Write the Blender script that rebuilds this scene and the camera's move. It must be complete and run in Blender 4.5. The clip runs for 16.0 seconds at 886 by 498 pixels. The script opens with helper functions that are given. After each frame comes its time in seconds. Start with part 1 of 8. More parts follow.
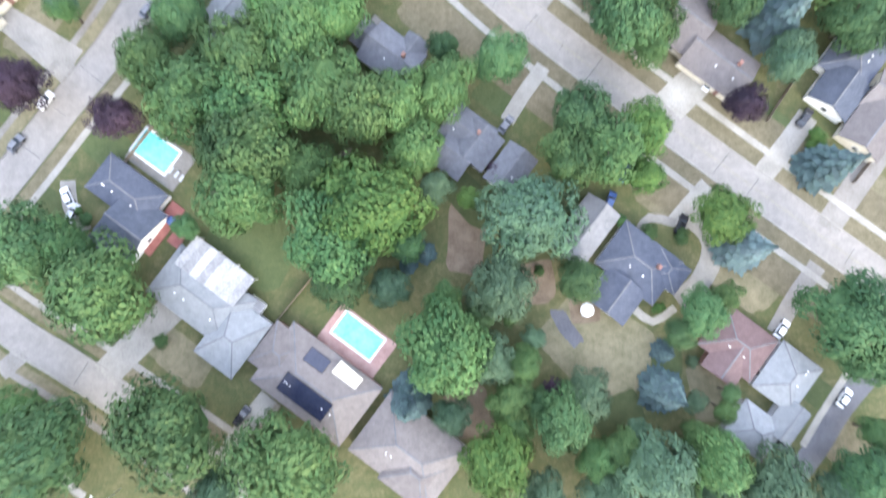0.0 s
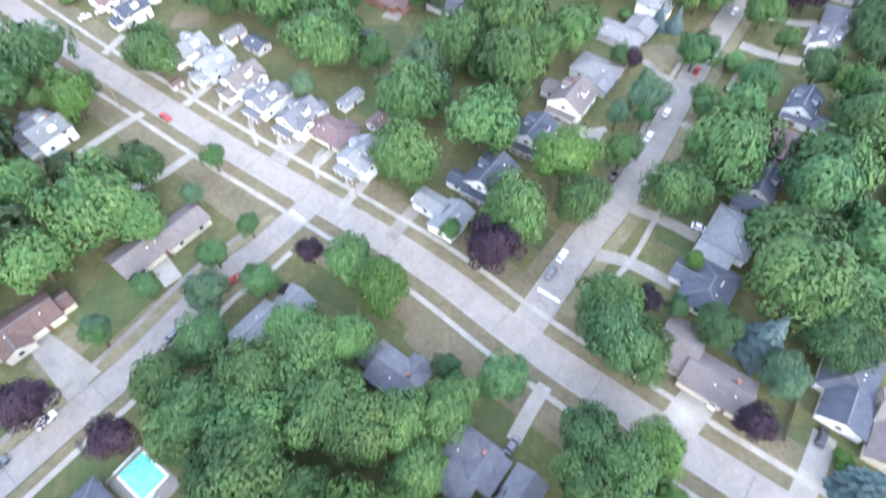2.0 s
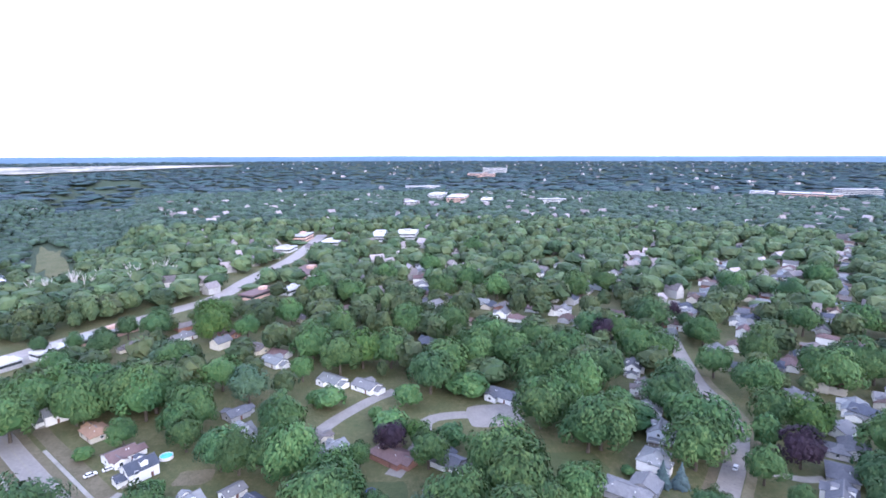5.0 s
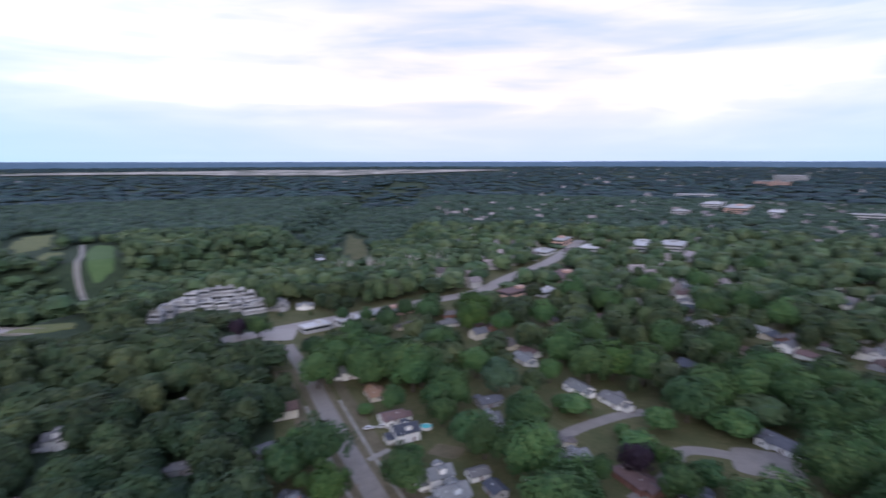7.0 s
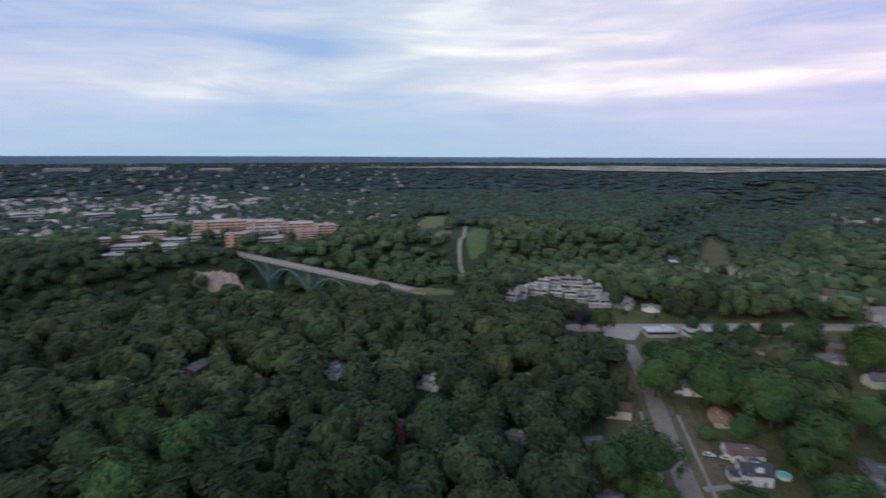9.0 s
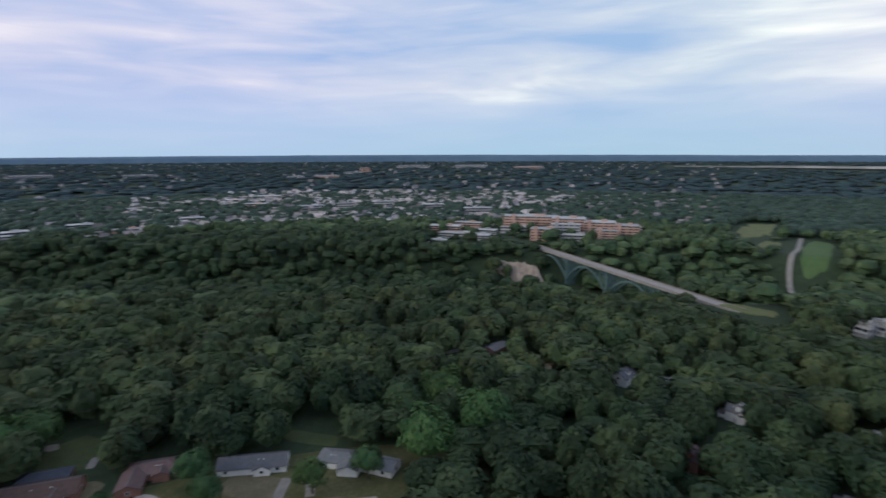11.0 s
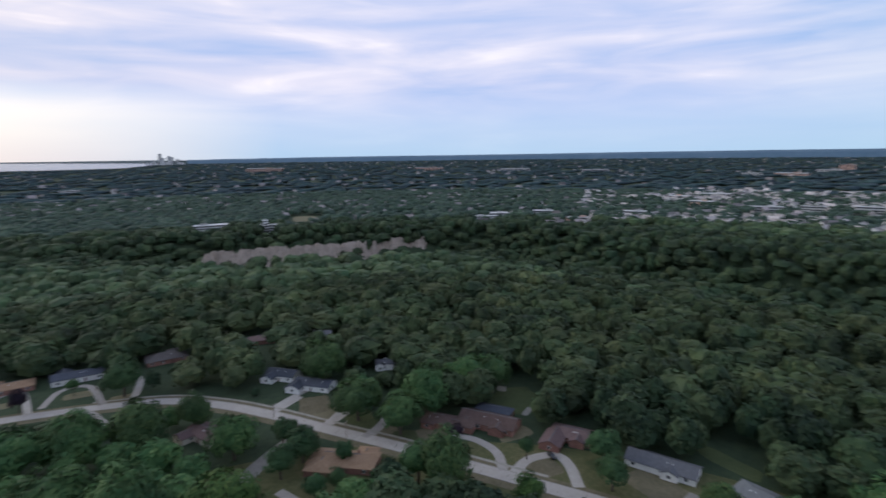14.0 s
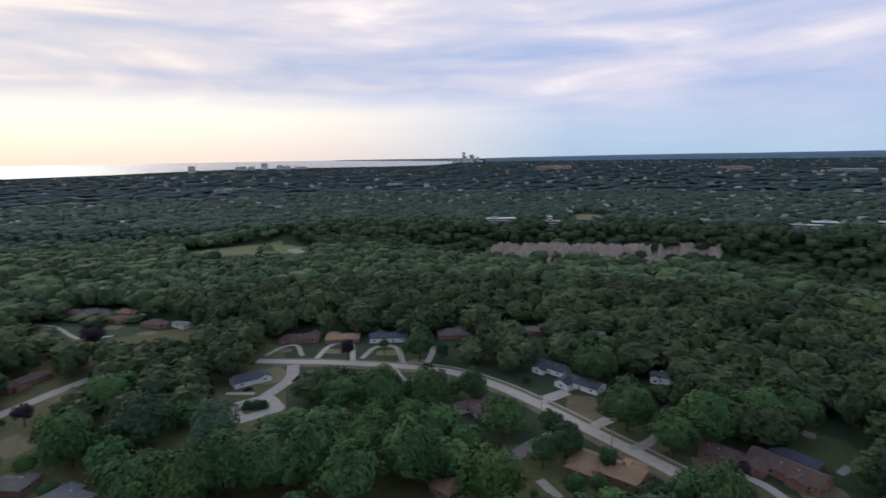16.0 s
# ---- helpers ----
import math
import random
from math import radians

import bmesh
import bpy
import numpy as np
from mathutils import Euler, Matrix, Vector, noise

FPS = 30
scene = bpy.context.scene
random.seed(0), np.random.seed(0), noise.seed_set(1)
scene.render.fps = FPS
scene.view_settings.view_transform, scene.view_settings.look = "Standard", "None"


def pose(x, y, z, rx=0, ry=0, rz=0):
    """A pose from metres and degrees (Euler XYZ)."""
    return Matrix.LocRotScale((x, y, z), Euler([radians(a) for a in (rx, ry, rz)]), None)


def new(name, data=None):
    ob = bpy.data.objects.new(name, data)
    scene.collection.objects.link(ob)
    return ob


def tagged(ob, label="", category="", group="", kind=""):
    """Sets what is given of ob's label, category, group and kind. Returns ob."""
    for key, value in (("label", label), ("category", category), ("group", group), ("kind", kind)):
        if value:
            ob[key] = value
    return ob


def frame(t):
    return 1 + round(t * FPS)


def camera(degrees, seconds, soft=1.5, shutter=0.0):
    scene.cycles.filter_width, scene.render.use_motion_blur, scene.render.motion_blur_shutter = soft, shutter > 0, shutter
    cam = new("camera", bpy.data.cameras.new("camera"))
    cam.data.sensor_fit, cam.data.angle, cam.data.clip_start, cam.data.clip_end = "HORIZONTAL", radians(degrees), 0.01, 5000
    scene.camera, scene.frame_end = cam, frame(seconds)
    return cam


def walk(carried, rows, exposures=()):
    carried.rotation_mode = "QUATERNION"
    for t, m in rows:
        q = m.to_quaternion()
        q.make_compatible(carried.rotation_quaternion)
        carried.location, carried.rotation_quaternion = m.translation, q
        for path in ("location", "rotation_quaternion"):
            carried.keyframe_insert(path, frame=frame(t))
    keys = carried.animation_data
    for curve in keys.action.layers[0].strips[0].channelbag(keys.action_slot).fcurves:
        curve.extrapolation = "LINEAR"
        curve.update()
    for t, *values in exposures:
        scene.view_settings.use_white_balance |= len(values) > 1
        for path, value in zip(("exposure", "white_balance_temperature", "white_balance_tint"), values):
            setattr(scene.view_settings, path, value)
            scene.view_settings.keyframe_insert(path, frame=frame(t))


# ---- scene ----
cam = camera(78.62, 16.0, soft=1.6, shutter=0.6)
PATH = [
    (0, pose(0.00, 0.00, 122.00, 1.53, -0.64, -6.25)),
    (0.5, pose(0.05, 0.00, 122.04, 9.60, -0.49, -6.23)),
    (1, pose(0.09, 0.05, 121.95, 17.84, -0.36, -6.20)),
    (1.5, pose(0.14, 0.04, 121.80, 26.10, -0.26, -6.23)),
    (2, pose(0.21, 0.14, 121.61, 34.35, -0.17, -6.18)),
    (2.5, pose(0.19, 0.23, 121.62, 42.59, -0.13, -6.14)),
    (3, pose(0.10, 0.30, 121.62, 50.83, -0.07, -6.12)),
    (3.5, pose(0.16, 0.45, 121.57, 59.07, 0.01, -6.06)),
    (4, pose(0.18, 0.53, 121.56, 67.32, 0.05, -5.99)),
    (4.2, pose(0.23, 0.59, 121.51, 70.67, 0.08, -5.97)),
    (4.5, pose(0.23, 0.59, 121.51, 75.30, 0.10, -5.97)),
    (4.8, pose(0.23, 0.59, 121.51, 78.90, 0.10, -5.97)),
    (5.1, pose(0.23, 0.59, 121.51, 80.40, 0.10, -5.97)),
    (5.5, pose(0.23, 0.59, 121.51, 80.80, 0.10, -5.97)),
    (5.8, pose(0.23, 0.59, 121.51, 80.85, 0.10, -5.79)),
    (6, pose(0.23, 0.59, 121.51, 80.85, 0.10, -4.41)),
    (6.15, pose(0.23, 0.59, 121.51, 80.85, 0.10, -1.47)),
    (6.3, pose(0.12, 0.23, 121.17, 80.59, 0.51, 2.68)),
    (6.5, pose(0.10, 0.21, 121.18, 80.87, -0.04, 7.87)),
    (7, pose(0.08, 0.27, 121.39, 80.66, 0.10, 21.14)),
    (7.5, pose(0.07, 0.44, 121.64, 80.56, -0.02, 32.62)),
    (8, pose(-0.07, 0.63, 121.76, 80.42, 0.02, 41.10)),
    (8.5, pose(-0.32, 0.77, 121.84, 80.33, 0.03, 49.34)),
    (9, pose(-0.64, 0.90, 121.87, 80.23, 0.01, 57.55)),
    (9.2, pose(-0.73, 0.91, 121.91, 80.19, 0.00, 60.81)),
    (11.3, pose(-0.87, 0.51, 122.20, 80.03, 0.36, 93.43)),
    (11.5, pose(-0.88, 0.51, 122.20, 79.96, 0.49, 96.42)),
    (12, pose(-1.10, 0.58, 122.10, 79.95, 0.47, 103.94)),
    (12.5, pose(-1.44, 0.61, 122.04, 79.94, 0.50, 111.24)),
    (13, pose(-1.64, 0.56, 121.94, 79.98, 0.57, 118.58)),
    (13.5, pose(-1.87, 0.52, 121.87, 79.99, 0.66, 125.93)),
    (14, pose(-2.08, 0.42, 121.84, 80.01, 0.67, 133.49)),
    (14.5, pose(-2.25, 0.22, 121.77, 80.05, 0.76, 141.49)),
    (15, pose(-2.27, 0.07, 121.74, 80.10, 0.83, 149.58)),
    (15.5, pose(-2.38, -0.09, 121.65, 80.16, 0.93, 157.30)),
    (16, pose(-2.45, -0.20, 121.59, 80.22, 0.89, 162.95)),
]
# exposure follows the camera's own: bright over the gardens, darker once the sky fills the picture
EXPO = [(0, 3.48, 6720, 5), (1.5, 3.42, 6330, 5), (2.5, 3.36, 6080, 10), (4.2, 3.47, 5620, 18), (5.2, 2.4, 5650, 18), (6.3, 1.54, 5580, 18), (7.0, 1.1, 5950, 18), (8.0, 0.7, 6250, 12), (9.2, 0.58, 6400, 10), (12.0, 0.65, 6370, 5), (14.0, 0.75, 6350, 6), (16.0, 0.62, 6500, 6)]
walk(cam, PATH, EXPO)

# ---- light: an overcast evening, the sun low behind cloud over the lake ----
SUN_AZ = 205.0          # degrees, counted left from +y
sun_dir = Vector((-math.sin(radians(SUN_AZ)), math.cos(radians(SUN_AZ)), 0.45)).normalized()
sun_data = bpy.data.lights.new("sun", "SUN")
sun_data.energy, sun_data.angle, sun_data.color = 0.55, radians(35), (1.0, 0.93, 0.84)
sun = new("sun", sun_data)
sun.rotation_euler = (-sun_dir).to_track_quat("-Z", "Y").to_euler()


def nd(tree, kind, **values):
    n = tree.nodes.new(kind)
    for k, v in values.items():
        n.inputs[k.replace("_", " ")].default_value = v
    return n


def math_node(tree, op, a, b=0.0, clamp=False):
    n = tree.nodes.new("ShaderNodeMath")
    n.operation, n.use_clamp = op, clamp
    for i, v in enumerate((a, b)):
        if isinstance(v, (int, float)):
            n.inputs[i].default_value = v
        else:
            tree.links.new(v, n.inputs[i])
    return n.outputs[0]


def ramp(tree, fac, stops):
    n = tree.nodes.new("ShaderNodeValToRGB")
    e = n.color_ramp.elements
    while len(e) < len(stops):
        e.new(0.5)
    for i, (p, c) in enumerate(stops):
        e[i].position, e[i].color = p, (*c, 1)
    tree.links.new(fac, n.inputs[0])
    return n.outputs[0]


def mix(tree, fac, a, b, blend="MIX"):
    n = tree.nodes.new("ShaderNodeMix")
    n.data_type, n.blend_type = "RGBA", blend
    for i, v in ((0, fac), (6, a), (7, b)):
        if isinstance(v, (int, float)):
            n.inputs[i].default_value = v
        elif isinstance(v, tuple):
            n.inputs[i].default_value = (*v, 1)
        else:
            tree.links.new(v, n.inputs[i])
    return n.outputs[2]


world = bpy.data.worlds.new("world")
scene.world = world
world.use_nodes = True
wt = world.node_tree
wt.nodes.clear()
sky = wt.nodes.new("ShaderNodeTexSky")
sky.sky_type, sky.sun_disc = "NISHITA", False
sky.sun_elevation, sky.sun_rotation = radians(14), radians(-SUN_AZ)
sky.air_density, sky.dust_density = 1.0, 1.5
coord = wt.nodes.new("ShaderNodeTexCoord")
sep = wt.nodes.new("ShaderNodeSeparateXYZ")
wt.links.new(coord.outputs["Generated"], sep.inputs[0])
dz = math_node(wt, "MAXIMUM", sep.outputs[2], 0.0)
low = math_node(wt, "ADD", dz, 0.11)
flat = wt.nodes.new("ShaderNodeCombineXYZ")
wt.links.new(math_node(wt, "DIVIDE", sep.outputs[0], low), flat.inputs[0])
wt.links.new(math_node(wt, "DIVIDE", sep.outputs[1], low), flat.inputs[1])
map1 = nd(wt, "ShaderNodeMapping", Scale=(0.20, 0.36, 1), Rotation=(0, 0, radians(28)), Location=(2.3, 0.7, 0))
wt.links.new(flat.outputs[0], map1.inputs[0])
cloud1 = nd(wt, "ShaderNodeTexNoise", Scale=1.0, Detail=7.0, Roughness=0.52, Distortion=0.5)
wt.links.new(map1.outputs[0], cloud1.inputs[0])
map2 = nd(wt, "ShaderNodeMapping", Scale=(0.5, 1.0, 1), Rotation=(0, 0, radians(28)), Location=(7.1, 3.3, 0))
wt.links.new(flat.outputs[0], map2.inputs[0])
cloud2 = nd(wt, "ShaderNodeTexNoise", Scale=1.0, Detail=5.0, Roughness=0.5, Distortion=0.3)
wt.links.new(map2.outputs[0], cloud2.inputs[0])
# nearness to the sunset, 0 to 1
dot = wt.nodes.new("ShaderNodeVectorMath")
dot.operation = "DOT_PRODUCT"
wt.links.new(coord.outputs["Generated"], dot.inputs[0])
dot.inputs[1].default_value = (-math.sin(radians(SUN_AZ)), math.cos(radians(SUN_AZ)), 0)
near_sun = math_node(wt, "POWER", math_node(wt, "MULTIPLY", math_node(wt, "ADD", dot.outputs["Value"], 1.0), 0.5, True), 9.0)
cover = ramp(wt, cloud1.outputs[0], [(0.36, (0.45,) * 3), (0.62, (1,) * 3)])
bright = ramp(wt, cloud2.outputs[0], [(0.36, (0.37, 0.45, 0.68)), (0.50, (0.555, 0.585, 0.80)), (0.62, (0.83, 0.81, 0.92)), (0.72, (1.18, 1.12, 1.08))])
warm = mix(wt, near_sun, bright, mix(wt, 1.0, bright, (1.2, 1.04, 0.88), "MULTIPLY"))
# the low sky: long flat layers of cloud, a bright break over the woods, blue-grey towards the horizon
def cloud_layer(scale, detail, rough, twist, shift):
    m_ = nd(wt, "ShaderNodeMapping", Scale=scale, Location=shift)
    wt.links.new(coord.outputs["Generated"], m_.inputs[0])
    n_ = nd(wt, "ShaderNodeTexNoise", Scale=1.0, Detail=detail, Roughness=rough, Distortion=twist)
    wt.links.new(m_.outputs[0], n_.inputs[0])
    return n_.outputs[0]


def towards(az, spread):
    """1 in the bearing az, falling to 0 at spread degrees from it."""
    d_ = wt.nodes.new("ShaderNodeVectorMath")
    d_.operation = "DOT_PRODUCT"
    wt.links.new(coord.outputs["Generated"], d_.inputs[0])
    d_.inputs[1].default_value = (-math.sin(radians(az)), math.cos(radians(az)), 0)
    c_ = math.cos(radians(spread))
    return math_node(wt, "MULTIPLY", math_node(wt, "SUBTRACT", d_.outputs["Value"], c_), 1 / (1 - c_), True)


layers = math_node(wt, "ADD", math_node(wt, "MULTIPLY", cloud_layer((2.0, 2.0, 13.0), 4.0, 0.48, 0.8, (3.1, 1.2, 0.4)), 0.66), math_node(wt, "MULTIPLY", cloud_layer((4.6, 4.6, 30.0), 4.0, 0.52, 0.6, (0.7, 5.2, 2.0)), 0.34))
break_ = ramp(wt, dz, [(0.075, (0,) * 3), (0.115, (1,) * 3), (0.15, (0.75,) * 3), (0.21, (0,) * 3)])
layers = math_node(wt, "ADD", layers, math_node(wt, "MULTIPLY", math_node(wt, "MULTIPLY", break_, towards(28, 62)), 0.16))
layers = math_node(wt, "ADD", layers, math_node(wt, "MULTIPLY", towards(185, 50), 0.05))
low_col = ramp(wt, layers, [(0.33, (0.31, 0.425, 0.67)), (0.46, (0.43, 0.50, 0.69)), (0.58, (0.565, 0.595, 0.72)), (0.74, (0.88, 0.86, 0.86))])
low_col = mix(wt, towards(140, 75), low_col, mix(wt, 1.0, low_col, (1.08, 0.99, 1.0), "MULTIPLY"))
low_col = mix(wt, near_sun, low_col, mix(wt, 1.0, low_col, (1.22, 1.08, 0.92), "MULTIPLY"))
cool_fac = ramp(wt, dz, [(0.0, (1,) * 3), (0.05, (0.9,) * 3), (0.12, (0,) * 3)])
warm_fac = ramp(wt, dz, [(0.0, (1,) * 3), (0.07, (0.9,) * 3), (0.115, (0,) * 3)])
hor_col = ramp(wt, dz, [(0.0, (0.35, 0.48, 0.65)), (0.09, (0.43, 0.51, 0.71))])
low_col = mix(wt, math_node(wt, "MULTIPLY", cool_fac, 0.9), low_col, hor_col)
low_col = mix(wt, towards(20, 42), low_col, mix(wt, 1.0, low_col, (1.13, 0.99, 1.02), "MULTIPLY"))
low_col = mix(wt, towards(66, 42), low_col, mix(wt, 1.0, low_col, (0.95, 1.01, 0.965), "MULTIPLY"))
low_col = mix(wt, math_node(wt, "MULTIPLY", warm_fac, towards(208, 58)), low_col, ramp(wt, dz, [(0.0, (0.92, 0.70, 0.58)), (0.05, (1.08, 0.90, 0.72)), (0.10, (1.2, 1.06, 0.86))]))
low_fac = ramp(wt, dz, [(0.28, (1,) * 3), (0.50, (0,) * 3)])
cloud_col = mix(wt, low_fac, warm, low_col)
bg_sky = nd(wt, "ShaderNodeBackground", Strength=0.10)
wt.links.new(sky.outputs[0], bg_sky.inputs[0])
bg_cloud = nd(wt, "ShaderNodeBackground", Strength=0.80)
wt.links.new(cloud_col, bg_cloud.inputs[0])
blend_sky = wt.nodes.new("ShaderNodeMixShader")
wt.links.new(math_node(wt, "MAXIMUM", cover, low_fac), blend_sky.inputs[0])
wt.links.new(bg_sky.outputs[0], blend_sky.inputs[1])
wt.links.new(bg_cloud.outputs[0], blend_sky.inputs[2])
world_out = wt.nodes.new("ShaderNodeOutputWorld")
wt.links.new(blend_sky.outputs[0], world_out.inputs[0])


# ---- materials ----
def material(name, dark, light, scale=0.5, fine=8.0, rough=0.8, bump=0.0, metal=0.0, vary=0.0, island=0.0, spec=0.3, mid=None, grain=False, coarse=0.6, wide=0.16, stand=0.0):
    """Two colours mixed by a coarse and a fine noise; vary: shift from object to object; island: from piece to piece."""
    m = bpy.data.materials.new(name)
    m.use_nodes = True
    t = m.node_tree
    b = t.nodes["Principled BSDF"]
    geo = t.nodes.new("ShaderNodeNewGeometry")
    src = geo.outputs["Position"]
    n1 = nd(t, "ShaderNodeTexNoise", Scale=scale, Detail=5.0, Roughness=0.6)
    n2 = nd(t, "ShaderNodeTexNoise", Scale=fine, Detail=3.0, Roughness=0.6)
    t.links.new(src, n1.inputs[0]), t.links.new(src, n2.inputs[0])
    f = math_node(t, "ADD", math_node(t, "MULTIPLY", n1.outputs[0], coarse), math_node(t, "MULTIPLY", n2.outputs[0], 1 - coarse))
    if grain:
        n3 = nd(t, "ShaderNodeTexNoise", Scale=fine * 0.28, Detail=6.0, Roughness=0.72)
        t.links.new(src, n3.inputs[0])
        f = math_node(t, "ADD", math_node(t, "MULTIPLY", f, 0.55), math_node(t, "MULTIPLY", n3.outputs[0], 0.45))
    stops = [(0.5 - wide, dark), (0.5 + wide, light)] if mid is None else [(0.32, dark), (0.5, mid), (0.68, light)]
    col = ramp(t, f, stops)
    if vary:
        info = t.nodes.new("ShaderNodeObjectInfo")
        v = math_node(t, "ADD", math_node(t, "MULTIPLY", info.outputs["Random"], 2 * vary), 1 - vary)
        hsv = t.nodes.new("ShaderNodeHueSaturation")
        t.links.new(v, hsv.inputs["Value"])
        t.links.new(math_node(t, "ADD", math_node(t, "MULTIPLY", info.outputs["Random"], 0.10 * vary), 0.5 - 0.05 * vary), hsv.inputs["Hue"])
        t.links.new(col, hsv.inputs["Color"])
        col = hsv.outputs[0]
    if island:
        v = math_node(t, "ADD", math_node(t, "MULTIPLY", geo.outputs["Random Per Island"], 2 * island), 1 - island)
        hsv = t.nodes.new("ShaderNodeHueSaturation")
        t.links.new(v, hsv.inputs["Value"])
        t.links.new(math_node(t, "ADD", math_node(t, "MULTIPLY", geo.outputs["Random Per Island"], -0.05), 0.525), hsv.inputs["Hue"])
        t.links.new(col, hsv.inputs["Color"])
        col = hsv.outputs[0]
    if stand:
        flat_ = nd(t, "ShaderNodeMapping", Scale=(1, 1, 0))
        t.links.new(src, flat_.inputs[0])
        one = nd(t, "ShaderNodeTexVoronoi", Scale=0.062)
        wide_ = nd(t, "ShaderNodeTexNoise", Scale=0.016, Detail=3.0, Roughness=0.6)
        t.links.new(flat_.outputs[0], one.inputs["Vector"]), t.links.new(flat_.outputs[0], wide_.inputs["Vector"])
        split = t.nodes.new("ShaderNodeSeparateColor")
        t.links.new(one.outputs["Color"], split.inputs[0])
        v = math_node(t, "ADD", math_node(t, "MULTIPLY", split.outputs[0], stand), math_node(t, "MULTIPLY", wide_.outputs[0], 3.2 * stand))
        v = math_node(t, "ADD", v, 1 - 2.1 * stand)
        hsv = t.nodes.new("ShaderNodeHueSaturation")
        t.links.new(v, hsv.inputs["Value"])
        t.links.new(math_node(t, "ADD", math_node(t, "MULTIPLY", split.outputs[1], -0.035), 0.512), hsv.inputs["Hue"])
        t.links.new(col, hsv.inputs["Color"])
        col = hsv.outputs[0]
    t.links.new(col, b.inputs["Base Color"])
    b.inputs["Roughness"].default_value, b.inputs["Metallic"].default_value = rough, metal
    b.inputs["Specular IOR Level"].default_value = spec
    if bump:
        bn = nd(t, "ShaderNodeBump", Strength=bump, Distance=0.3)
        t.links.new(n2.outputs[0], bn.inputs["Height"])
        t.links.new(bn.outputs[0], b.inputs["Normal"])
    return m


def leaf_material(name, dark, light, vary=0.2, island=0.22, stand=0.0):
    return material(name, dark, light, 0.045, 1.2, 0.75, 0.4, vary=vary, island=island, spec=0.2, coarse=0.78, wide=0.12, stand=stand)


LEAF = {
    "g": leaf_material("leaves_green", (0.030, 0.068, 0.025), (0.074, 0.135, 0.044)),
    "y": leaf_material("leaves_yellow_green", (0.035, 0.080, 0.020), (0.076, 0.136, 0.034), 0.1),
    "d": leaf_material("leaves_dark_green", (0.025, 0.061, 0.025), (0.061, 0.117, 0.045)),
    "b": leaf_material("leaves_grey_green", (0.030, 0.066, 0.038), (0.074, 0.122, 0.066)),
    "p": leaf_material("leaves_copper_purple", (0.014, 0.010, 0.018), (0.040, 0.024, 0.036), 0.15),
    "s": leaf_material("needles_blue", (0.036, 0.066, 0.066), (0.095, 0.138, 0.138), 0.15),
}
LEAF_MID = leaf_material("leaves_woodland", (0.023, 0.043, 0.020), (0.068, 0.096, 0.039), 0.0, 0.14, 0.42)
# darker copy of the woodland leaves; on the far bank it paints shade
LEAF_DARKER = leaf_material("leaves_woodland_darker", (0.016, 0.035, 0.017), (0.049, 0.077, 0.033), 0.0, 0.14, 0.38)
# paler than LEAF_MID: thin valley haze put into the leaf colour
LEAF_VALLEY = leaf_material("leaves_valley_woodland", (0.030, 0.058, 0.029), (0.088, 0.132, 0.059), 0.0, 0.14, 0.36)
# cooler again, a step more haze painted into the leaves
LEAF_BEYOND = leaf_material("leaves_far_hazed", (0.021, 0.045, 0.032), (0.057, 0.090, 0.063), 0.0, 0.14, 0.4)
# leaves out to the horizon, with the blue of distance haze in their colour
LEAF_FAR = leaf_material("leaves_distant_hazed", (0.022, 0.046, 0.052), (0.054, 0.088, 0.096), 0.0, 0.08, 0.10)
UNDERGROWTH = material("woodland_undergrowth", (0.016, 0.032, 0.017), (0.052, 0.076, 0.036), 0.10, 1.1, 0.95, 0.8, grain=True)
PALE_BARK = material("pale_bark", (0.30, 0.28, 0.25), (0.52, 0.50, 0.46), 1.0, 9.0, 0.9, 0.4)
BARK = material("bark", (0.05, 0.04, 0.03), (0.13, 0.11, 0.09), 1.0, 9.0, 0.9, 0.5)
GRASS = material("ground_cover", (0.040, 0.064, 0.021), (0.178, 0.150, 0.082), 0.05, 1.7, 0.95, 0.6, mid=(0.088, 0.092, 0.038), grain=True)
LAWN_DRY = material("dry_lawn", (0.082, 0.080, 0.042), (0.210, 0.176, 0.114), 0.16, 2.2, 0.95, 0.6, vary=0.15, grain=True)
LAWN_GREEN = material("green_lawn", (0.042, 0.062, 0.022), (0.092, 0.106, 0.045), 0.16, 2.2, 0.95, 0.6, vary=0.15, grain=True)
FAIRWAY = material("fairway_grass", (0.062, 0.115, 0.038), (0.105, 0.165, 0.062), 0.05, 0.8, 0.95, 0.3, grain=True)
LAWN_PALE = material("pale_meadow_grass", (0.095, 0.120, 0.045), (0.185, 0.190, 0.085), 0.05, 0.8, 0.95, 0.4, grain=True)
CONCRETE_ROAD = material("concrete_road", (0.175, 0.160, 0.142), (0.288, 0.264, 0.236), 0.20, 2.5, 0.85, 0.15, grain=True)
ASPHALT = material("asphalt", (0.075, 0.075, 0.085), (0.15, 0.15, 0.16), 0.15, 3.0, 0.9, 0.1)
TAR = material("tar_seam", (0.045, 0.045, 0.048), (0.10, 0.10, 0.105), 0.5, 3.0, 0.8)
PALE_CONCRETE = material("pale_pinkish_concrete", (0.27, 0.248, 0.225), (0.41, 0.375, 0.342), 0.2, 2.5, 0.85, 0.15, vary=0.12, grain=True)
PAVING = material("concrete_paving", (0.18, 0.166, 0.143), (0.30, 0.28, 0.247), 0.2, 2.5, 0.85, 0.1, vary=0.18)
PAINT = material("white_road_paint", (0.55, 0.55, 0.53), (0.78, 0.78, 0.76), 0.6, 4.0, 0.7)
SOIL = material("bare_soil", (0.11, 0.08, 0.055), (0.22, 0.17, 0.12), 0.3, 3.0, 0.95, 0.4)
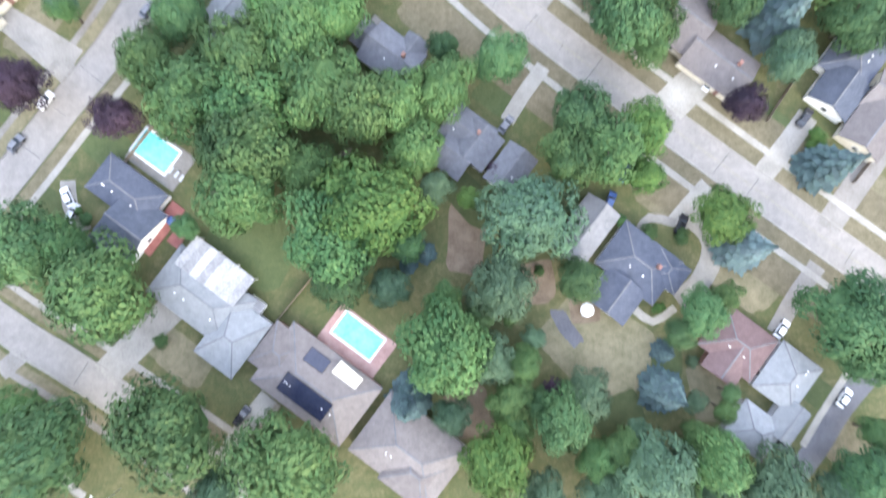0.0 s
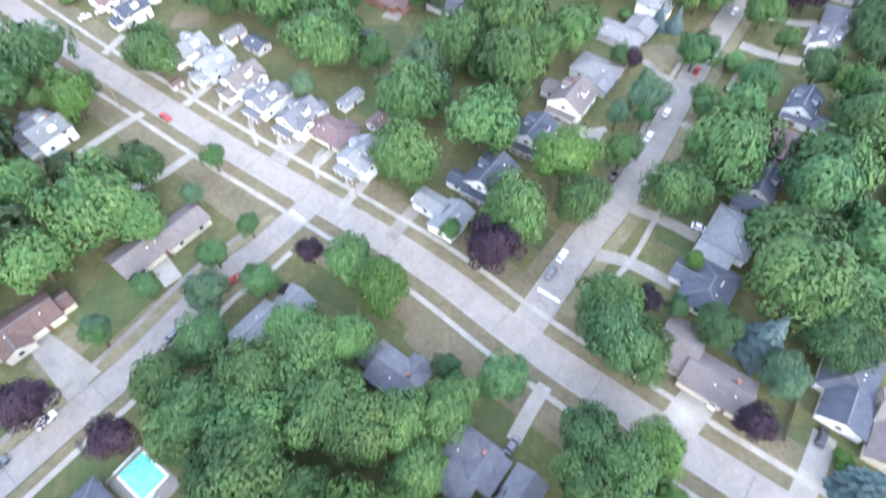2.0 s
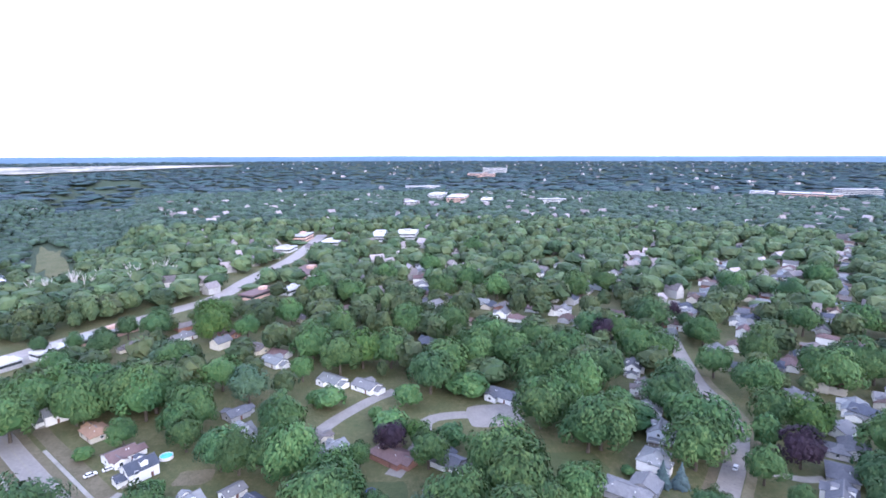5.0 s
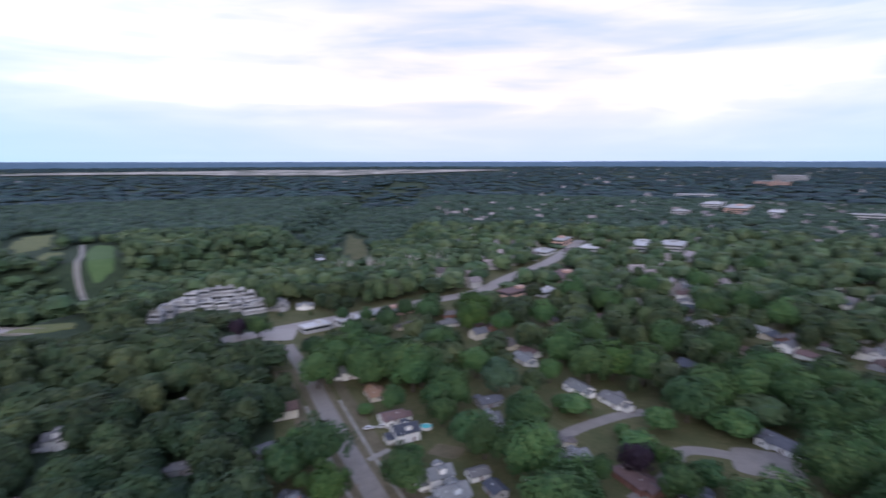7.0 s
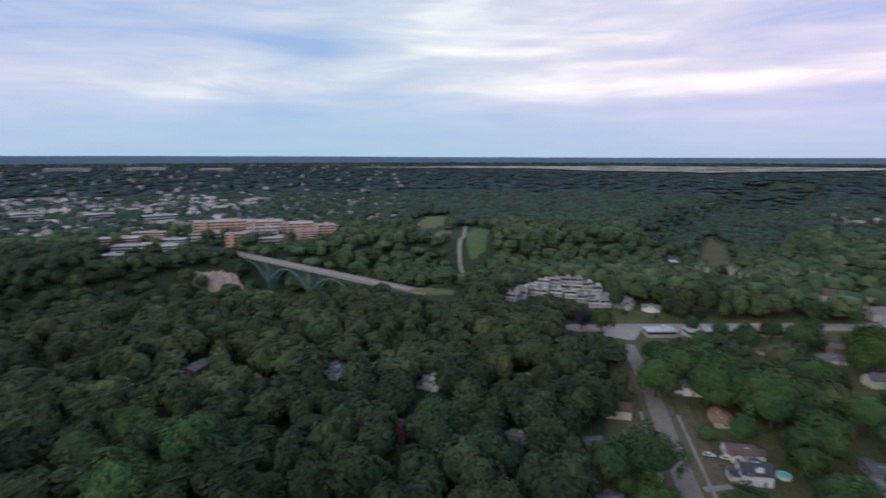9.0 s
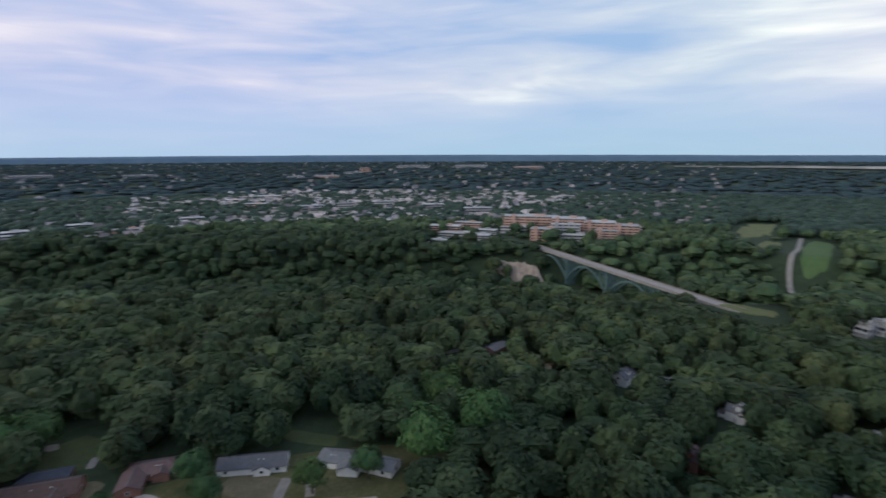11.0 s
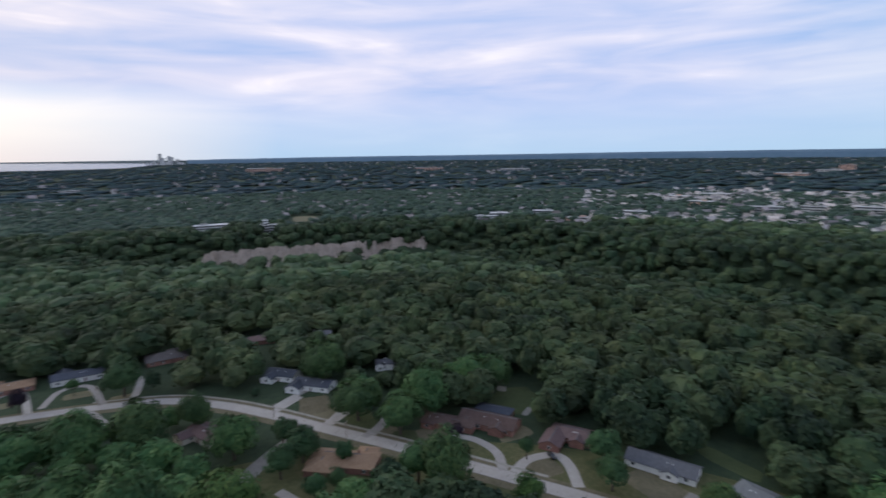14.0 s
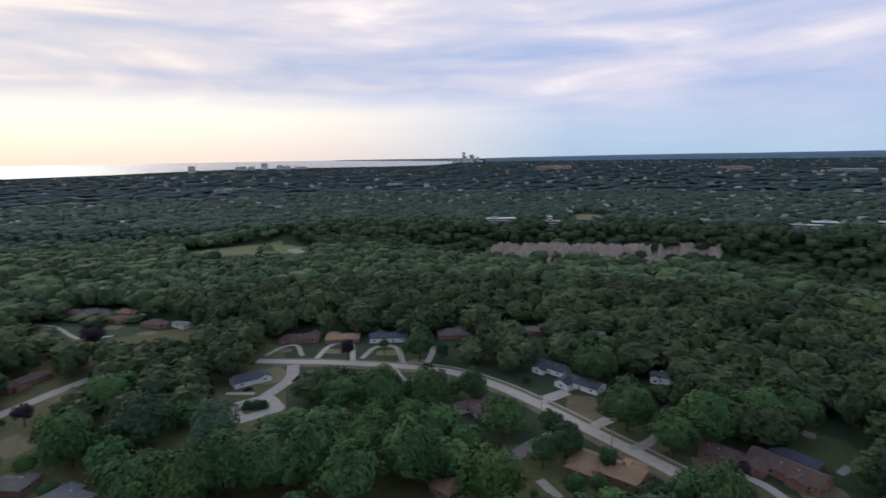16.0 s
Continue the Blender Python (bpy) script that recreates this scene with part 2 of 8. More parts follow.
PATIO = material("pink_paving", (0.26, 0.15, 0.13), (0.42, 0.28, 0.25), 0.4, 4.0, 0.85, 0.2)
DECK = material("red_deck", (0.20, 0.07, 0.06), (0.33, 0.14, 0.12), 0.5, 5.0, 0.8, 0.2)
POOL_WATER = material("pool_water", (0.10, 0.55, 0.60), (0.22, 0.72, 0.76), 0.3, 1.0, 0.06, 0.05, spec=0.5)
CLIFF = material("shale_cliff", (0.20, 0.165, 0.135), (0.46, 0.385, 0.325), 0.10, 0.7, 0.95, 0.8, grain=True)
LAKE = material("lake_water", (0.10, 0.13, 0.17), (0.13, 0.16, 0.20), 0.001, 0.01, 0.22, spec=0.6)
RIVER = material("river_water", (0.10, 0.12, 0.12), (0.15, 0.17, 0.18), 0.02, 0.3, 0.08, spec=0.6)
GLASS = material("window_glass", (0.02, 0.025, 0.03), (0.05, 0.06, 0.07), 0.5, 2.0, 0.08, spec=0.6)
TRIM = material("white_trim", (0.62, 0.62, 0.60), (0.80, 0.80, 0.78), 0.5, 3.0, 0.6)
SOLAR = material("solar_panel", (0.012, 0.016, 0.035), (0.03, 0.035, 0.06), 0.5, 2.0, 0.15, spec=0.6)
METAL_ROOF = material("pale_metal_roof", (0.20, 0.20, 0.205), (0.42, 0.41, 0.40), 0.25, 2.0, 0.55, 0.1, 0.1, vary=0.4)
TYRE = material("tyre_rubber", (0.015, 0.015, 0.015), (0.03, 0.03, 0.03), 2.0, 9.0, 0.8)
STEEL = material("galvanised_steel", (0.30, 0.31, 0.32), (0.45, 0.46, 0.47), 1.0, 6.0, 0.45, 0, 0.7)
POLE_WOOD = material("weathered_pole_wood", (0.12, 0.09, 0.07), (0.24, 0.20, 0.16), 0.8, 6.0, 0.9, 0.3)
BRIDGE_GREEN = material("green_painted_steel", (0.075, 0.135, 0.14), (0.135, 0.21, 0.21), 0.2, 1.5, 0.6)
FAR_WALL = material("weathered_siding", (0.22, 0.22, 0.215), (0.44, 0.43, 0.41), 0.05, 0.5, 0.8, island=0.45)
TOWN_ROOF = material("town_roofs", (0.20, 0.185, 0.18), (0.50, 0.46, 0.44), 0.02, 0.5, 0.8, island=0.55)
# the hills' blue is distance haze painted into their base colour
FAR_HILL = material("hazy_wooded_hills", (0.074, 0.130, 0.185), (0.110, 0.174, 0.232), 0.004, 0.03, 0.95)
BRICK_FAR = material("salmon_brick", (0.44, 0.28, 0.22), (0.64, 0.44, 0.36), 0.1, 0.8, 0.85)
PALE_FAR = material("pale_cladding", (0.32, 0.32, 0.32), (0.58, 0.58, 0.57), 0.05, 0.5, 0.8, vary=0.3)


def shingles(name, dark, light):
    return material(name, dark, light, 0.5, 3.2, 0.85, 0.6, vary=0.12, grain=True)


ROOF = {
    "navy": shingles("navy_shingles", (0.043, 0.050, 0.068), (0.086, 0.097, 0.122)),
    "slate": shingles("slate_grey_shingles", (0.082, 0.085, 0.096), (0.156, 0.160, 0.174)),
    "grey": shingles("grey_shingles", (0.126, 0.126, 0.130), (0.222, 0.220, 0.220)),
    "pale": shingles("pale_blue_grey_shingles", (0.142, 0.152, 0.156), (0.236, 0.244, 0.246)),
    "taupe": shingles("taupe_shingles", (0.110, 0.097, 0.091), (0.188, 0.166, 0.157)),
    "brown": shingles("brown_shingles", (0.072, 0.047, 0.040), (0.144, 0.097, 0.083)),
    "red": shingles("red_brown_shingles", (0.105, 0.068, 0.066), (0.178, 0.122, 0.118)),
    "tan": shingles("orange_tan_shingles", (0.216, 0.130, 0.079), (0.331, 0.216, 0.144)),
}
WALL = {
    "white": material("white_siding", (0.68, 0.68, 0.66), (0.84, 0.84, 0.82), 0.3, 3.0, 0.7, vary=0.08),
    "blue": material("pale_blue_siding", (0.42, 0.47, 0.52), (0.58, 0.63, 0.68), 0.3, 3.0, 0.7, vary=0.1),
    "cream": material("cream_siding", (0.48, 0.44, 0.36), (0.66, 0.62, 0.52), 0.3, 3.0, 0.7, vary=0.1),
    "brick": material("red_brick", (0.20, 0.10, 0.08), (0.34, 0.19, 0.15), 0.4, 6.0, 0.85, 0.3, vary=0.1),
    "grey": material("grey_siding", (0.30, 0.30, 0.31), (0.45, 0.45, 0.46), 0.3, 3.0, 0.7, vary=0.1),
}
CAR_PAINT = {c: material(c + "_car_paint", d, l, 0.8, 4.0, 0.25, spec=0.6) for c, d, l in (
    ("white", (0.68, 0.68, 0.68), (0.80, 0.80, 0.80)), ("black", (0.012, 0.012, 0.014), (0.025, 0.025, 0.03)),
    ("silver", (0.40, 0.41, 0.42), (0.52, 0.53, 0.54)), ("blue", (0.03, 0.06, 0.16), (0.05, 0.09, 0.22)),
    ("red", (0.35, 0.03, 0.03), (0.48, 0.05, 0.05)), ("grey", (0.10, 0.10, 0.11), (0.17, 0.17, 0.18)))}


# ---- building helpers ----
def mesh(name, verts, faces, mat, smooth=False):
    me = bpy.data.meshes.new(name)
    me.from_pydata([tuple(map(float, v)) for v in verts], [], faces)
    for m in (mat if isinstance(mat, (list, tuple)) else [mat]):
        me.materials.append(m)
    if smooth:
        me.polygons.foreach_set("use_smooth", [True] * len(me.polygons))
    me.update()
    return me


def part(name, me, parent, label="", m=None):
    """Links a mesh as one object under a thing or a part."""
    ob = new(name, me)
    ob.parent = parent
    if m is not None:
        ob.matrix_basis = m
    return tagged(ob, label)


def box_mesh(name, sx, sy, sz, mat, bevel=0.0, x=0.0, y=0.0, z=0.0):
    """A box on z with its base centred at (x, y), bevelled."""
    bm = bmesh.new()
    bmesh.ops.create_cube(bm, size=1.0)
    bmesh.ops.transform(bm, matrix=Matrix.Translation((x, y, z + sz / 2)) @ Matrix.Diagonal((sx, sy, sz, 1)), verts=bm.verts)
    if bevel:
        bmesh.ops.bevel(bm, geom=bm.edges[:], offset=bevel, segments=1, affect="EDGES", profile=0.7)
    me = bpy.data.meshes.new(name)
    bm.to_mesh(me)
    bm.free()
    me.materials.append(mat)
    return me


def big_mesh(name, verts, loops, starts, mat, smooth=True):
    """A large mesh out of numpy arrays; all faces have the same count of corners."""
    me = bpy.data.meshes.new(name)
    me.vertices.add(len(verts))
    me.vertices.foreach_set("co", np.ascontiguousarray(verts, dtype=np.float32).ravel())
    me.loops.add(len(loops))
    me.loops.foreach_set("vertex_index", np.ascontiguousarray(loops, dtype=np.int32))
    me.polygons.add(len(starts))
    me.polygons.foreach_set("loop_start", np.ascontiguousarray(starts, dtype=np.int32))
    me.polygons.foreach_set("use_smooth", np.full(len(starts), smooth))
    me.materials.append(mat)
    me.update(calc_edges=True)
    me.validate()
    return me


# ---- the lie of the land ----
VALLEY = np.array([(-900, 1900), (-640, 1150), (-500, 830), (-400, 660), (-480, 470), (-560, 330), (-560, 180), (-560, -60), (-540, -260), (-565, -470), (-385, -612), (-110, -750), (100, -840), (400, -900), (900, -1000), (1600, -1500)], float)


def line_distance(x, y, line):
    x, y = np.asarray(x, float), np.asarray(y, float)
    best = np.full(x.shape, 1e9)
    for (ax, ay), (bx, by) in zip(line[:-1], line[1:]):
        dx, dy = bx - ax, by - ay
        k = np.clip(((x - ax) * dx + (y - ay) * dy) / (dx * dx + dy * dy), 0, 1)
        best = np.minimum(best, np.hypot(x - ax - k * dx, y - ay - k * dy))
    return best


def true_distance(r):
    """Beyond 1.5 km the land is built to a shrinking scale and raised to suit the camera's view from 122 m, so that 20
    km fit in: the true distance of the land at r.
    """
    k = np.clip((r - 1500) / 3400, 0, None)
    return r + k ** 2 * 15100


def land(x, y):
    x, y = np.asarray(x, float), np.asarray(y, float)
    d = line_distance(x, y, VALLEY)
    k = np.clip((135 - d) / 65, 0, 1)
    r = np.hypot(x, y)
    shallow = np.where(y < -500, 0.35 + 0.65 * np.clip((-x - 120) / 160, 0, 1), 1.0)
    z = -35 * shallow * k * k * (3 - 2 * k) * np.clip((2600 - r) / 900, 0, 1)
    # far land climbs along the camera's sightlines
    return z + np.where(r > 1500, 122 - r * 122 / true_distance(np.maximum(r, 1500)), 0)


rings = np.concatenate([np.linspace(0, 300, 26), np.linspace(315, 1000, 62), np.linspace(1025, 2000, 30), np.linspace(2080, 4920, 32)])
spokes = 300
ang = np.linspace(0, 2 * np.pi, spokes, endpoint=False)
gx, gy = rings[:, None] * np.cos(ang), rings[:, None] * np.sin(ang)
gv = np.stack([gx, gy, land(gx, gy)], -1).reshape(-1, 3)
i, j = np.meshgrid(np.arange(len(rings) - 1), np.arange(spokes), indexing="ij")
a, b2 = i * spokes + j, i * spokes + (j + 1) % spokes
quads = np.stack([a, a + spokes, b2 + spokes, b2], -1).reshape(-1, 4)
ground = new("ground", big_mesh("ground", gv, quads.ravel(), np.arange(len(quads)) * 4, GRASS))
ground.data.materials.append(UNDERGROWTH)
mid_xy = gv[quads].mean(1)[:, :2]
az_ = np.degrees(np.arctan2(-mid_xy[:, 0], mid_xy[:, 1]))
far_ = np.hypot(mid_xy[:, 0], mid_xy[:, 1])
wood_ = (line_distance(mid_xy[:, 0], mid_xy[:, 1], VALLEY) < 200) | ((az_ > 40) & (far_ > 220)) | ((az_ < -100) & (far_ > 430)) | (far_ > 1200)
ground.data.polygons.foreach_set("material_index", wood_.astype(np.int32))
tagged(ground, "dry summer grass and bare soil of a flat suburb with a wooded valley", "ground", kind="structure")


def strip(name, pts, width, z, mat, thick=0.06, label="", kind="structure", close=False):
    """A paved strip along a line of points, with real thickness."""
    p = np.array(pts, float)
    t = np.gradient(p, axis=0)
    t /= np.linalg.norm(t, axis=1)[:, None]
    n = np.stack([-t[:, 1], t[:, 0]], 1) * width / 2
    verts, faces = [], []
    for (l, r_) in zip(p + n, p - n):
        for q in (l, r_):
            g = float(land(*q))
            verts += [(q[0], q[1], g + z), (q[0], q[1], g + z - thick)]
    for k in range(len(p) - 1):
        o = 4 * k
        faces += [(o, o + 2, o + 6, o + 4), (o, o + 4, o + 5, o + 1), (o + 2, o + 3, o + 7, o + 6)]
    faces += [(0, 1, 3, 2), (len(verts) - 4, len(verts) - 2, len(verts) - 1, len(verts) - 3)]
    ob = new(name, mesh(name, verts, faces, mat))
    return tagged(ob, label, name.replace("_", " "), kind=kind)


def smooth_line(pts, step=4.0):
    """Catmull-Rom through the points."""
    p = [Vector((*q, 0)) for q in pts]
    p = [p[0] * 2 - p[1]] + p + [p[-1] * 2 - p[-2]]
    out = []
    for a_, b_, c_, d_ in zip(p, p[1:], p[2:], p[3:]):
        n = max(2, int((c_ - b_).length / step))
        for k in range(n):
            t = k / n
            out.append((0.5 * (2 * b_ + (c_ - a_) * t + (2 * a_ - 5 * b_ + 4 * c_ - d_) * t * t + (3 * b_ - a_ - 3 * c_ + d_) * t ** 3)).to_2d())
    out.append(p[-2].to_2d())
    return [tuple(q) for q in out]


def offset_line(pts, d):
    p = np.array(pts, float)
    t = np.gradient(p, axis=0)
    t /= np.linalg.norm(t, axis=1)[:, None]
    return p + np.stack([-t[:, 1], t[:, 0]], 1) * d


def patch(name, cx, cy, sx, sy, rot, z, mat, label, wob=0.12, n=28, category="lawn", kind="structure", thick=0.03):
    """A flat piece of ground with a rounded, uneven outline."""
    rng = random.Random(int(cx * 7 + cy * 13))
    ph = [rng.uniform(0, 6.3) for _ in range(3)]
    c, s = math.cos(radians(rot)), math.sin(radians(rot))
    top = []
    for k in range(n):
        th = 2 * math.pi * k / n
        e = 0.42
        ux = math.copysign(abs(math.cos(th)) ** e, math.cos(th)) * sx / 2
        uy = math.copysign(abs(math.sin(th)) ** e, math.sin(th)) * sy / 2
        w = 1 + wob * (math.sin(2 * th + ph[0]) * 0.5 + math.sin(5 * th + ph[1]) * 0.3 + math.sin(9 * th + ph[2]) * 0.2)
        x, y = cx + (ux * c - uy * s) * w, cy + (ux * s + uy * c) * w
        top.append((x, y, float(land(x, y)) + z))
    verts = top + [(x, y, q - thick) for x, y, q in top]
    faces = [tuple(range(n))] + [(k, k + n, (k + 1) % n + n, (k + 1) % n) for k in range(n)]
    return tagged(new(name, mesh(name, verts, faces, mat)), label, category, kind=kind)


def clearing(name, cx, cy, sx, sy, rot, mat, label, category, wob=0.3, lift=0.8):
    """Open ground with an uneven outline that follows the slope of the land."""
    rng = random.Random(int(cx * 7 + cy * 13))
    ph = [rng.uniform(0, 6.3) for _ in range(3)]
    c, s = math.cos(radians(rot)), math.sin(radians(rot))
    n, rings_ = 56, 14
    verts, faces = [], []
    for q in range(rings_ + 1):
        for k in range(n):
            th = 2 * math.pi * k / n
            ux = math.copysign(abs(math.cos(th)) ** 0.7, math.cos(th)) * sx / 2
            uy = math.copysign(abs(math.sin(th)) ** 0.7, math.sin(th)) * sy / 2
            w = (1 + wob * (math.sin(2 * th + ph[0]) * 0.5 + math.sin(5 * th + ph[1]) * 0.3 + math.sin(9 * th + ph[2]) * 0.2)) * max(q / rings_, 0.01)
            x, y = cx + (ux * c - uy * s) * w, cy + (ux * s + uy * c) * w
            verts.append((x, y, float(land(x, y)) + (lift if q < rings_ else -0.6)))
    for q in range(rings_):
        for k in range(n):
            faces.append((q * n + k, q * n + n + k, q * n + n + (k + 1) % n, q * n + (k + 1) % n))
    return tagged(new(name, mesh(name, verts, faces, mat)), label, category, kind="structure")


# ---- kinds of things ----
def blob(rng, nu, nv, lump=0.22, freq=2.2, flat=0.85):
    """A lumpy crown of nu x nv corners: unit radius, base cut flat; vertices and triangles."""
    off = Vector((rng.uniform(-50, 50), rng.uniform(-50, 50), rng.uniform(-50, 50)))
    verts = [(0, 0, flat)]
    for iv in range(1, nv):
        th = math.pi * 0.72 * iv / (nv - 1)
        for iu in range(nu):
            ph = 2 * math.pi * (iu + 0.5 * (iv % 2)) / nu
            d = Vector((math.sin(th) * math.cos(ph), math.sin(th) * math.sin(ph), math.cos(th)))
            k = 1 + lump * noise.noise(d * freq + off) * 1.6 + lump * 0.6 * noise.noise(d * freq * 2.3 + off)
            verts.append((d.x * k, d.y * k, d.z * k * flat))
    tris = [(0, 1 + iu, 1 + (iu + 1) % nu) for iu in range(nu)]
    for iv in range(nv - 2):
        o, o2 = 1 + iv * nu, 1 + (iv + 1) * nu
        for iu in range(nu):
            p, q = (iu + 1) % nu, (iu + (iv % 2)) % nu
            tris += [(o + iu, o2 + iu, o2 + p), (o + iu, o2 + p, o + p)]
    return np.array(verts, float), np.array(tris, int)


def crown_mesh(seed, mat, leaves=5400, lobes=42, size=1.0, top=1.0):
    """A broad crown of about unit radius out of uneven leafy lobes round a dark inner mass."""
    rng = random.Random(seed)
    verts, faces = [], []
    centres = []
    lean = rng.uniform(0, 6.28)
    for k in range(lobes):
        z = 1 - 1.55 * (k + 0.5) / lobes
        ph = k * 2.39996 + rng.uniform(-0.5, 0.5)
        r = math.sqrt(max(0.0, 1 - z * z))
        q = rng.uniform(0.50, 0.86) * (1 + 0.10 * math.cos(2 * (ph - lean)) + 0.06 * math.cos(3 * ph + lean))
        centres.append((Vector((r * math.cos(ph) * q, r * math.sin(ph) * q, z * q * 0.85 * top)), rng.uniform(0.15, 0.36)))
    area = sum(rad ** 2 for _, rad in centres)
    for c, rad in centres:
        for _ in range(int(leaves * rad ** 2 / area)):
            d = Vector((rng.gauss(0, 1), rng.gauss(0, 1), rng.gauss(0.35, 1))).normalized()
            if d.dot(c) < -0.25 * c.length:
                d = -d
            p = c + d * rad * (rng.uniform(0.80, 1.08) if rng.random() < 0.85 else rng.uniform(1.05, 1.3))
            out_ = Vector((c.x, c.y, -0.35)).normalized()
            n = (d + 0.45 * c.normalized() + Vector((0, 0, 0.35)) + Vector((rng.uniform(-1, 1), rng.uniform(-1, 1), rng.uniform(-1, 1))) * 0.42).normalized()
            u = out_ - n * out_.dot(n) + n.orthogonal().normalized() * rng.uniform(-1.1, 1.1)
            u.normalize()
            v = n.cross(u)
            s = size * rng.uniform(0.026, 0.056)
            o = len(verts)
            verts += [p - u * s * 0.9 - v * s * 0.62, p - u * s * 0.9 + v * s * 0.62, p + u * s * 1.35 - n * s * 0.4]
            faces.append((o, o + 1, o + 2))
    core, tris = blob(rng, 10, 6, 0.2, 2.4, 0.8 * top)
    o = len(verts)
    verts += [Vector(q) * 0.69 for q in core]
    faces += [tuple(int(x) + o for x in t) for t in tris]
    return mesh("crown", verts, faces, mat)


def spruce_mesh(seed, mat):
    """A cone of drooping needle branches, unit height and radius 0.32."""
    rng = random.Random(seed)
    verts, faces = [], []
    for layer in range(24):
        h = 0.06 + 0.90 * layer / 23
        r = 0.34 * (1 - layer / 24.5)
        n = max(7, int(30 * r / 0.34))
        for k in range(n):
            ph = 2 * math.pi * (k + rng.uniform(-0.5, 0.5)) / n
            rr = r * rng.uniform(0.7, 1.15)
            d = Vector((math.cos(ph), math.sin(ph), 0))
            for q in range(3):
                f0 = (0.25, 0.5, 0.75)[q]
                side = Vector((-d.y, d.x, 0)) * (0.018 + rr * 0.12) * rng.uniform(0.7, 1.3)
                base, tip = d * rr * (f0 - 0.25) + Vector((0, 0, h + 0.05 - 0.05 * f0)), d * rr * (f0 + 0.25) + Vector((0, 0, h - 0.07 * f0 * rng.uniform(0.4, 1.4)))
                mid_ = base.lerp(tip, 0.55)
                o = len(verts)
                verts += [base, mid_ - side, tip, mid_ + side]
                faces += [(o, o + 1, o + 2), (o, o + 2, o + 3)]
    return mesh("crown", verts, faces, mat)


def trunk_mesh(seed, h, r):
    """A tapered trunk with limbs that reach into the crown."""
    rng = random.Random(seed)
    verts, faces = [], []

    def limb(p0, p1, r0, r1, n=7):
        ax = (p1 - p0).normalized()
        u = ax.orthogonal().normalized()
        v = ax.cross(u)
        o = len(verts)
        for p, rr in ((p0, r0), (p0.lerp(p1, 0.5) + u * r0 * 0.5, (r0 + r1) / 2), (p1, r1)):
            for k in range(n):
                verts.append(p + (u * math.cos(6.283 * k / n) + v * math.sin(6.283 * k / n)) * rr)
        for ring in range(2):
            for k in range(n):
                a_, b_ = o + ring * n + k, o + ring * n + (k + 1) % n
                faces.append((a_, b_, b_ + n, a_ + n))
        faces.append(tuple(range(o + 2 * n, o + 3 * n)))
    limb(Vector((0, 0, -0.15)), Vector((0, 0, h * 0.75)), r, r * 0.55, 9)
    for k in range(5):
        ph = k * 1.256 + rng.uniform(-0.4, 0.4)
        limb(Vector((0, 0, h * rng.uniform(0.4, 0.65))), Vector((math.cos(ph) * h * 0.28, math.sin(ph) * h * 0.28, h * rng.uniform(0.8, 1.0))), r * 0.42, r * 0.12, 6)
    return mesh("trunk", verts, faces, BARK, True)


CROWNS = {k: [crown_mesh(10 * n + 3 + s, LEAF[k]) for s in range(3)] for n, k in enumerate("gydbp")}
FAR_CROWNS = {k: [crown_mesh(10 * n + 5 + s, LEAF[k], 2350, 36, 1.38) for s in range(3)] for n, k in enumerate("gydbp")}
SPRUCES = [spruce_mesh(70 + s, LEAF["s"]) for s in range(2)]
TRUNKS = [trunk_mesh(90 + s, 1.0, 0.045) for s in range(3)]
TREE_WORDS = {
    "g": ("broadleaf_tree", "large spreading green broadleaf tree in a garden", "tree"), "y": ("broadleaf_tree", "bright yellow-green broadleaf tree with a full crown", "tree"),
    "d": ("broadleaf_tree", "dense dark green rounded broadleaf tree", "tree"), "b": ("broadleaf_tree", "dull grey-green broadleaf tree with a loose crown", "tree"),
    "p": ("copper_tree", "dark purple copper-leaved tree on a lawn", "tree"), "s": ("blue_spruce", "pale blue-grey spruce with layered branches", "spruce")}
tree_count = [0]
TREES = []          # centres and crown radii, to keep the scattered trees off them


def tree(x, y, r, kind="g", h=0.0):
    """A garden tree of crown radius r at (x, y)."""
    tree_count[0] += 1
    n = tree_count[0]
    rng = random.Random(n * 77)
    name, words, cat = TREE_WORDS[kind]
    z = float(land(x, y))
    if kind == "s":
        h = h or r * 2.9
        ob = new(name)
        ob.location = (x, y, z)
        part("crown", SPRUCES[n % 2], ob, m=pose(0, 0, 0, 0, 0, rng.uniform(0, 360)) @ Matrix.Diagonal((r / 0.32, r / 0.32, h, 1)))
        part("trunk", TRUNKS[n % 3], ob, m=Matrix.Diagonal((h * 0.5, h * 0.5, h * 0.5, 1)))
    else:
        small = r < 2.2
        wide = r if r < 5 else r * (1 + 0.08 * min(1.0, max(0.0, (math.hypot(x, y) - 85) / 30)))
        h = h or (r * 1.9 if small else 4.2 + wide * 1.6)
        ch = wide * (0.85 if small else 0.95)
        ob = new("shrub" if small else name)
        ob.location = (x, y, z)
        part("crown", (CROWNS if math.hypot(x, y) < 118 and r > 1.2 else FAR_CROWNS)[kind][n % 3], ob, m=pose(0, 0, h - ch, 0, 0, rng.uniform(0, 360)) @ Matrix.Diagonal((wide * rng.uniform(0.92, 1.14), wide * rng.uniform(0.92, 1.14), ch * rng.uniform(1.0, 1.2), 1)))
        part("trunk", TRUNKS[n % 3], ob, m=pose(0, 0, 0, 0, 0, rng.uniform(0, 360)) @ Matrix.Diagonal((h * 0.8, h * 0.8, h * 0.85, 1)))
        if small:
            words, cat = words.replace("large spreading ", "").replace("broadleaf tree", "rounded garden shrub").replace("tree", "shrub"), "shrub"
    TREES.append((x, y, r))
    return tagged(ob, words, cat, "garden trees" if cat == "tree" else "")


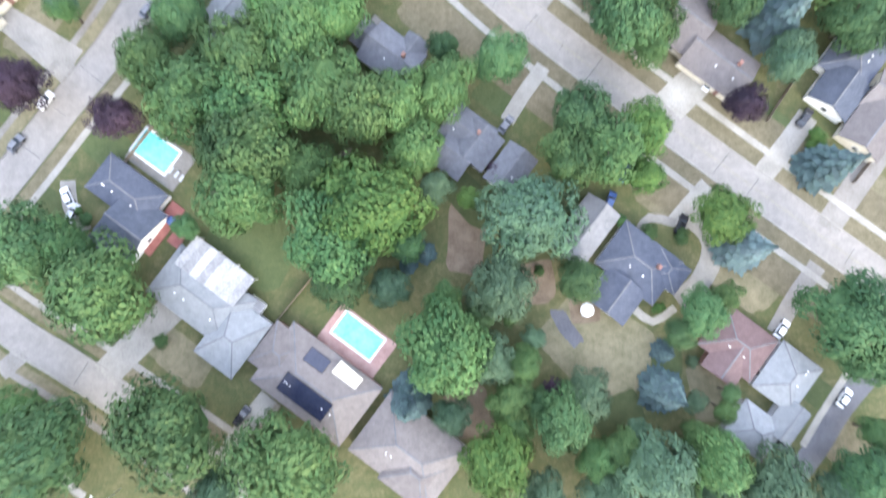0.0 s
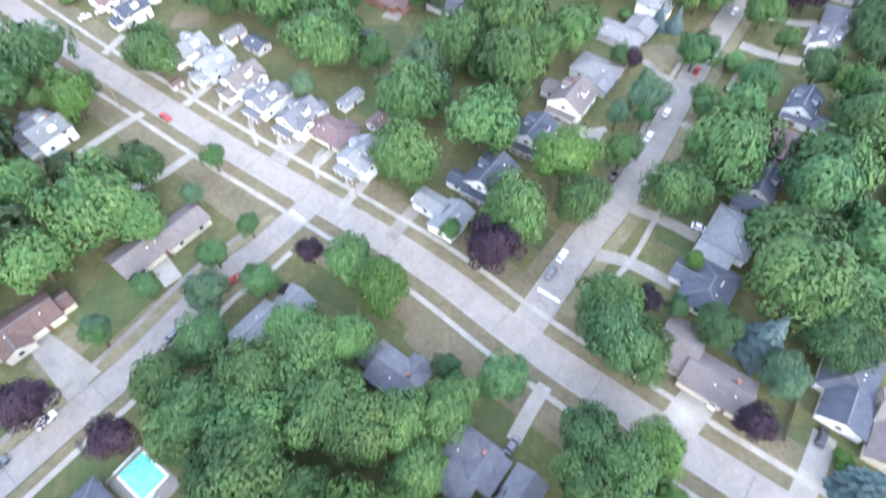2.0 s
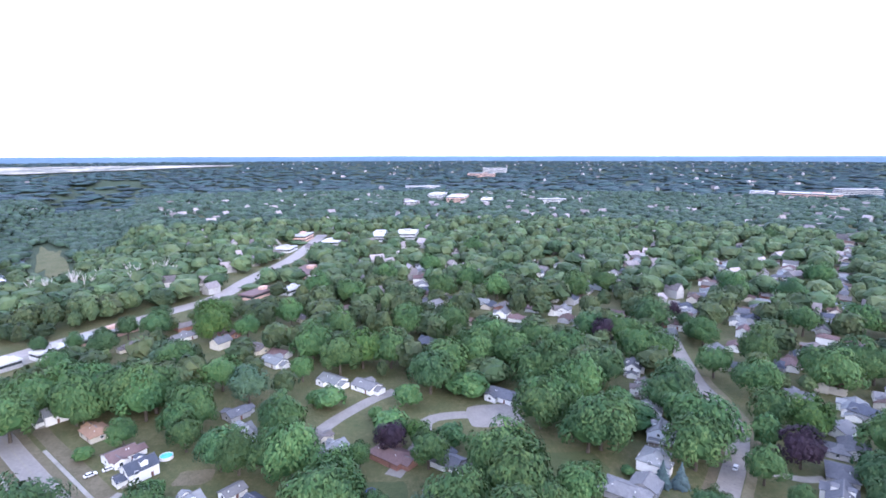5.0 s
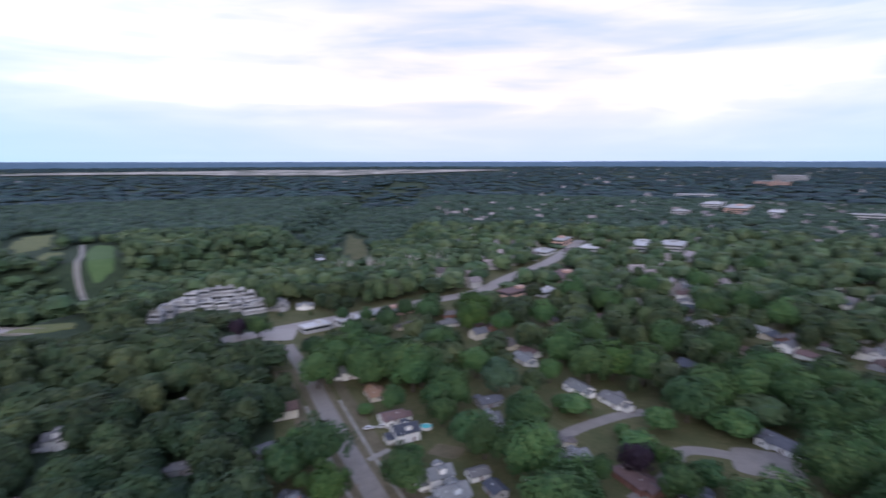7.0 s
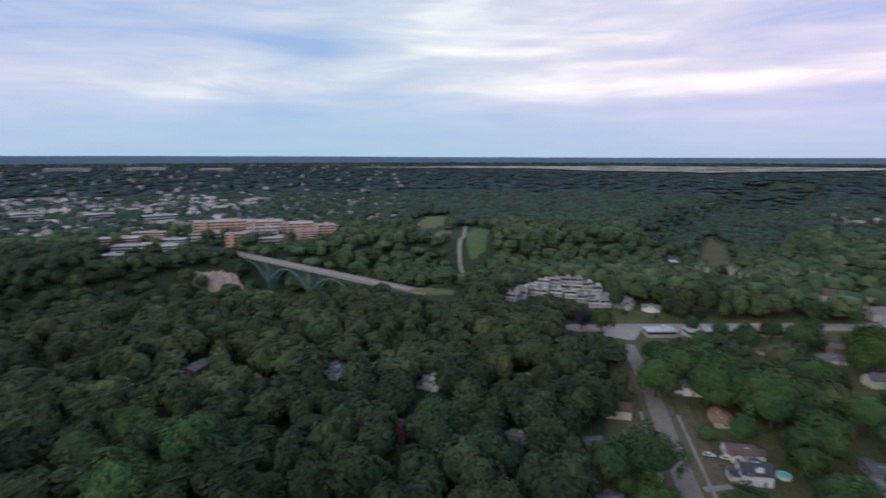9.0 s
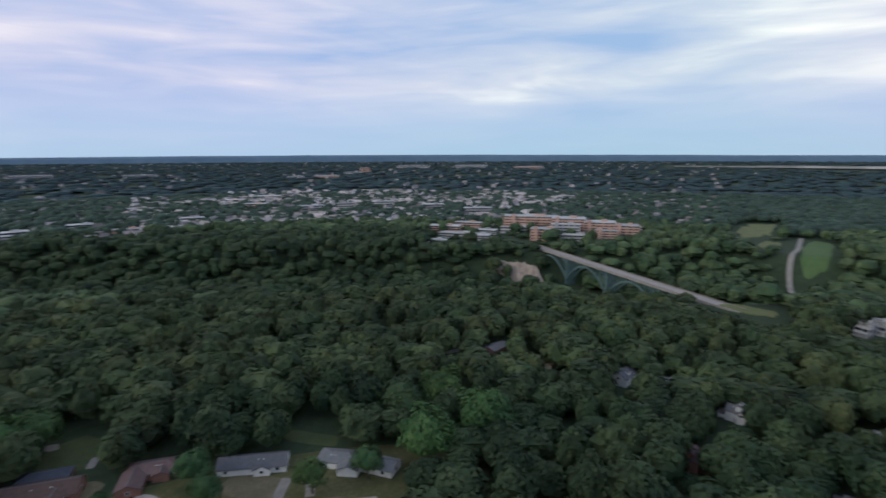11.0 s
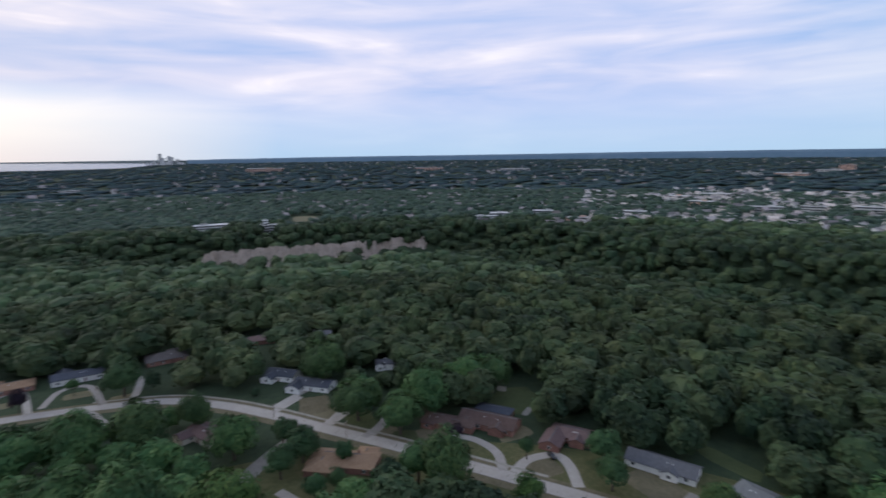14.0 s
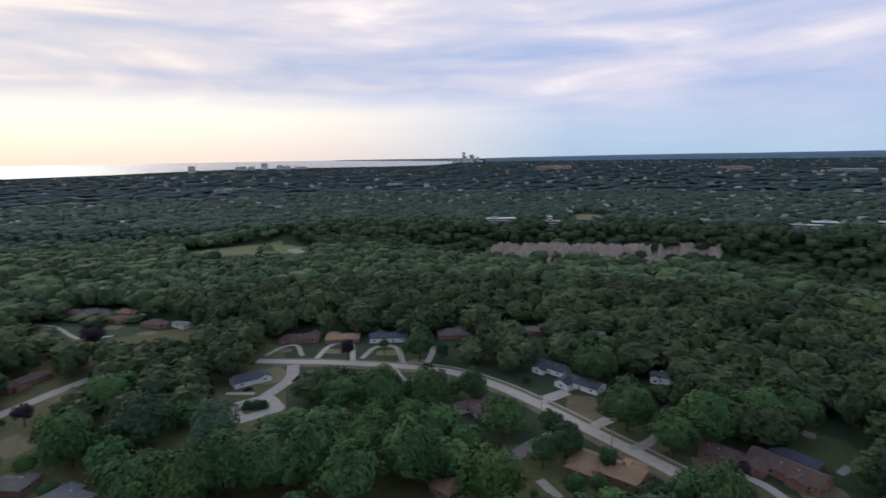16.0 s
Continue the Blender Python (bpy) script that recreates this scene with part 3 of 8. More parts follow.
def trees(rows, kind):
    for x, y, r in rows:
        tree(x, y, r, kind)


def roof_mesh(L, W, h, kind, pitch, over=0.45, thick=0.22, mat=None):
    """A gable or hip roof with overhang and thickness; the ridge along x."""
    l, w = L / 2 + over, W / 2 + over
    e = h - over * pitch
    rise = w * pitch
    inset = min(w * 0.95, l * 0.8) if kind == "hip" else 0.0
    top = [(-l, -w, e), (l, -w, e), (l, w, e), (-l, w, e), (-l + inset, 0, e + rise), (l - inset, 0, e + rise)]
    verts = top + [(x, y, z - thick) for x, y, z in top]
    faces = [(0, 1, 5, 4), (2, 3, 4, 5), (1, 2, 5), (3, 0, 4)] if kind == "hip" else [(0, 1, 5, 4), (2, 3, 4, 5)]
    faces += [tuple(6 + q for q in reversed(f)) for f in faces]
    rim = [0, 1, 2, 3] if kind == "hip" else [0, 1, 5, 2, 3, 4]
    faces += [(a_, a_ + 6, b_ + 6, b_) for a_, b_ in zip(rim, rim[1:] + rim[:1])]
    return mesh("roof", verts, faces, mat)


def wall_mesh(L, W, h, kind, pitch, mat):
    """Outer walls with their gables."""
    l, w = L / 2, W / 2
    verts = [(-l, -w, -0.2), (l, -w, -0.2), (l, w, -0.2), (-l, w, -0.2), (-l, -w, h), (l, -w, h), (l, w, h), (-l, w, h)]
    faces = [(0, 1, 5, 4), (2, 3, 7, 6)]
    if kind == "gable":
        verts += [(-l, 0, h + w * pitch), (l, 0, h + w * pitch)]
        faces += [(1, 2, 6, 9, 5), (3, 0, 4, 8, 7)]
    else:
        faces += [(1, 2, 6, 5), (3, 0, 4, 7)]
    return mesh("wall", verts, faces, mat)


WINDOW_FRAME = box_mesh("window", 1.5, 0.10, 1.35, TRIM)
WINDOW_PANE = box_mesh("pane", 1.26, 0.05, 1.11, GLASS, 0, 0, -0.045, 0.12)
DOOR_LEAF = box_mesh("door", 1.0, 0.10, 2.05, material("painted_door", (0.12, 0.06, 0.05), (0.22, 0.12, 0.1), 0.5, 4.0, 0.6), 0.02)
GARAGE_LEAF = box_mesh("garage_door", 4.6, 0.10, 2.2, TRIM, 0.02)
CHIMNEY = box_mesh("chimney", 0.7, 0.9, 1.7, WALL["brick"], 0.03)
VENT = box_mesh("roof_vent", 0.34, 0.34, 0.45, TRIM, 0.08)
RIDGE = material("ridge_tile", (0.095, 0.095, 0.102), (0.165, 0.165, 0.172), 0.5, 4.0, 0.7)
HOUSES = []         # centres and half sizes


def house(x, y, rot, blocks, roof="grey", wall="white", label="", name="house", windows=True, garage=None, chimney=False, vents=2, z=None):
    """A house of blocks (dx, dy, length, width, eaves, 'gable' or 'hip', turn): the first is the main one."""
    ob = new(name)
    ob.location = (x, y, float(land(x, y)) if z is None else z)
    ob.rotation_euler = (0, 0, radians(rot))
    rng = random.Random(int(x * 31 + y * 17))
    if len(blocks) == 1 and name == "house":
        L, W, h = blocks[0][2:5]
        sx, sy = rng.choice((-1, 1)), rng.choice((-1, 1))
        blocks = blocks + [(sx * L * 0.22, sy * W * 0.36, W * 0.72, L * 0.42, h - 0.02, "gable" if blocks[0][5] == "gable" else "hip", 90)]
        if windows:
            blocks = blocks + [(-sx * (L / 2 + 1.6), 0.4 * sy, 3.6, W * 0.62, min(h, 2.6), "gable", 0)]
    for k, (dx, dy, L, W, h, kind, turn) in enumerate(blocks):
        pitch = 0.36 if kind == "hip" else (0.62 if h > 4 else 0.42)
        m = pose(dx, dy, 0.006 * k, 0, 0, turn)
        wl = part("wall", wall_mesh(L, W, h, kind, pitch, WALL[wall]), ob, m=m)
        rf = part("roof", roof_mesh(L, W, h, kind, pitch, mat=ROOF[roof]), ob, ROOF[roof].name.replace("_", " ") + " roof", m=m)
        if k == 0:
            for v in range(vents):
                part("roof_vent", VENT, rf, "white roof vent", m=pose(L * rng.uniform(-0.3, 0.3), -W * 0.2, h + W * 0.3 * pitch - 0.1))
            if chimney:
                part("chimney", CHIMNEY, rf, "brick chimney", m=pose(L * 0.22, W * 0.12, h + W * 0.30 * pitch))
        ridge = L + 0.9 - (2 * min((W / 2 + 0.45) * 0.95, (L / 2 + 0.45) * 0.8) if kind == "hip" else 0.0)
        if ridge > 1 and windows:
            part("ridge_cap", box_mesh("ridge_cap", ridge, 0.34, 0.07, RIDGE), rf, "ridge cap", m=pose(0, 0, h + W / 2 * pitch - 0.015))
        if kind == "hip" and windows and math.hypot(x, y) < 150:
            e_l, e_w, inset = L / 2 + 0.45, W / 2 + 0.45, min((W / 2 + 0.45) * 0.95, (L / 2 + 0.45) * 0.8)
            for sx in (-1, 1):
                for sy in (-1, 1):
                    p0, p1 = Vector((sx * e_l, sy * e_w, h - 0.45 * pitch)), Vector((sx * (e_l - inset), 0, h - 0.45 * pitch + e_w * pitch))
                    d_ = p1 - p0
                    hip = part("hip_cap", box_mesh("hip_cap", d_.length, 0.26, 0.06, RIDGE), rf, "hip cap")
                    hip.matrix_basis = Matrix.Translation((p0 + p1) / 2 + Vector((0, 0, -0.01))) @ d_.to_track_quat("X", "Z").to_matrix().to_4x4()
        if windows and k < 2:
            for sy, turn2 in ((-1, 0), (1, 180)):
                n = max(1, int(L / 5.5))
                for floor_z in ([1.0] if h < 4 else [1.0, 3.6]):
                    for q in range(n):
                        if rng.random() < 0.22 and n > 1:
                            continue
                        px = L * ((q + 0.5) / n - 0.5)
                        if k == 0 and sy < 0 and q == n // 2 and floor_z == 1.0:
                            part("door", DOOR_LEAF, wl, "dark front door", m=pose(px, -W / 2 - 0.03, 0.05))
                            continue
                        wn = part("window", WINDOW_FRAME, wl, m=pose(px * (-1 if turn2 else 1), sy * (W / 2 + 0.03), floor_z, 0, 0, turn2))
                        part("pane", WINDOW_PANE, wn, "dark glass pane")
            for sx, turn2 in ((-1, -90), (1, 90)):
                wn = part("window", WINDOW_FRAME, wl, m=pose(sx * (L / 2 + 0.03), 0, 1.0 if h < 4 else 3.6, 0, 0, turn2))
                part("pane", WINDOW_PANE, wn, "dark glass pane")
        HOUSES.append((x + dx * math.cos(radians(rot)) - dy * math.sin(radians(rot)), y + dx * math.sin(radians(rot)) + dy * math.cos(radians(rot)), max(L, W) / 2, min(L, W) / 2))
        if k == 0 and kind == "gable" and h > 4 and windows and name == "house":
            porch = part("porch", box_mesh("porch", 2.6, W * 0.82, 0.35, PAVING, 0, -L / 2 - 1.32, 0), ob, "concrete porch floor", m=m)
            part("porch_roof", box_mesh("porch_roof", 3.0, W * 0.86, 0.16, ROOF[roof], 0.03, -L / 2 - 1.45, 0, 2.75), porch, "low shingled porch roof")
            part("fascia", box_mesh("fascia", 0.12, W * 0.87, 0.26, TRIM, 0, -L / 2 - 2.95, 0, 2.55), porch, "white porch fascia")
            for q in (-1, -0.34, 0.34, 1):
                part("post", box_mesh("post", 0.16, 0.16, 2.25, TRIM, 0, -L / 2 - 2.6, q * W * 0.38, 0.35), porch, "white porch post")
            for sy in (-1, 1):
                dm = part("dormer", wall_mesh(2.2, 2.6, 1.9, "gable", 0.5, WALL[wall]), rf, "white-sided roof dormer", m=pose(L * 0.06, sy * W * 0.27, h + W * 0.12 * pitch, 0, 0, 90 * sy))
                part("dormer_roof", roof_mesh(2.2, 2.6, 1.9, "gable", 0.5, 0.25, 0.12, ROOF[roof]), dm)
        if garage == k:
            part("garage_door", GARAGE_LEAF, wl, "white panelled garage door", m=pose(0, -W / 2 - 0.04, 0.02))
    words = label or "%s house, %s roof, %s" % ("two-storey" if blocks[0][4] > 4 else "single-storey", ROOF[roof].name.replace("_", " "), WALL[wall].name.replace("_", " "))
    return tagged(ob, words, "house" if name == "house" else name.replace("_", " "), "houses of the suburb" if name == "house" else "")


def car_mesh(paint):
    """Body shell, glass house and wheels of a parked car, nose along x."""
    L, W = 4.6, 1.8
    prof = [(-2.28, 0.35), (-2.30, 0.75), (-2.1, 0.95), (-1.2, 1.0), (1.0, 0.98), (2.0, 0.85), (2.28, 0.68), (2.3, 0.35)]
    verts, faces = [], []
    for sy in (-1, 1):
        for x, z in prof:
            verts.append((x, sy * W / 2 * (0.94 if abs(x) > 2 else 1.0), z))
    n = len(prof)
    faces = [tuple(range(n)), tuple(reversed(range(n, 2 * n)))] + [(k, k + n, (k + 1) % n + n, (k + 1) % n) for k in range(n)]
    body = mesh("body", verts, faces, CAR_PAINT[paint])
    cab = [(-1.75, 0.97), (-1.25, 1.45), (0.35, 1.48), (1.05, 0.97)]
    verts = [(x, s * (0.80 if z < 1 else 0.66), z) for s in (-1, 1) for x, z in cab]
    faces = [(0, 1, 2, 3), (7, 6, 5, 4), (0, 4, 5, 1), (2, 6, 7, 3), (0, 3, 7, 4)]
    glass = mesh("glass_house", verts, faces, GLASS)
    roof = box_mesh("car_roof", 1.75, 1.36, 0.06, CAR_PAINT[paint], 0.02, -0.45, 0, 1.465)
    return body, glass, roof


bm = bmesh.new()
bmesh.ops.create_cone(bm, cap_ends=True, segments=14, radius1=0.33, radius2=0.33, depth=0.22, matrix=Matrix.Rotation(radians(90), 4, "X"))
WHEEL = bpy.data.meshes.new("wheel")
bm.to_mesh(WHEEL)
bm.free()
WHEEL.materials.append(TYRE)
CARS = {}


def car(x, y, rot, paint="white", scale=1.0, words=""):
    if paint not in CARS:
        CARS[paint] = car_mesh(paint)
    ob = new("car")
    ob.matrix_basis = pose(x, y, float(land(x, y)) + 0.09, 0, 0, rot)
    ob.scale = (scale, 1, 1 if scale < 1.08 else 1.15)
    body, glass, roof = CARS[paint]
    shell = part("body", body, ob)
    part("glass_house", glass, ob, "dark tinted car windows")
    part("car_roof", roof, ob)
    for sx in (-1.42, 1.42):
        for sy in (-0.82, 0.82):
            part("wheel", WHEEL, ob, m=pose(sx, sy, 0.33))
    return tagged(ob, words or "%s car parked on the pavement" % paint, "car", "parked cars")


# ---- roads, pavements and driveways ----
MAIN = smooth_line([(140, -51), (93, -8.3), (69.6, 12.9), (46.2, 34.7), (25.7, 54.6), (0, 82), (-50.7, 126), (-77.3, 150), (-107.2, 177), (-128.8, 198), (-155.2, 224), (-172.4, 241), (-221.9, 285)])
LEFT_ST = smooth_line([(-142, -20), (-95.5, 27.5), (-79.5, 44.5), (-67, 57.5), (-51, 78), (-41, 87), (-33, 95.5), (-24, 105)])
LOW_ST = smooth_line([(-150, 44), (-98.2, -2.3), (-85.3, -12.6), (-72.5, -23.1), (-55, -38), (-40, -52)])
CURVE_ST = smooth_line([(25, 54.5), (46.4, 78.4), (65.5, 97.5), (82, 118), (99.5, 140.5), (117.3, 162.7), (137, 186), (153.7, 209.5), (162, 240), (168, 269), (196, 345), (240, 420)])
BACK_ST = smooth_line([(73.8, -57), (79.7, -51.4), (87.3, -42.1), (95.4, -34.7), (106.5, -25)])
SHOP_ST = smooth_line([(-268, 276), (-249, 308), (-226, 345), (-184, 414), (-148, 470), (-135, 545), (-112, 650), (-104, 752), (-99, 840)])
BACK_LOOP = smooth_line([(16, -334), (7.6, -330.2), (-37.8, -311.4), (-86, -283), (-106.3, -256), (-119.3, -226), (-130, -193), (-141, -160), (-154.6, -114.4), (-168.3, -64.1), (-176, -20)])
STUB_ST = smooth_line([(-5, -320), (-3, -300), (8, -283), (18, -270)])
FAR_LEFT_ST = smooth_line([(160, -262), (134, -300.4), (111.8, -329.7), (100, -341)])
SHORT_ST = smooth_line([(-45, -165), (-69.2, -176), (-95, -190.6), (-124, -202)])
CUL_ST = smooth_line([(0.5, 191.1), (12.7, 213.7), (16.8, 232.7), (29.8, 237.4), (49.2, 235.4)])
NORTH_DRIVE = smooth_line([(-32.6, 226.6), (-24.2, 240.1), (-9.1, 257.8), (2.9, 267.1)])
BRIDGE_RD = smooth_line([(-1000, 60), (-860, 95), (-707, 140), (-436, 226), (-380, 262), (-330, 295), (-272, 318), (-249, 308)])
PARK_RD = smooth_line([(-450.5, 233.1), (-447.3, 269), (-455.1, 304.3), (-510.1, 346.5)])
DRIVES = (
    ('pavement', 1.5, [(-8.4, 57.4), (-5, 53.2), (-1.5, 46.9)]),
    ('driveway', 3.4, [(29, 42), (23.5, 35.8), (19.3, 30.4)]),
    ('driveway', 8, [(56.4, 29.7), (64.6, 36)]),
    ('driveway', 5, [(75.3, 11.4), (82, 17.8), (88.1, 24.4)]),
    ('driveway', 6, [(88.9, -1.8), (96.3, 6.5), (105.5, 16.6)]),
    ('driveway', 4.2, [(85.9, -9.8), (79.5, -16.9), (74.3, -24)]),
    ('driveway', 6.5, [(-76.3, -16.8), (-67.4, -9.5), (-59.2, -2.9)]),
    ('driveway', 5.5, [(-52.2, -40.2), (-47.1, -33.2), (-40, -25.9)]),
    ('pavement', 1.8, [(-81.2, -23.1), (-88.7, -29.8), (-87, -38.7), (-83.1, -42.9)]),
    ('driveway', 5, [(-95.6, 70.4), (-87.5, 61.8), (-77.6, 51)]),
    ('driveway', 3.5, [(-80.4, 27.5), (-80.3, 21.7), (-77.7, 15.7)]),
    ('driveway', 5, [(63.5, 10.7), (58.3, 6.1), (54.7, 2.6)]),
    ('driveway', 5, [(57.6, 5.5), (62.1, -0.1), (62.1, -5.3), (58.2, -11.3), (53.2, -14.6)]),
    ('pavement', 2, [(54.7, 3.2), (49.1, 5.1), (46.2, 2.2)]),
    ('pavement', 1.8, [(42.9, -14.8), (47, -18.4), (52.4, -15.8)]),
    ('pavement', 1.6, [(77.3, -49.8), (82.7, -42.8), (89.6, -34.7)]),
    ('driveway', 4, [(-99.1, -13.6), (-93.8, -9.8)]),
    ('driveway', 5, [(-61.4, 79.8), (-65.5, 85.4), (-67.9, 89.1)]),
    ('driveway', 3, [(-98.5, 130.1), (-90.1, 139.5), (-82.4, 146.8)]),
    ('driveway', 5, [(-92.2, 67.2), (-83.4, 60.6), (-75.8, 54.6)]),
    ('driveway', 3, [(-79.3, 113.3), (-71.7, 118.1), (-64.1, 125.7)]),
    ('driveway', 4, [(-4.7, 88), (2, 96.2), (6.5, 100.9)]),
    ('driveway', 3, [(-18.8, 99.4), (-10.6, 109.4)]),
    ('driveway', 6, [(-37.5, 120.4), (-28.6, 132.3)]),
    ('driveway', 3, [(-26.1, 116.8), (-19.4, 124.8)]),
    ('pavement', 1.5, [(-44.8, 131.3), (-47.3, 139.7), (-44.4, 143.7)]),
    ('pavement', 1.5, [(-35.2, 123.9), (-37.5, 130.6), (-34.2, 134.2)]),
    ('driveway', 3, [(-57.2, 142.2), (-49.9, 150.1)]),
    ('driveway', 3, [(-69.6, 149.2), (-60.4, 162.2)]),
    ('driveway', 3, [(-102.6, 180.2), (-98.2, 190.9)]),
    ('driveway', 4, [(50.6, 76.6), (58.7, 73), (67.9, 65.3)]),
    ('driveway', 4, [(62.4, 92.9), (73, 85.6), (80, 79)]),
    ('driveway', 5, [(64, 119.9), (54.5, 126.2), (49.9, 130.9)]),
    ('driveway', 5, [(128.1, 161.6), (137.5, 153.4), (148.2, 148.8)]),
    ('driveway', 3, [(92.1, 123.7), (96.7, 116.4)]),
    ('driveway', 3, [(99.2, 140.7), (92.2, 149.5), (90.5, 156.5)]),
    ('driveway', 4, [(145.4, 177.5), (154.7, 172.4), (163.7, 171.5)]),
    ('pavement', 1.5, [(70.1, 110.3), (90.1, 138.5), (102.3, 153.6)]),
    ('pavement', 1.5, [(95.4, 117.9), (111.7, 136.2), (126.9, 154.5)]),
    ('pavement', 1.5, [(73, 89.7), (61.1, 75.5), (52.3, 67.7)]),
    ('pavement', 1.2, [(-45.5, 141), (-46.7, 135.8), (-43.9, 127.8)]),
    ('pavement', 1.2, [(-33.9, 133.1), (-37.4, 127.2), (-34.6, 118.6)]),
    ('pavement', 1.2, [(-23.4, 124.5), (-26.3, 118.9), (-24.8, 112.1)]),
    ('pavement', 1.2, [(-13.2, 115.3), (-16.4, 111.2), (-14.5, 103.9)]),
    ('pavement', 1.2, [(-56.8, 153.9), (-57.9, 148.1), (-56.1, 142.2)]),
    ('pavement', 1.2, [(-69.5, 166.6), (-69.8, 160.1), (-66.6, 155)]),
    ('pavement', 2.4, [(53.9, 127.8), (59.9, 123.1), (66.7, 123.7)]),
    ('driveway', 4, [(-119.5, -227.2), (-129.2, -229.4), (-139.4, -232.9)]),
    ('driveway', 4, [(-129.1, -196.2), (-138.3, -199.1), (-146.4, -201.4)]),
    ('driveway', 4, [(-136.4, -176.6), (-145.9, -178.6), (-153.5, -182.3)]),
    ('driveway', 4, [(-157, -116.1), (-165.5, -126.1), (-167.4, -138.7), (-163.3, -149.7)]),
    ('driveway', 4.5, [(-158.5, -112.1), (-170.2, -113.3), (-180, -107.3), (-177.6, -99.4), (-167.2, -88.9)]),
    ('driveway', 4, [(-172.5, -56.8), (-185.2, -56.4), (-191.6, -56.1)]),
    ('driveway', 3.5, [(-179.9, -44.9), (-194.7, -47.6)]),
    ('driveway', 3, [(11, -341.4), (0.7, -353.9), (-8.3, -354.1), (-10.9, -333.7)]),
    ('driveway', 3.5, [(-19, -325.8), (-29.5, -346.6), (-42.4, -346.6), (-39.8, -313.6)]),
    ('driveway', 3.5, [(-45.4, -316.6), (-57.1, -333.4), (-69.2, -329.1), (-67.9, -299)]),
    ('driveway', 4, [(-80.6, -294.6), (-90.3, -316.2), (-92.6, -338.2)]),
    ('driveway', 4, [(-124, -231.6), (-135.4, -234.7), (-147.2, -238)]),
    ('driveway', 4, [(-130.5, -197.7), (-142.8, -203.1)]),
    ('driveway', 4, [(-139.4, -175.6), (-153.2, -180.6)]),
    ('driveway', 4, [(-90.5, -168.9), (-92.1, -156.7)]),
    ('driveway', 3, [(180.6, -469.7), (161.1, -455.4), (135.8, -419.6), (114.6, -418.4)]),
    ('driveway', 3, [(30.1, -290.2), (15.8, -285.3)]),
    ('driveway', 3, [(-38.2, -314.2), (-59.1, -297.5), (-63, -270.9)]),
)



# ---- paving built from the plan ----
def road(line, width, mat, words, name="road", kerbs=True, z=0.03, joints=0.0):
    strip(name, line, width, z, mat, 0.12, words)
    if kerbs:
        for s in (-1, 1):
            strip("kerb", offset_line(line, s * (width / 2 + 0.14)), 0.28, 0.13, PAVING, 0.25, "low concrete kerb along the street")
    if joints:
        p = np.array(line, float)
        seg = np.hypot(*np.diff(p, axis=0).T)
        run = np.concatenate([[0], np.cumsum(seg)])
        base = new("road_joint")
        tagged(base, "dark tar-filled joints across the concrete street", "road joint", kind="structure")
        rng = random.Random(int(width * 100))
        for s in np.arange(joints, run[-1] - joints, joints):
            if rng.random() < 0.35:
                continue
            k = min(int(np.searchsorted(run, s)) - 1, len(p) - 2)
            q = p[k] + (p[k + 1] - p[k]) * (s - run[k]) / max(seg[k], 1e-6)
            if np.hypot(*q) > 260:
                continue
            ang_ = math.degrees(math.atan2(*(p[k + 1] - p[k])[::-1]))
            part("joint", box_mesh("joint", rng.uniform(0.06, 0.13), width * rng.uniform(0.4, 0.98), 0.014, TAR), base, m=pose(*q, z + 0.001, 0, 0, ang_ + rng.uniform(-3, 3)))


road(MAIN, 7.8, CONCRETE_ROAD, "wide pale concrete main street with tar-filled joints", joints=9.0)
road(LEFT_ST, 7.4, CONCRETE_ROAD, "pale concrete side street", z=0.036, joints=11.0)
road(LOW_ST, 7.4, CONCRETE_ROAD, "pale concrete side street", z=0.036, joints=13.0)
road(CURVE_ST, 8.0, CONCRETE_ROAD, "curving pale residential street", z=0.036, joints=12.0)
road(BACK_ST, 5.5, ASPHALT, "narrow grey asphalt lane", kerbs=False)
road(SHOP_ST, 16.5, PALE_CONCRETE, "broad pale main road past the shops", z=0.042, kerbs=False)
road(BACK_LOOP, 6.8, PALE_CONCRETE, "pale concrete street curving past ranch houses", joints=10.0)
road(STUB_ST, 7.0, PALE_CONCRETE, "short street into a turning circle", z=0.036, kerbs=False)
road(FAR_LEFT_ST, 7.5, PALE_CONCRETE, "pale residential street", z=0.036, kerbs=False)
road(SHORT_ST, 7.0, CONCRETE_ROAD, "short pale street between gardens", z=0.036, kerbs=False)
road(CUL_ST, 7.0, CONCRETE_ROAD, "cul-de-sac of pale concrete", kerbs=False)
road(NORTH_DRIVE, 7.0, CONCRETE_ROAD, "short pale residential street", z=0.036, kerbs=False)
road(PARK_RD, 7.0, CONCRETE_ROAD, "park road in the valley", kerbs=False)
patch("turning_circle", 17, -267, 30, 24, 20, 0.05, PALE_CONCRETE, "round pale concrete turning circle", 0.02, 40, "road")
patch("turning_circle", *CUL_ST[-1], 26, 22, 0, 0.05, CONCRETE_ROAD, "round pale concrete turning circle", 0.03, 40, "road")
patch("island", 15, -268, 14, 10, 20, 0.14, LAWN_DRY, "planted island in the turning circle", 0.1, 28, "island")
for line, d, a_, b_ in ((MAIN, 8.5, 0, -24), (MAIN, -8.5, 0, -24), (LEFT_ST, -7.6, 0, -4), (LEFT_ST, 7.6, 0, -4), (LOW_ST, 8.0, 4, -2), (LOW_ST, -8.0, 4, -2), (BACK_LOOP, 6.6, 20, -20)):
    cut = [q for q in offset_line(line, d)[a_:b_]]
    strip("pavement", cut, 1.5, 0.07, PAVING, 0.12, "narrow pale concrete footpath beside the street")
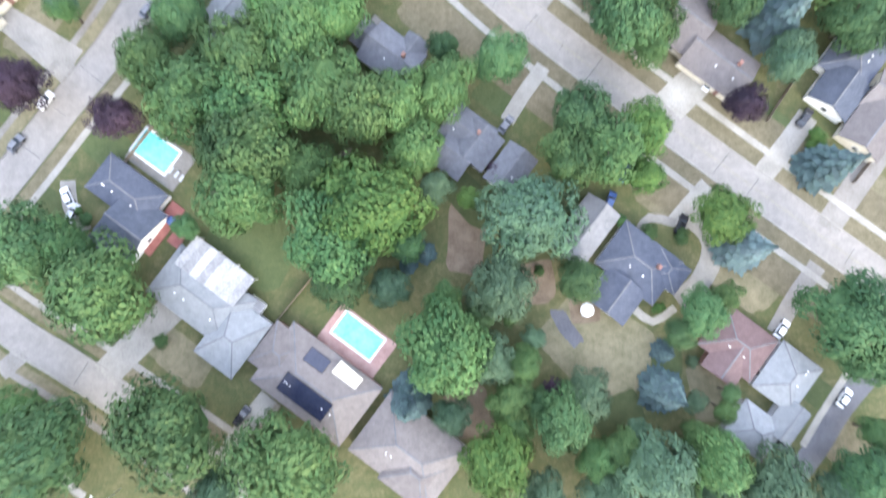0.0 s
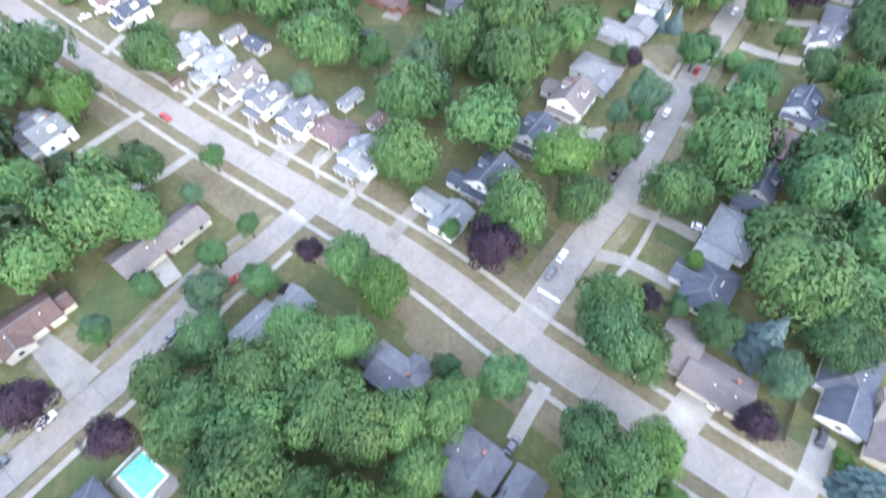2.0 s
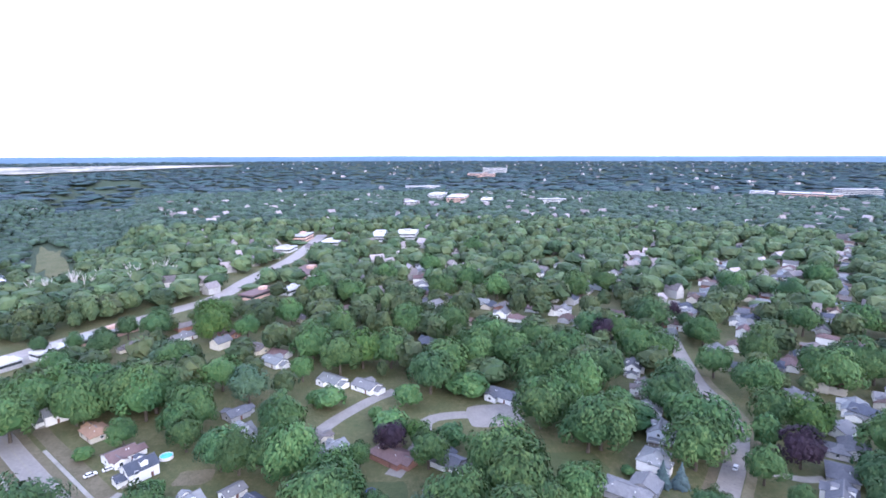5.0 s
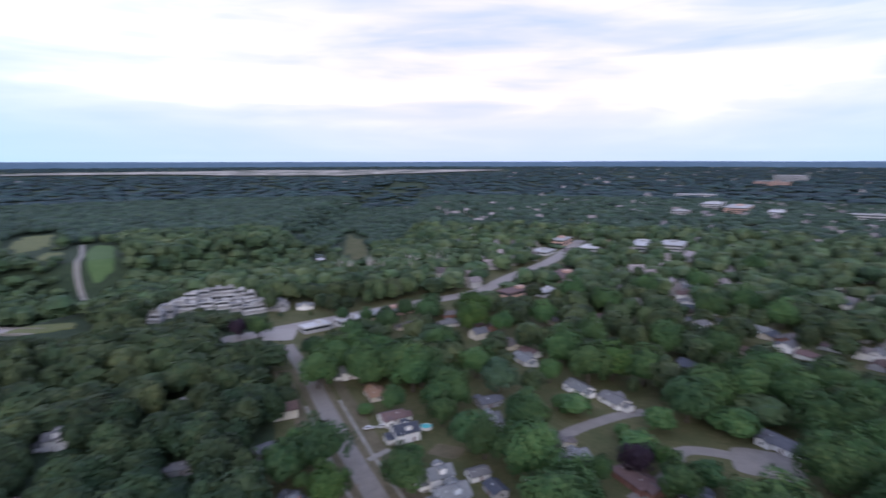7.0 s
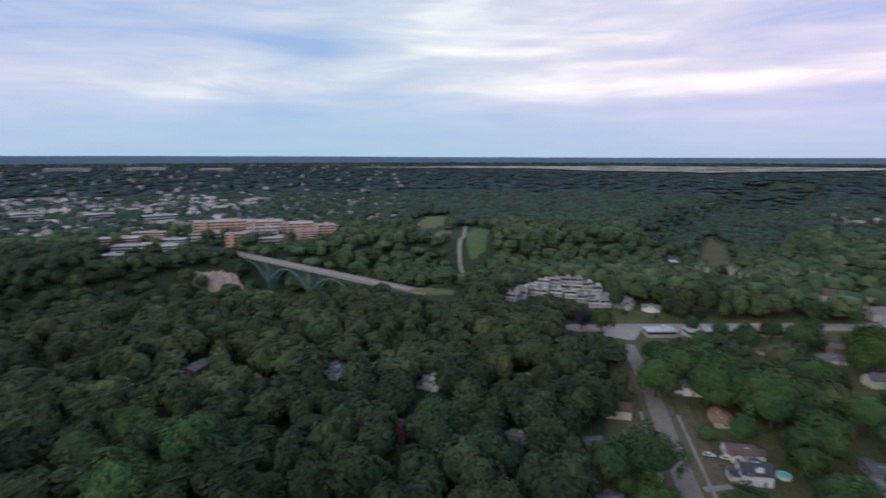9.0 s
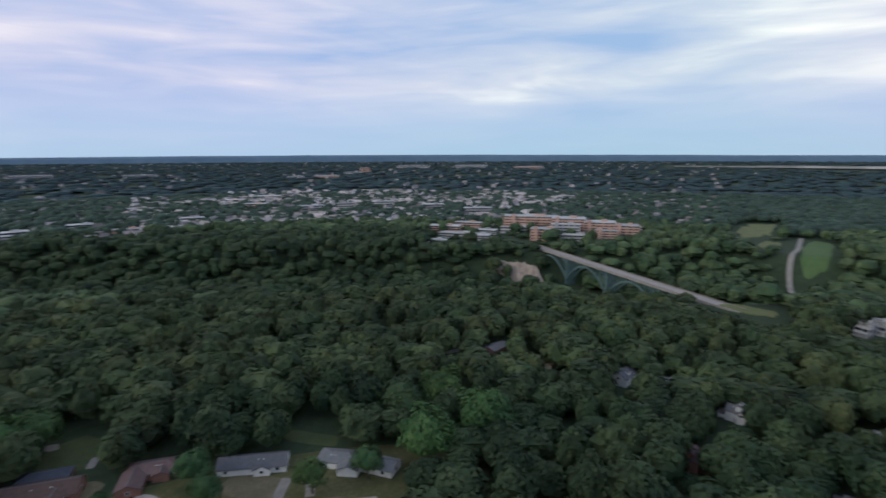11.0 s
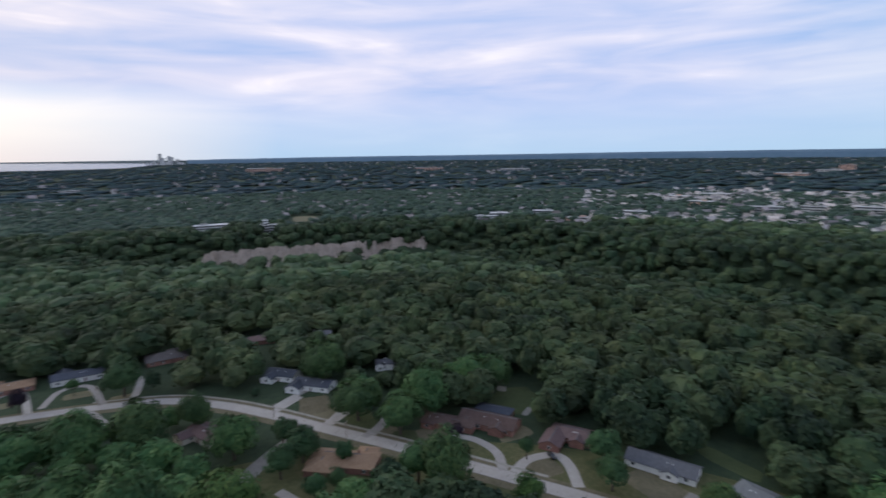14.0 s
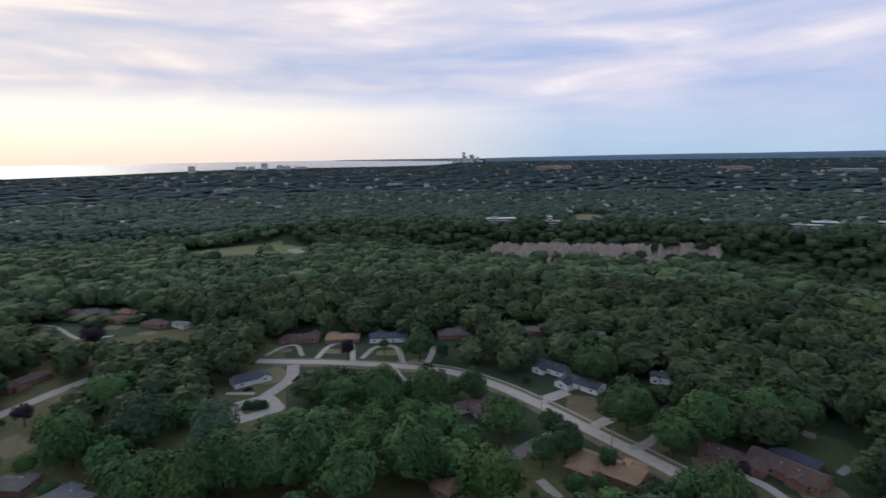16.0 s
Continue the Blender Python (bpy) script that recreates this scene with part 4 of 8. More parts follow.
for line, d, wid in ((MAIN, 5.9, 3.4), (MAIN, -5.9, 3.4), (MAIN, 13.0, 7.0), (MAIN, -12.6, 6.0), (LEFT_ST, 5.6, 2.6), (LEFT_ST, -5.6, 2.6), (CURVE_ST, 6.4, 3.6), (CURVE_ST, -6.4, 3.6), (LOW_ST, 6.2, 2.4), (LOW_ST, -6.2, 2.4), (BACK_LOOP, 4.9, 2.4), (BACK_LOOP, -5.6, 4.0)):
    pts = [q for q in offset_line(line, d) if math.hypot(*q) < 330 or line is BACK_LOOP][3:-3]
    strip("verge", pts, wid, 0.0215 + 0.0015 * (wid % 3), LAWN_DRY, 0.1, "dry straw-coloured grass verge beside the street")
for n, (name, width, pts) in enumerate(DRIVES):
    strip(name, smooth_line(pts, 2.0), width, 0.055 + 0.0011 * (n % 20), PALE_CONCRETE if pts[0][1] < -90 else PAVING, 0.1, "pale concrete driveway between lawns" if name == "driveway" else "narrow pale garden footpath")
patch("parking_apron", -56.5, 66.0, 10, 8, 47, 0.045, CONCRETE_ROAD, "pale concrete parking apron beside the side street", 0.08, 28, "apron")
# stop bars and the broken centre lines
for x, y, rot, l in ((-30.5, 98.5, -43, 5.5), (35.0, 65.5, -43, 6.5)):
    tagged(new("stop_bar", box_mesh("stop_bar", l, 0.9, 0.012, PAINT)), "white painted stop bar on the street", "road marking", kind="structure").matrix_basis = pose(x, y, 0.05, 0, 0, rot)
for off in (-0.16, 0.16):
    strip("centre_line", offset_line(MAIN, off), 0.12, 0.040, material("yellow_road_paint", (0.19, 0.175, 0.135), (0.29, 0.265, 0.20), 0.5, 3.0, 0.8), 0.008, "worn yellow centre line")


# ---- lawns and yards ----
lawn_count = [0]


def lawns(rows, mat, words):
    for x, y, sx, sy, rot in rows:
        lawn_count[0] += 1
        patch("lawn", x, y, sx, sy, rot, 0.003 + 0.0007 * (lawn_count[0] % 24), mat, words, thick=0.1)
lawns([(4.3, 55.5, 15, 8, -43), (34.3, -22.1, 24, 20, -43), (52.4, 10.6, 13, 10, -43), (70, -10, 17, 14, -43), (-59.1, -14.5, 14, 9, -43), (59.1, -35.1, 12, 14, 0), (70.8, 22.3, 22, 10, -43), (99, -2.2, 14, 14, -43), (28.5, 34, 5, 12, 47), (-84.8, 62.8, 16, 8, 47), (88.6, -52.4, 10, 16, 40), (99.7, 2.9, 9, 14, -43)], LAWN_DRY, 'dry straw-coloured summer lawn')
lawns([(36.9, -38.3, 11, 9, 20), (-40.3, 9.1, 20, 16, -43), (17.8, 36.4, 10, 8, -43), (80.5, 21.9, 8, 16, 47), (-72.1, 35.6, 14, 9, -43), (-86.9, 39.8, 6, 20, 47), (-87, 24.4, 7, 14, 47), (-78, -8.4, 16, 8, -43), (8.8, 14, 8, 14, 40), (49.1, -27.6, 7, 9, 0), (81.4, -37.6, 6, 16, 47)], LAWN_GREEN, 'green mown lawn beside a house')
lawns([(7.2, 5.2, 9, 16, -10), (21.9, -6.7, 8, 10, 0), (3.6, -33.3, 10, 12, 10)], SOIL, 'bare brown soil under garden trees')
lawns([(-48.7, 108.9, 30, 14, -43), (-63.9, 67.6, 24, 12, 47), (96.3, 157.7, 16, 14, 0), (69.5, 98.7, 10, 8, 47), (-58.1, 148, 8, 8, -43), (-43.4, 135.2, 8, 8, -43), (-70.1, 161.6, 12, 9, -43), (-28.1, 123.1, 9, 9, -43), (169, 136.6, 18, 14, 0), (-158.3, 228.8, 20, 10, -43), (-75, 198.3, 14, 10, 0), (-82, 139.2, 22, 12, -43)], LAWN_DRY, 'dry straw-coloured summer lawn')
lawns([(78.5, 83, 18, 16, 47), (-74.3, 76.3, 22, 16, 47), (-7.5, 179.5, 26, 18, 0), (36.9, 83.6, 8, 18, 47), (18.1, 83.7, 16, 12, -43), (71.7, 191.5, 26, 18, 0), (-68.3, 282.8, 18, 14, 0), (-16.8, 75.1, 16, 16, 47), (-86.8, 151, 20, 16, -43), (-8.3, 142.8, 16, 10, -43)], LAWN_GREEN, 'green mown lawn beside a house')
lawns([(-135.1, -207.7, 16, 16, 70), (-154.3, -156.1, 16, 18, 70), (-169.2, -104.9, 12, 12, 70), (-182.6, -129.7, 10, 16, 70), (-186.9, -68.7, 24, 14, 75)], LAWN_DRY, 'dry straw-coloured summer lawn')
lawns([(-143.2, -180.1, 15, 16, 70), (-208.1, -143.9, 16, 20, 70), (-188.1, -89.2, 10, 14, 70), (-221.4, -53.2, 26, 9, 75)], LAWN_GREEN, 'green mown lawn beside a house')
lawns([(7.4, -307.5, 20, 22, 20), (-139.5, -219.6, 18, 16, 60), (-144.6, -171.6, 16, 12, 60), (-30.2, -335.3, 14, 8, -22), (-63.7, -320.3, 16, 9, -22), (0.7, -348.4, 12, 8, -22), (115.9, -317.5, 20, 12, -40), (115.2, -263.7, 20, 16, -40), (120.2, -440.7, 14, 10, -20), (92.9, -417.2, 12, 8, -20), (-77, -300.6, 12, 6, -20)], LAWN_DRY, 'dry straw-coloured summer lawn')
lawns([(-145.1, -191.2, 18, 14, 60), (-213.8, -148.3, 24, 18, 60), (-144.8, -158.6, 24, 12, 60)], LAWN_GREEN, 'green mown lawn beside a house')


# ---- houses ----
house(-66, 23.2, -43, [(0, 0, 15, 8.6, 3, 'hip', 0), (5.5, -5.9, 9, 13, 3, 'gable', 0), (4.2, -10.3, 9, 8, 3, 'hip', 0)], 'navy', 'white', chimney=False, vents=4)
house(-52, -1.5, -43, [(0, 0, 20, 12, 3, 'hip', 0), (11, -3.1, 9.5, 14, 3, 'hip', 0)], 'pale', 'grey', vents=3)
house(-29, -23.3, -43, [(0, 0, 23.5, 15, 3, 'hip', 0), (-10.8, 0.6, 8, 10, 3, 'hip', 0)], 'taupe', 'brick', vents=5)
house(-10.3, -39.8, -43, [(0, 0, 21, 15, 3, 'hip', 0), (3.8, -3, 11, 11, 3.3, 'hip', 0)], 'taupe', 'cream', vents=3)
house(9.9, 28.2, -43, [(0, 0, 10, 8, 3, 'gable', 0), (2.9, -1, 8, 9, 3.1, 'gable', 90), (0.8, -5.7, 7, 8, 3, 'gable', 0)], 'slate', 'grey', vents=2, chimney=True)
house(18.5, 19, 47, [(0, 0, 9.5, 7, 2.8, 'gable', 0)], 'slate', 'white', name='garage', garage=0, vents=1)
house(33.4, 3.6, 47, [(0, 0, 14, 8, 2.8, 'gable', 0)], 'grey', 'grey', name='garage', vents=0)
house(44.5, -4.7, -43, [(0, 0, 15, 11, 3, 'hip', 0), (0.2, -9.1, 8, 9.5, 3, 'gable', 90), (6, 2.2, 6, 8, 3, 'hip', 90)], 'navy', 'white', vents=2, chimney=True)
house(64.2, -24.6, -43, [(0, 0, 13.5, 10.5, 3, 'hip', 0), (0.6, -4.5, 8, 8, 3, 'gable', 90)], 'red', 'brick', vents=3)
house(74.1, -33.4, 47, [(0, 0, 11.5, 10, 3, 'hip', 0), (-13.8, -0.8, 10, 8.5, 3, 'hip', 90), (-7.9, -5.7, 8, 6, 3, 'gable', 0)], 'pale', 'grey', vents=3)
house(67.7, 37.7, -43, [(0, 0, 14.5, 10, 3, 'gable', 0), (-10.8, 3.4, 9, 13, 3, 'gable', 0)], 'taupe', 'cream', vents=2, chimney=True)
house(99, 36.3, 47, [(0, 0, 13.5, 11, 3, 'hip', 0), (-9.4, -1.5, 9, 9.5, 3, 'gable', 0)], 'navy', 'white', vents=2)
house(101.3, 20.6, 47, [(0, 0, 14, 10, 3, 'gable', 0), (6.2, 1.3, 8, 9, 3, 'gable', 90)], 'taupe', 'cream', vents=1)
house(-39.3, 60.9, -133, [(-0, 0, 17, 8.5, 3, 'gable', 0), (-10.3, 1.9, 11, 8, 3, 'gable', 0)], 'pale', 'blue', vents=2)
house(-5, 47, -43, [(0, 0, 12, 9, 3, 'gable', 0)], 'slate', 'grey', vents=1, chimney=True)
house(-107, 136.5, 47, [(0, 0, 11, 9, 5.2, 'gable', 0)], 'pale', 'white', chimney=True)
house(-70.2, 89, 47, [(0, 0, 15, 10, 3, 'gable', 0), (11.3, -1.5, 13, 8.5, 3, 'gable', 0)], 'taupe', 'cream', chimney=True)
house(-94.7, 69.6, 42, [(0, 0, 16, 9, 3, 'gable', 0)], 'brown', 'cream')
house(-128.4, 235.2, -43, [(0, 0, 12, 9, 3, 'hip', 0)], 'tan', 'cream')
house(-108.7, 214.1, 47, [(0, 0, 11, 9, 3.2, 'gable', 0)], 'red', 'white')
house(-95.9, 201.5, 47, [(0, 0, 11, 8, 4.8, 'gable', 0)], 'navy', 'white')
house(-154.7, 252.1, 47, [(0, 0, 10, 8, 5, 'gable', 0)], 'pale', 'white')
house(-69.8, 175.4, 47, [(0, 0, 10, 8, 5, 'gable', 0)], 'pale', 'white')
house(-60.6, 165.8, 47, [(0, 0, 11, 9, 5, 'gable', 0)], 'pale', 'blue')
house(-50.2, 156.8, 47, [(0, 0, 12, 9, 4.8, 'gable', 0)], 'taupe', 'white')
house(-41.3, 145.2, 47, [(0, 0, 11, 8, 4.8, 'gable', 0)], 'slate', 'white')
house(-30.5, 136.1, 47, [(0, 0, 12, 9, 4.8, 'gable', 0)], 'slate', 'white')
house(-20.3, 129, -43, [(0, 0, 13, 9, 3, 'hip', 0)], 'red', 'cream')
house(-11.6, 116.7, 47, [(0, 0, 11, 9, 5, 'gable', 0)], 'pale', 'blue')
house(-47.7, 177.4, -43, [(0, 0, 8, 6, 2.8, 'gable', 0)], 'navy', 'grey', name='garage')
house(-14.6, 144.5, 47, [(0, 0, 9, 4, 2.6, 'gable', 0)], 'pale', 'white', name='garage')
house(-57.1, 185, 47, [(0, 0, 8, 6, 2.6, 'gable', 0)], 'grey', 'white', name='garage')
house(-5.9, 132.7, 47, [(0, 0, 6, 5, 2.6, 'gable', 0)], 'red', 'white', name='garage')
house(12.7, 90.9, 47, [(0, 0, 11, 8, 3, 'gable', 0), (1.2, 7.8, 9, 6, 3.4, 'gable', 90)], 'pale', 'white')
house(26, 104.6, 50, [(0, 0, 13, 11.5, 4.4, 'gable', 0), (-5.5, 6.8, 7, 5, 3, 'gable', 90)], 'navy', 'white')
house(42.3, 120.6, 50, [(0, 0, 11.5, 10, 4.8, 'gable', 0), (1.5, 6.2, 6, 5, 3, 'gable', 90)], 'navy', 'white')
house(57.6, 135.2, 49, [(0, 0, 13, 11.5, 5, 'gable', 0), (2.5, 7.5, 7, 6, 3, 'gable', 90)], 'taupe', 'white', chimney=True)
house(70.3, 150.3, -43, [(0, 0, 15, 11, 3.2, 'hip', 0), (4.5, -5.5, 8, 7, 3, 'gable', 90)], 'grey', 'grey')
house(84.1, 169.7, -43, [(0, 0, 17, 10, 3, 'hip', 0), (4.5, 8.1, 9, 10, 3, 'gable', 90)], 'grey', 'grey')
house(103, 186.6, 47, [(0, 0, 12, 10, 4.6, 'hip', 0)], 'pale', 'white')
house(115.7, 206.6, 57, [(0, 0, 11, 9, 4.8, 'gable', 0)], 'pale', 'blue')
house(122.4, 227.1, 62, [(0, 0, 11, 9, 4.6, 'gable', 0)], 'pale', 'white')
house(129.7, 249.8, 62, [(0, 0, 11, 9, 4.6, 'gable', 0)], 'taupe', 'white')
house(136.2, 277, 62, [(0, 0, 11, 9, 4.6, 'gable', 0)], 'slate', 'white')
house(170, 171.2, 52, [(0, 0, 13, 10, 3, 'hip', 0), (19.5, 0.4, 9, 8, 3, 'hip', 0)], 'slate', 'grey')
house(155.7, 155.5, 47, [(0, 0, 12, 9, 5, 'gable', 0)], 'slate', 'white')
house(131.3, 124.5, 47, [(0, 0, 12, 9, 4.6, 'gable', 0), (-4.4, -5.2, 8, 7, 3, 'gable', 90)], 'navy', 'blue')
house(120.1, 108.5, 47, [(0, 0, 11, 9, 3, 'hip', 0)], 'red', 'brick')
house(103.1, 93.5, 47, [(0, 0, 13, 9, 4.6, 'gable', 0), (-7.8, 0.3, 8, 7, 3, 'gable', 90)], 'navy', 'grey')
house(88.3, 77.9, 47, [(0, 0, 15, 12, 3.2, 'hip', 0), (-9.1, 1.6, 9, 8, 3.2, 'gable', 90)], 'pale', 'white')
house(75.3, 62, 47, [(0, 0, 15, 11, 3.2, 'hip', 0), (0.8, 5.9, 7, 6, 3, 'gable', 90)], 'navy', 'white', vents=4)
house(218.9, 218.4, 47, [(0, 0, 14, 10, 4, 'gable', 0)], 'pale', 'white')
house(-0.1, 203.1, -43, [(0, 0, 16, 10, 3, 'hip', 0)], 'red', 'brick')
house(-32.3, 219.2, -43, [(0, 0, 11, 9, 3, 'gable', 0)], 'taupe', 'cream')
house(-23, 205.2, 47, [(0, 0, 11, 9, 4.6, 'gable', 0)], 'pale', 'blue')
house(22.3, 195.9, -43, [(0, 0, 13, 9, 3, 'gable', 0)], 'slate', 'white')
house(56.7, 252.6, -43, [(0, 0, 15, 10, 3, 'gable', 0)], 'slate', 'white')
house(-12, 270.8, -43, [(0, 0, 14, 9, 3, 'gable', 0)], 'grey', 'white')
house(-30.5, 280.4, -43, [(0, 0, 14, 9, 3, 'gable', 0)], 'pale', 'white')
house(-67.2, 311.4, -43, [(0, 0, 15, 9, 3, 'gable', 0)], 'pale', 'white')
house(-63.8, 224.6, 47, [(0, 0, 9, 8, 4.8, 'gable', 0)], 'pale', 'blue')
house(-71.8, 246.4, 47, [(0, 0, 10, 8, 3, 'gable', 0)], 'slate', 'grey')
house(-150.9, 305.4, 47, [(0, 0, 13, 9, 3, 'gable', 0)], 'grey', 'white')
house(-160.9, 346.7, 47, [(0, 0, 12, 9, 3, 'gable', 0)], 'taupe', 'cream')
house(-107.1, 365.3, -43, [(0, 0, 14, 9, 3, 'gable', 0)], 'red', 'brick')
house(-81.3, 335.2, -43, [(0, 0, 14, 9, 3, 'gable', 0)], 'taupe', 'cream')
house(-63.6, 398.9, -43, [(0, 0, 14, 9, 3, 'gable', 0)], 'taupe', 'cream')
house(-136.1, 362.6, 47, [(0, 0, 14, 9, 3, 'gable', 0)], 'grey', 'white')
house(-114.5, 142.7, 67, [(0, 0, 9, 7, 3, 'gable', 0)], 'slate', 'grey')
house(-145.9, 168.8, 67, [(0, 0, 8, 6, 3, 'gable', 0)], 'slate', 'grey')
house(-167.2, 147, 47, [(0, 0, 8, 6, 3, 'gable', 0)], 'grey', 'grey')
house(-325.9, 38.9, -43, [(0, 0, 14, 9, 3, 'gable', 0)], 'grey', 'brick')
house(-304.1, 73.1, -43, [(0, 0, 15, 9, 3, 'gable', 0)], 'tan', 'cream')
house(-277, 103.6, -43, [(0, 0, 14, 9, 4.6, 'gable', 0)], 'slate', 'white')
house(-264.2, 123.7, -43, [(0, 0, 10, 8, 4.6, 'gable', 0)], 'slate', 'white')
house(-232.9, 141.8, 47, [(0, 0, 9, 7, 5, 'gable', 0)], 'grey', 'white')
house(-195.6, 101.8, 47, [(0, 0, 8, 8, 5, 'gable', 0)], 'red', 'brick')
house(-328.4, 12, -43, [(0, 0, 12, 8, 3, 'gable', 0)], 'slate', 'white')
house(-212.9, 193.5, 47, [(0, 0, 6, 5, 3, 'gable', 0)], 'grey', 'white')
house(86.3, 388.6, 55, [(0, 0, 11, 8.5, 4.6, 'gable', 0)], 'slate', 'white', windows=False, vents=0)
house(94.9, 378.3, -35, [(0, 0, 12, 8.5, 3, 'gable', 0)], 'red', 'white', windows=False, vents=0)
house(80.5, 415.6, 55, [(0, 0, 13, 8.5, 3, 'gable', 0)], 'navy', 'cream', windows=False, vents=0)
house(128.9, 391.7, -35, [(0, 0, 11, 8.5, 4.6, 'gable', 0)], 'taupe', 'white', windows=False, vents=0)
house(130.3, 374.4, 55, [(0, 0, 12, 8.5, 3, 'gable', 0)], 'brown', 'grey', windows=False, vents=0)
house(136.1, 430.6, -35, [(0, 0, 13, 8.5, 3, 'gable', 0)], 'pale', 'white', windows=False, vents=0)
house(198.4, 295.8, 55, [(0, 0, 11, 8.5, 4.6, 'gable', 0)], 'grey', 'white', windows=False, vents=0)
house(194.3, 276.5, -35, [(0, 0, 12, 8.5, 3, 'gable', 0)], 'slate', 'cream', windows=False, vents=0)
house(228.8, 272.8, 55, [(0, 0, 13, 8.5, 3, 'gable', 0)], 'red', 'white', windows=False, vents=0)
house(242.8, 279.2, -35, [(0, 0, 11, 8.5, 4.6, 'gable', 0)], 'navy', 'grey', windows=False, vents=0)
house(297.3, 329.4, 55, [(0, 0, 12, 8.5, 3, 'gable', 0)], 'taupe', 'white', windows=False, vents=0)
house(371.2, 401.5, -35, [(0, 0, 13, 8.5, 3, 'gable', 0)], 'brown', 'white', windows=False, vents=0)
house(245.6, 227.7, -35, [(0, 0, 12, 8.5, 3, 'gable', 0)], 'grey', 'white', windows=False, vents=0)
house(188.7, 187.2, 55, [(0, 0, 13, 8.5, 3, 'gable', 0)], 'slate', 'grey', windows=False, vents=0)
house(201.7, 347.7, -35, [(0, 0, 11, 8.5, 4.6, 'gable', 0)], 'red', 'white', windows=False, vents=0)
house(235.4, 393.8, 55, [(0, 0, 12, 8.5, 3, 'gable', 0)], 'navy', 'white', windows=False, vents=0)
house(263.2, 426.2, -35, [(0, 0, 13, 8.5, 3, 'gable', 0)], 'taupe', 'cream', windows=False, vents=0)
house(297.6, 468.1, 55, [(0, 0, 11, 8.5, 4.6, 'gable', 0)], 'brown', 'white', windows=False, vents=0)
house(352.2, 533.9, -35, [(0, 0, 12, 8.5, 3, 'gable', 0)], 'pale', 'grey', windows=False, vents=0)
house(412.6, 609.2, 55, [(0, 0, 13, 8.5, 3, 'gable', 0)], 'grey', 'white', windows=False, vents=0)
house(264.4, 369.3, -35, [(0, 0, 11, 8.5, 4.6, 'gable', 0)], 'slate', 'white', windows=False, vents=0)
house(302.7, 412.6, 55, [(0, 0, 12, 8.5, 3, 'gable', 0)], 'red', 'cream', windows=False, vents=0)
house(335, 448.6, -35, [(0, 0, 13, 8.5, 3, 'gable', 0)], 'navy', 'white', windows=False, vents=0)
house(376.1, 496.2, 55, [(0, 0, 11, 8.5, 4.6, 'gable', 0)], 'taupe', 'grey', windows=False, vents=0)
house(431.4, 555.6, -35, [(0, 0, 12, 8.5, 3, 'gable', 0)], 'brown', 'white', windows=False, vents=0)
house(250.7, 354.3, 55, [(0, 0, 13, 8.5, 3, 'gable', 0)], 'pale', 'white', windows=False, vents=0)
house(542.2, 645.6, -35, [(0, 0, 11, 8.5, 4.6, 'gable', 0)], 'grey', 'cream', windows=False, vents=0)
house(593, 649.7, 55, [(0, 0, 12, 8.5, 3, 'gable', 0)], 'slate', 'white', windows=False, vents=0)
house(718, 763.3, -35, [(0, 0, 13, 8.5, 3, 'gable', 0)], 'red', 'grey', windows=False, vents=0)
house(151.1, 520.8, 55, [(0, 0, 11, 8.5, 4.6, 'gable', 0)], 'navy', 'white', windows=False, vents=0)
house(163.5, 601.4, -35, [(0, 0, 12, 8.5, 3, 'gable', 0)], 'taupe', 'white', windows=False, vents=0)
house(288.3, 555.7, 55, [(0, 0, 13, 8.5, 3, 'gable', 0)], 'brown', 'cream', windows=False, vents=0)
house(317.7, 576, -35, [(0, 0, 11, 8.5, 4.6, 'gable', 0)], 'pale', 'white', windows=False, vents=0)
house(28.7, 493, 55, [(0, 0, 12, 8.5, 3, 'gable', 0)], 'grey', 'grey', windows=False, vents=0)
house(49.1, 440.1, -35, [(0, 0, 13, 8.5, 3, 'gable', 0)], 'slate', 'white', windows=False, vents=0)
house(-33.1, 409.2, 55, [(0, 0, 11, 8.5, 4.6, 'gable', 0)], 'red', 'white', windows=False, vents=0)
house(-106.8, 344.6, 55, [(0, 0, 11, 8.5, 4.6, 'gable', 0)], 'slate', 'cream', windows=False, vents=0)
house(-66, 323.5, -35, [(0, 0, 12, 8.5, 3, 'gable', 0)], 'red', 'white', windows=False, vents=0)
house(-181.5, -142.5, 107, [(0, 0, 26, 12, 3.2, 'gable', 0), (-8.5, -6.5, 10, 9, 3.2, 'hip', 90), (6, -5, 7, 7, 3.1, 'gable', 90)], 'brown', 'brick', vents=2)
house(-191.5, -147.5, 107, [(0, 0, 17, 7, 3, 'hip', 0)], 'navy', 'brick', name='house_extension', vents=0)
house(-196.5, -108.5, 106, [(0, 0, 19, 10.5, 3, 'hip', 0), (-6.5, -8, 13, 8.5, 3, 'gable', 90), (3, -5, 5, 6, 3, 'gable', 90)], 'red', 'brick', vents=3)
house(-199.5, -71.2, 97, [(0, 0, 26, 10.5, 3, 'gable', 0), (4, -4, 6, 6, 3, 'gable', 90)], 'slate', 'white', vents=2)
house(-201, -30, 82, [(-7, 0, 18, 10, 3, 'hip', 0), (9, -2.5, 15, 9, 3, 'gable', -14), (-2, -6, 7, 8, 3, 'gable', 90)], 'pale', 'white')
house(-151, -236.5, 118, [(0, 0, 20, 10, 3.2, 'gable', 0), (-8, -6, 8, 8, 3.2, 'gable', 90)], 'navy', 'white')
house(-146.3, -260.5, 118, [(0, 0, 17, 10, 3.4, 'gable', 0), (-5, -6, 7, 7, 3.2, 'gable', 90)], 'navy', 'white')
house(-167, -160.5, 110, [(0, 0, 14, 9, 3, 'hip', 0)], 'brown', 'brick')
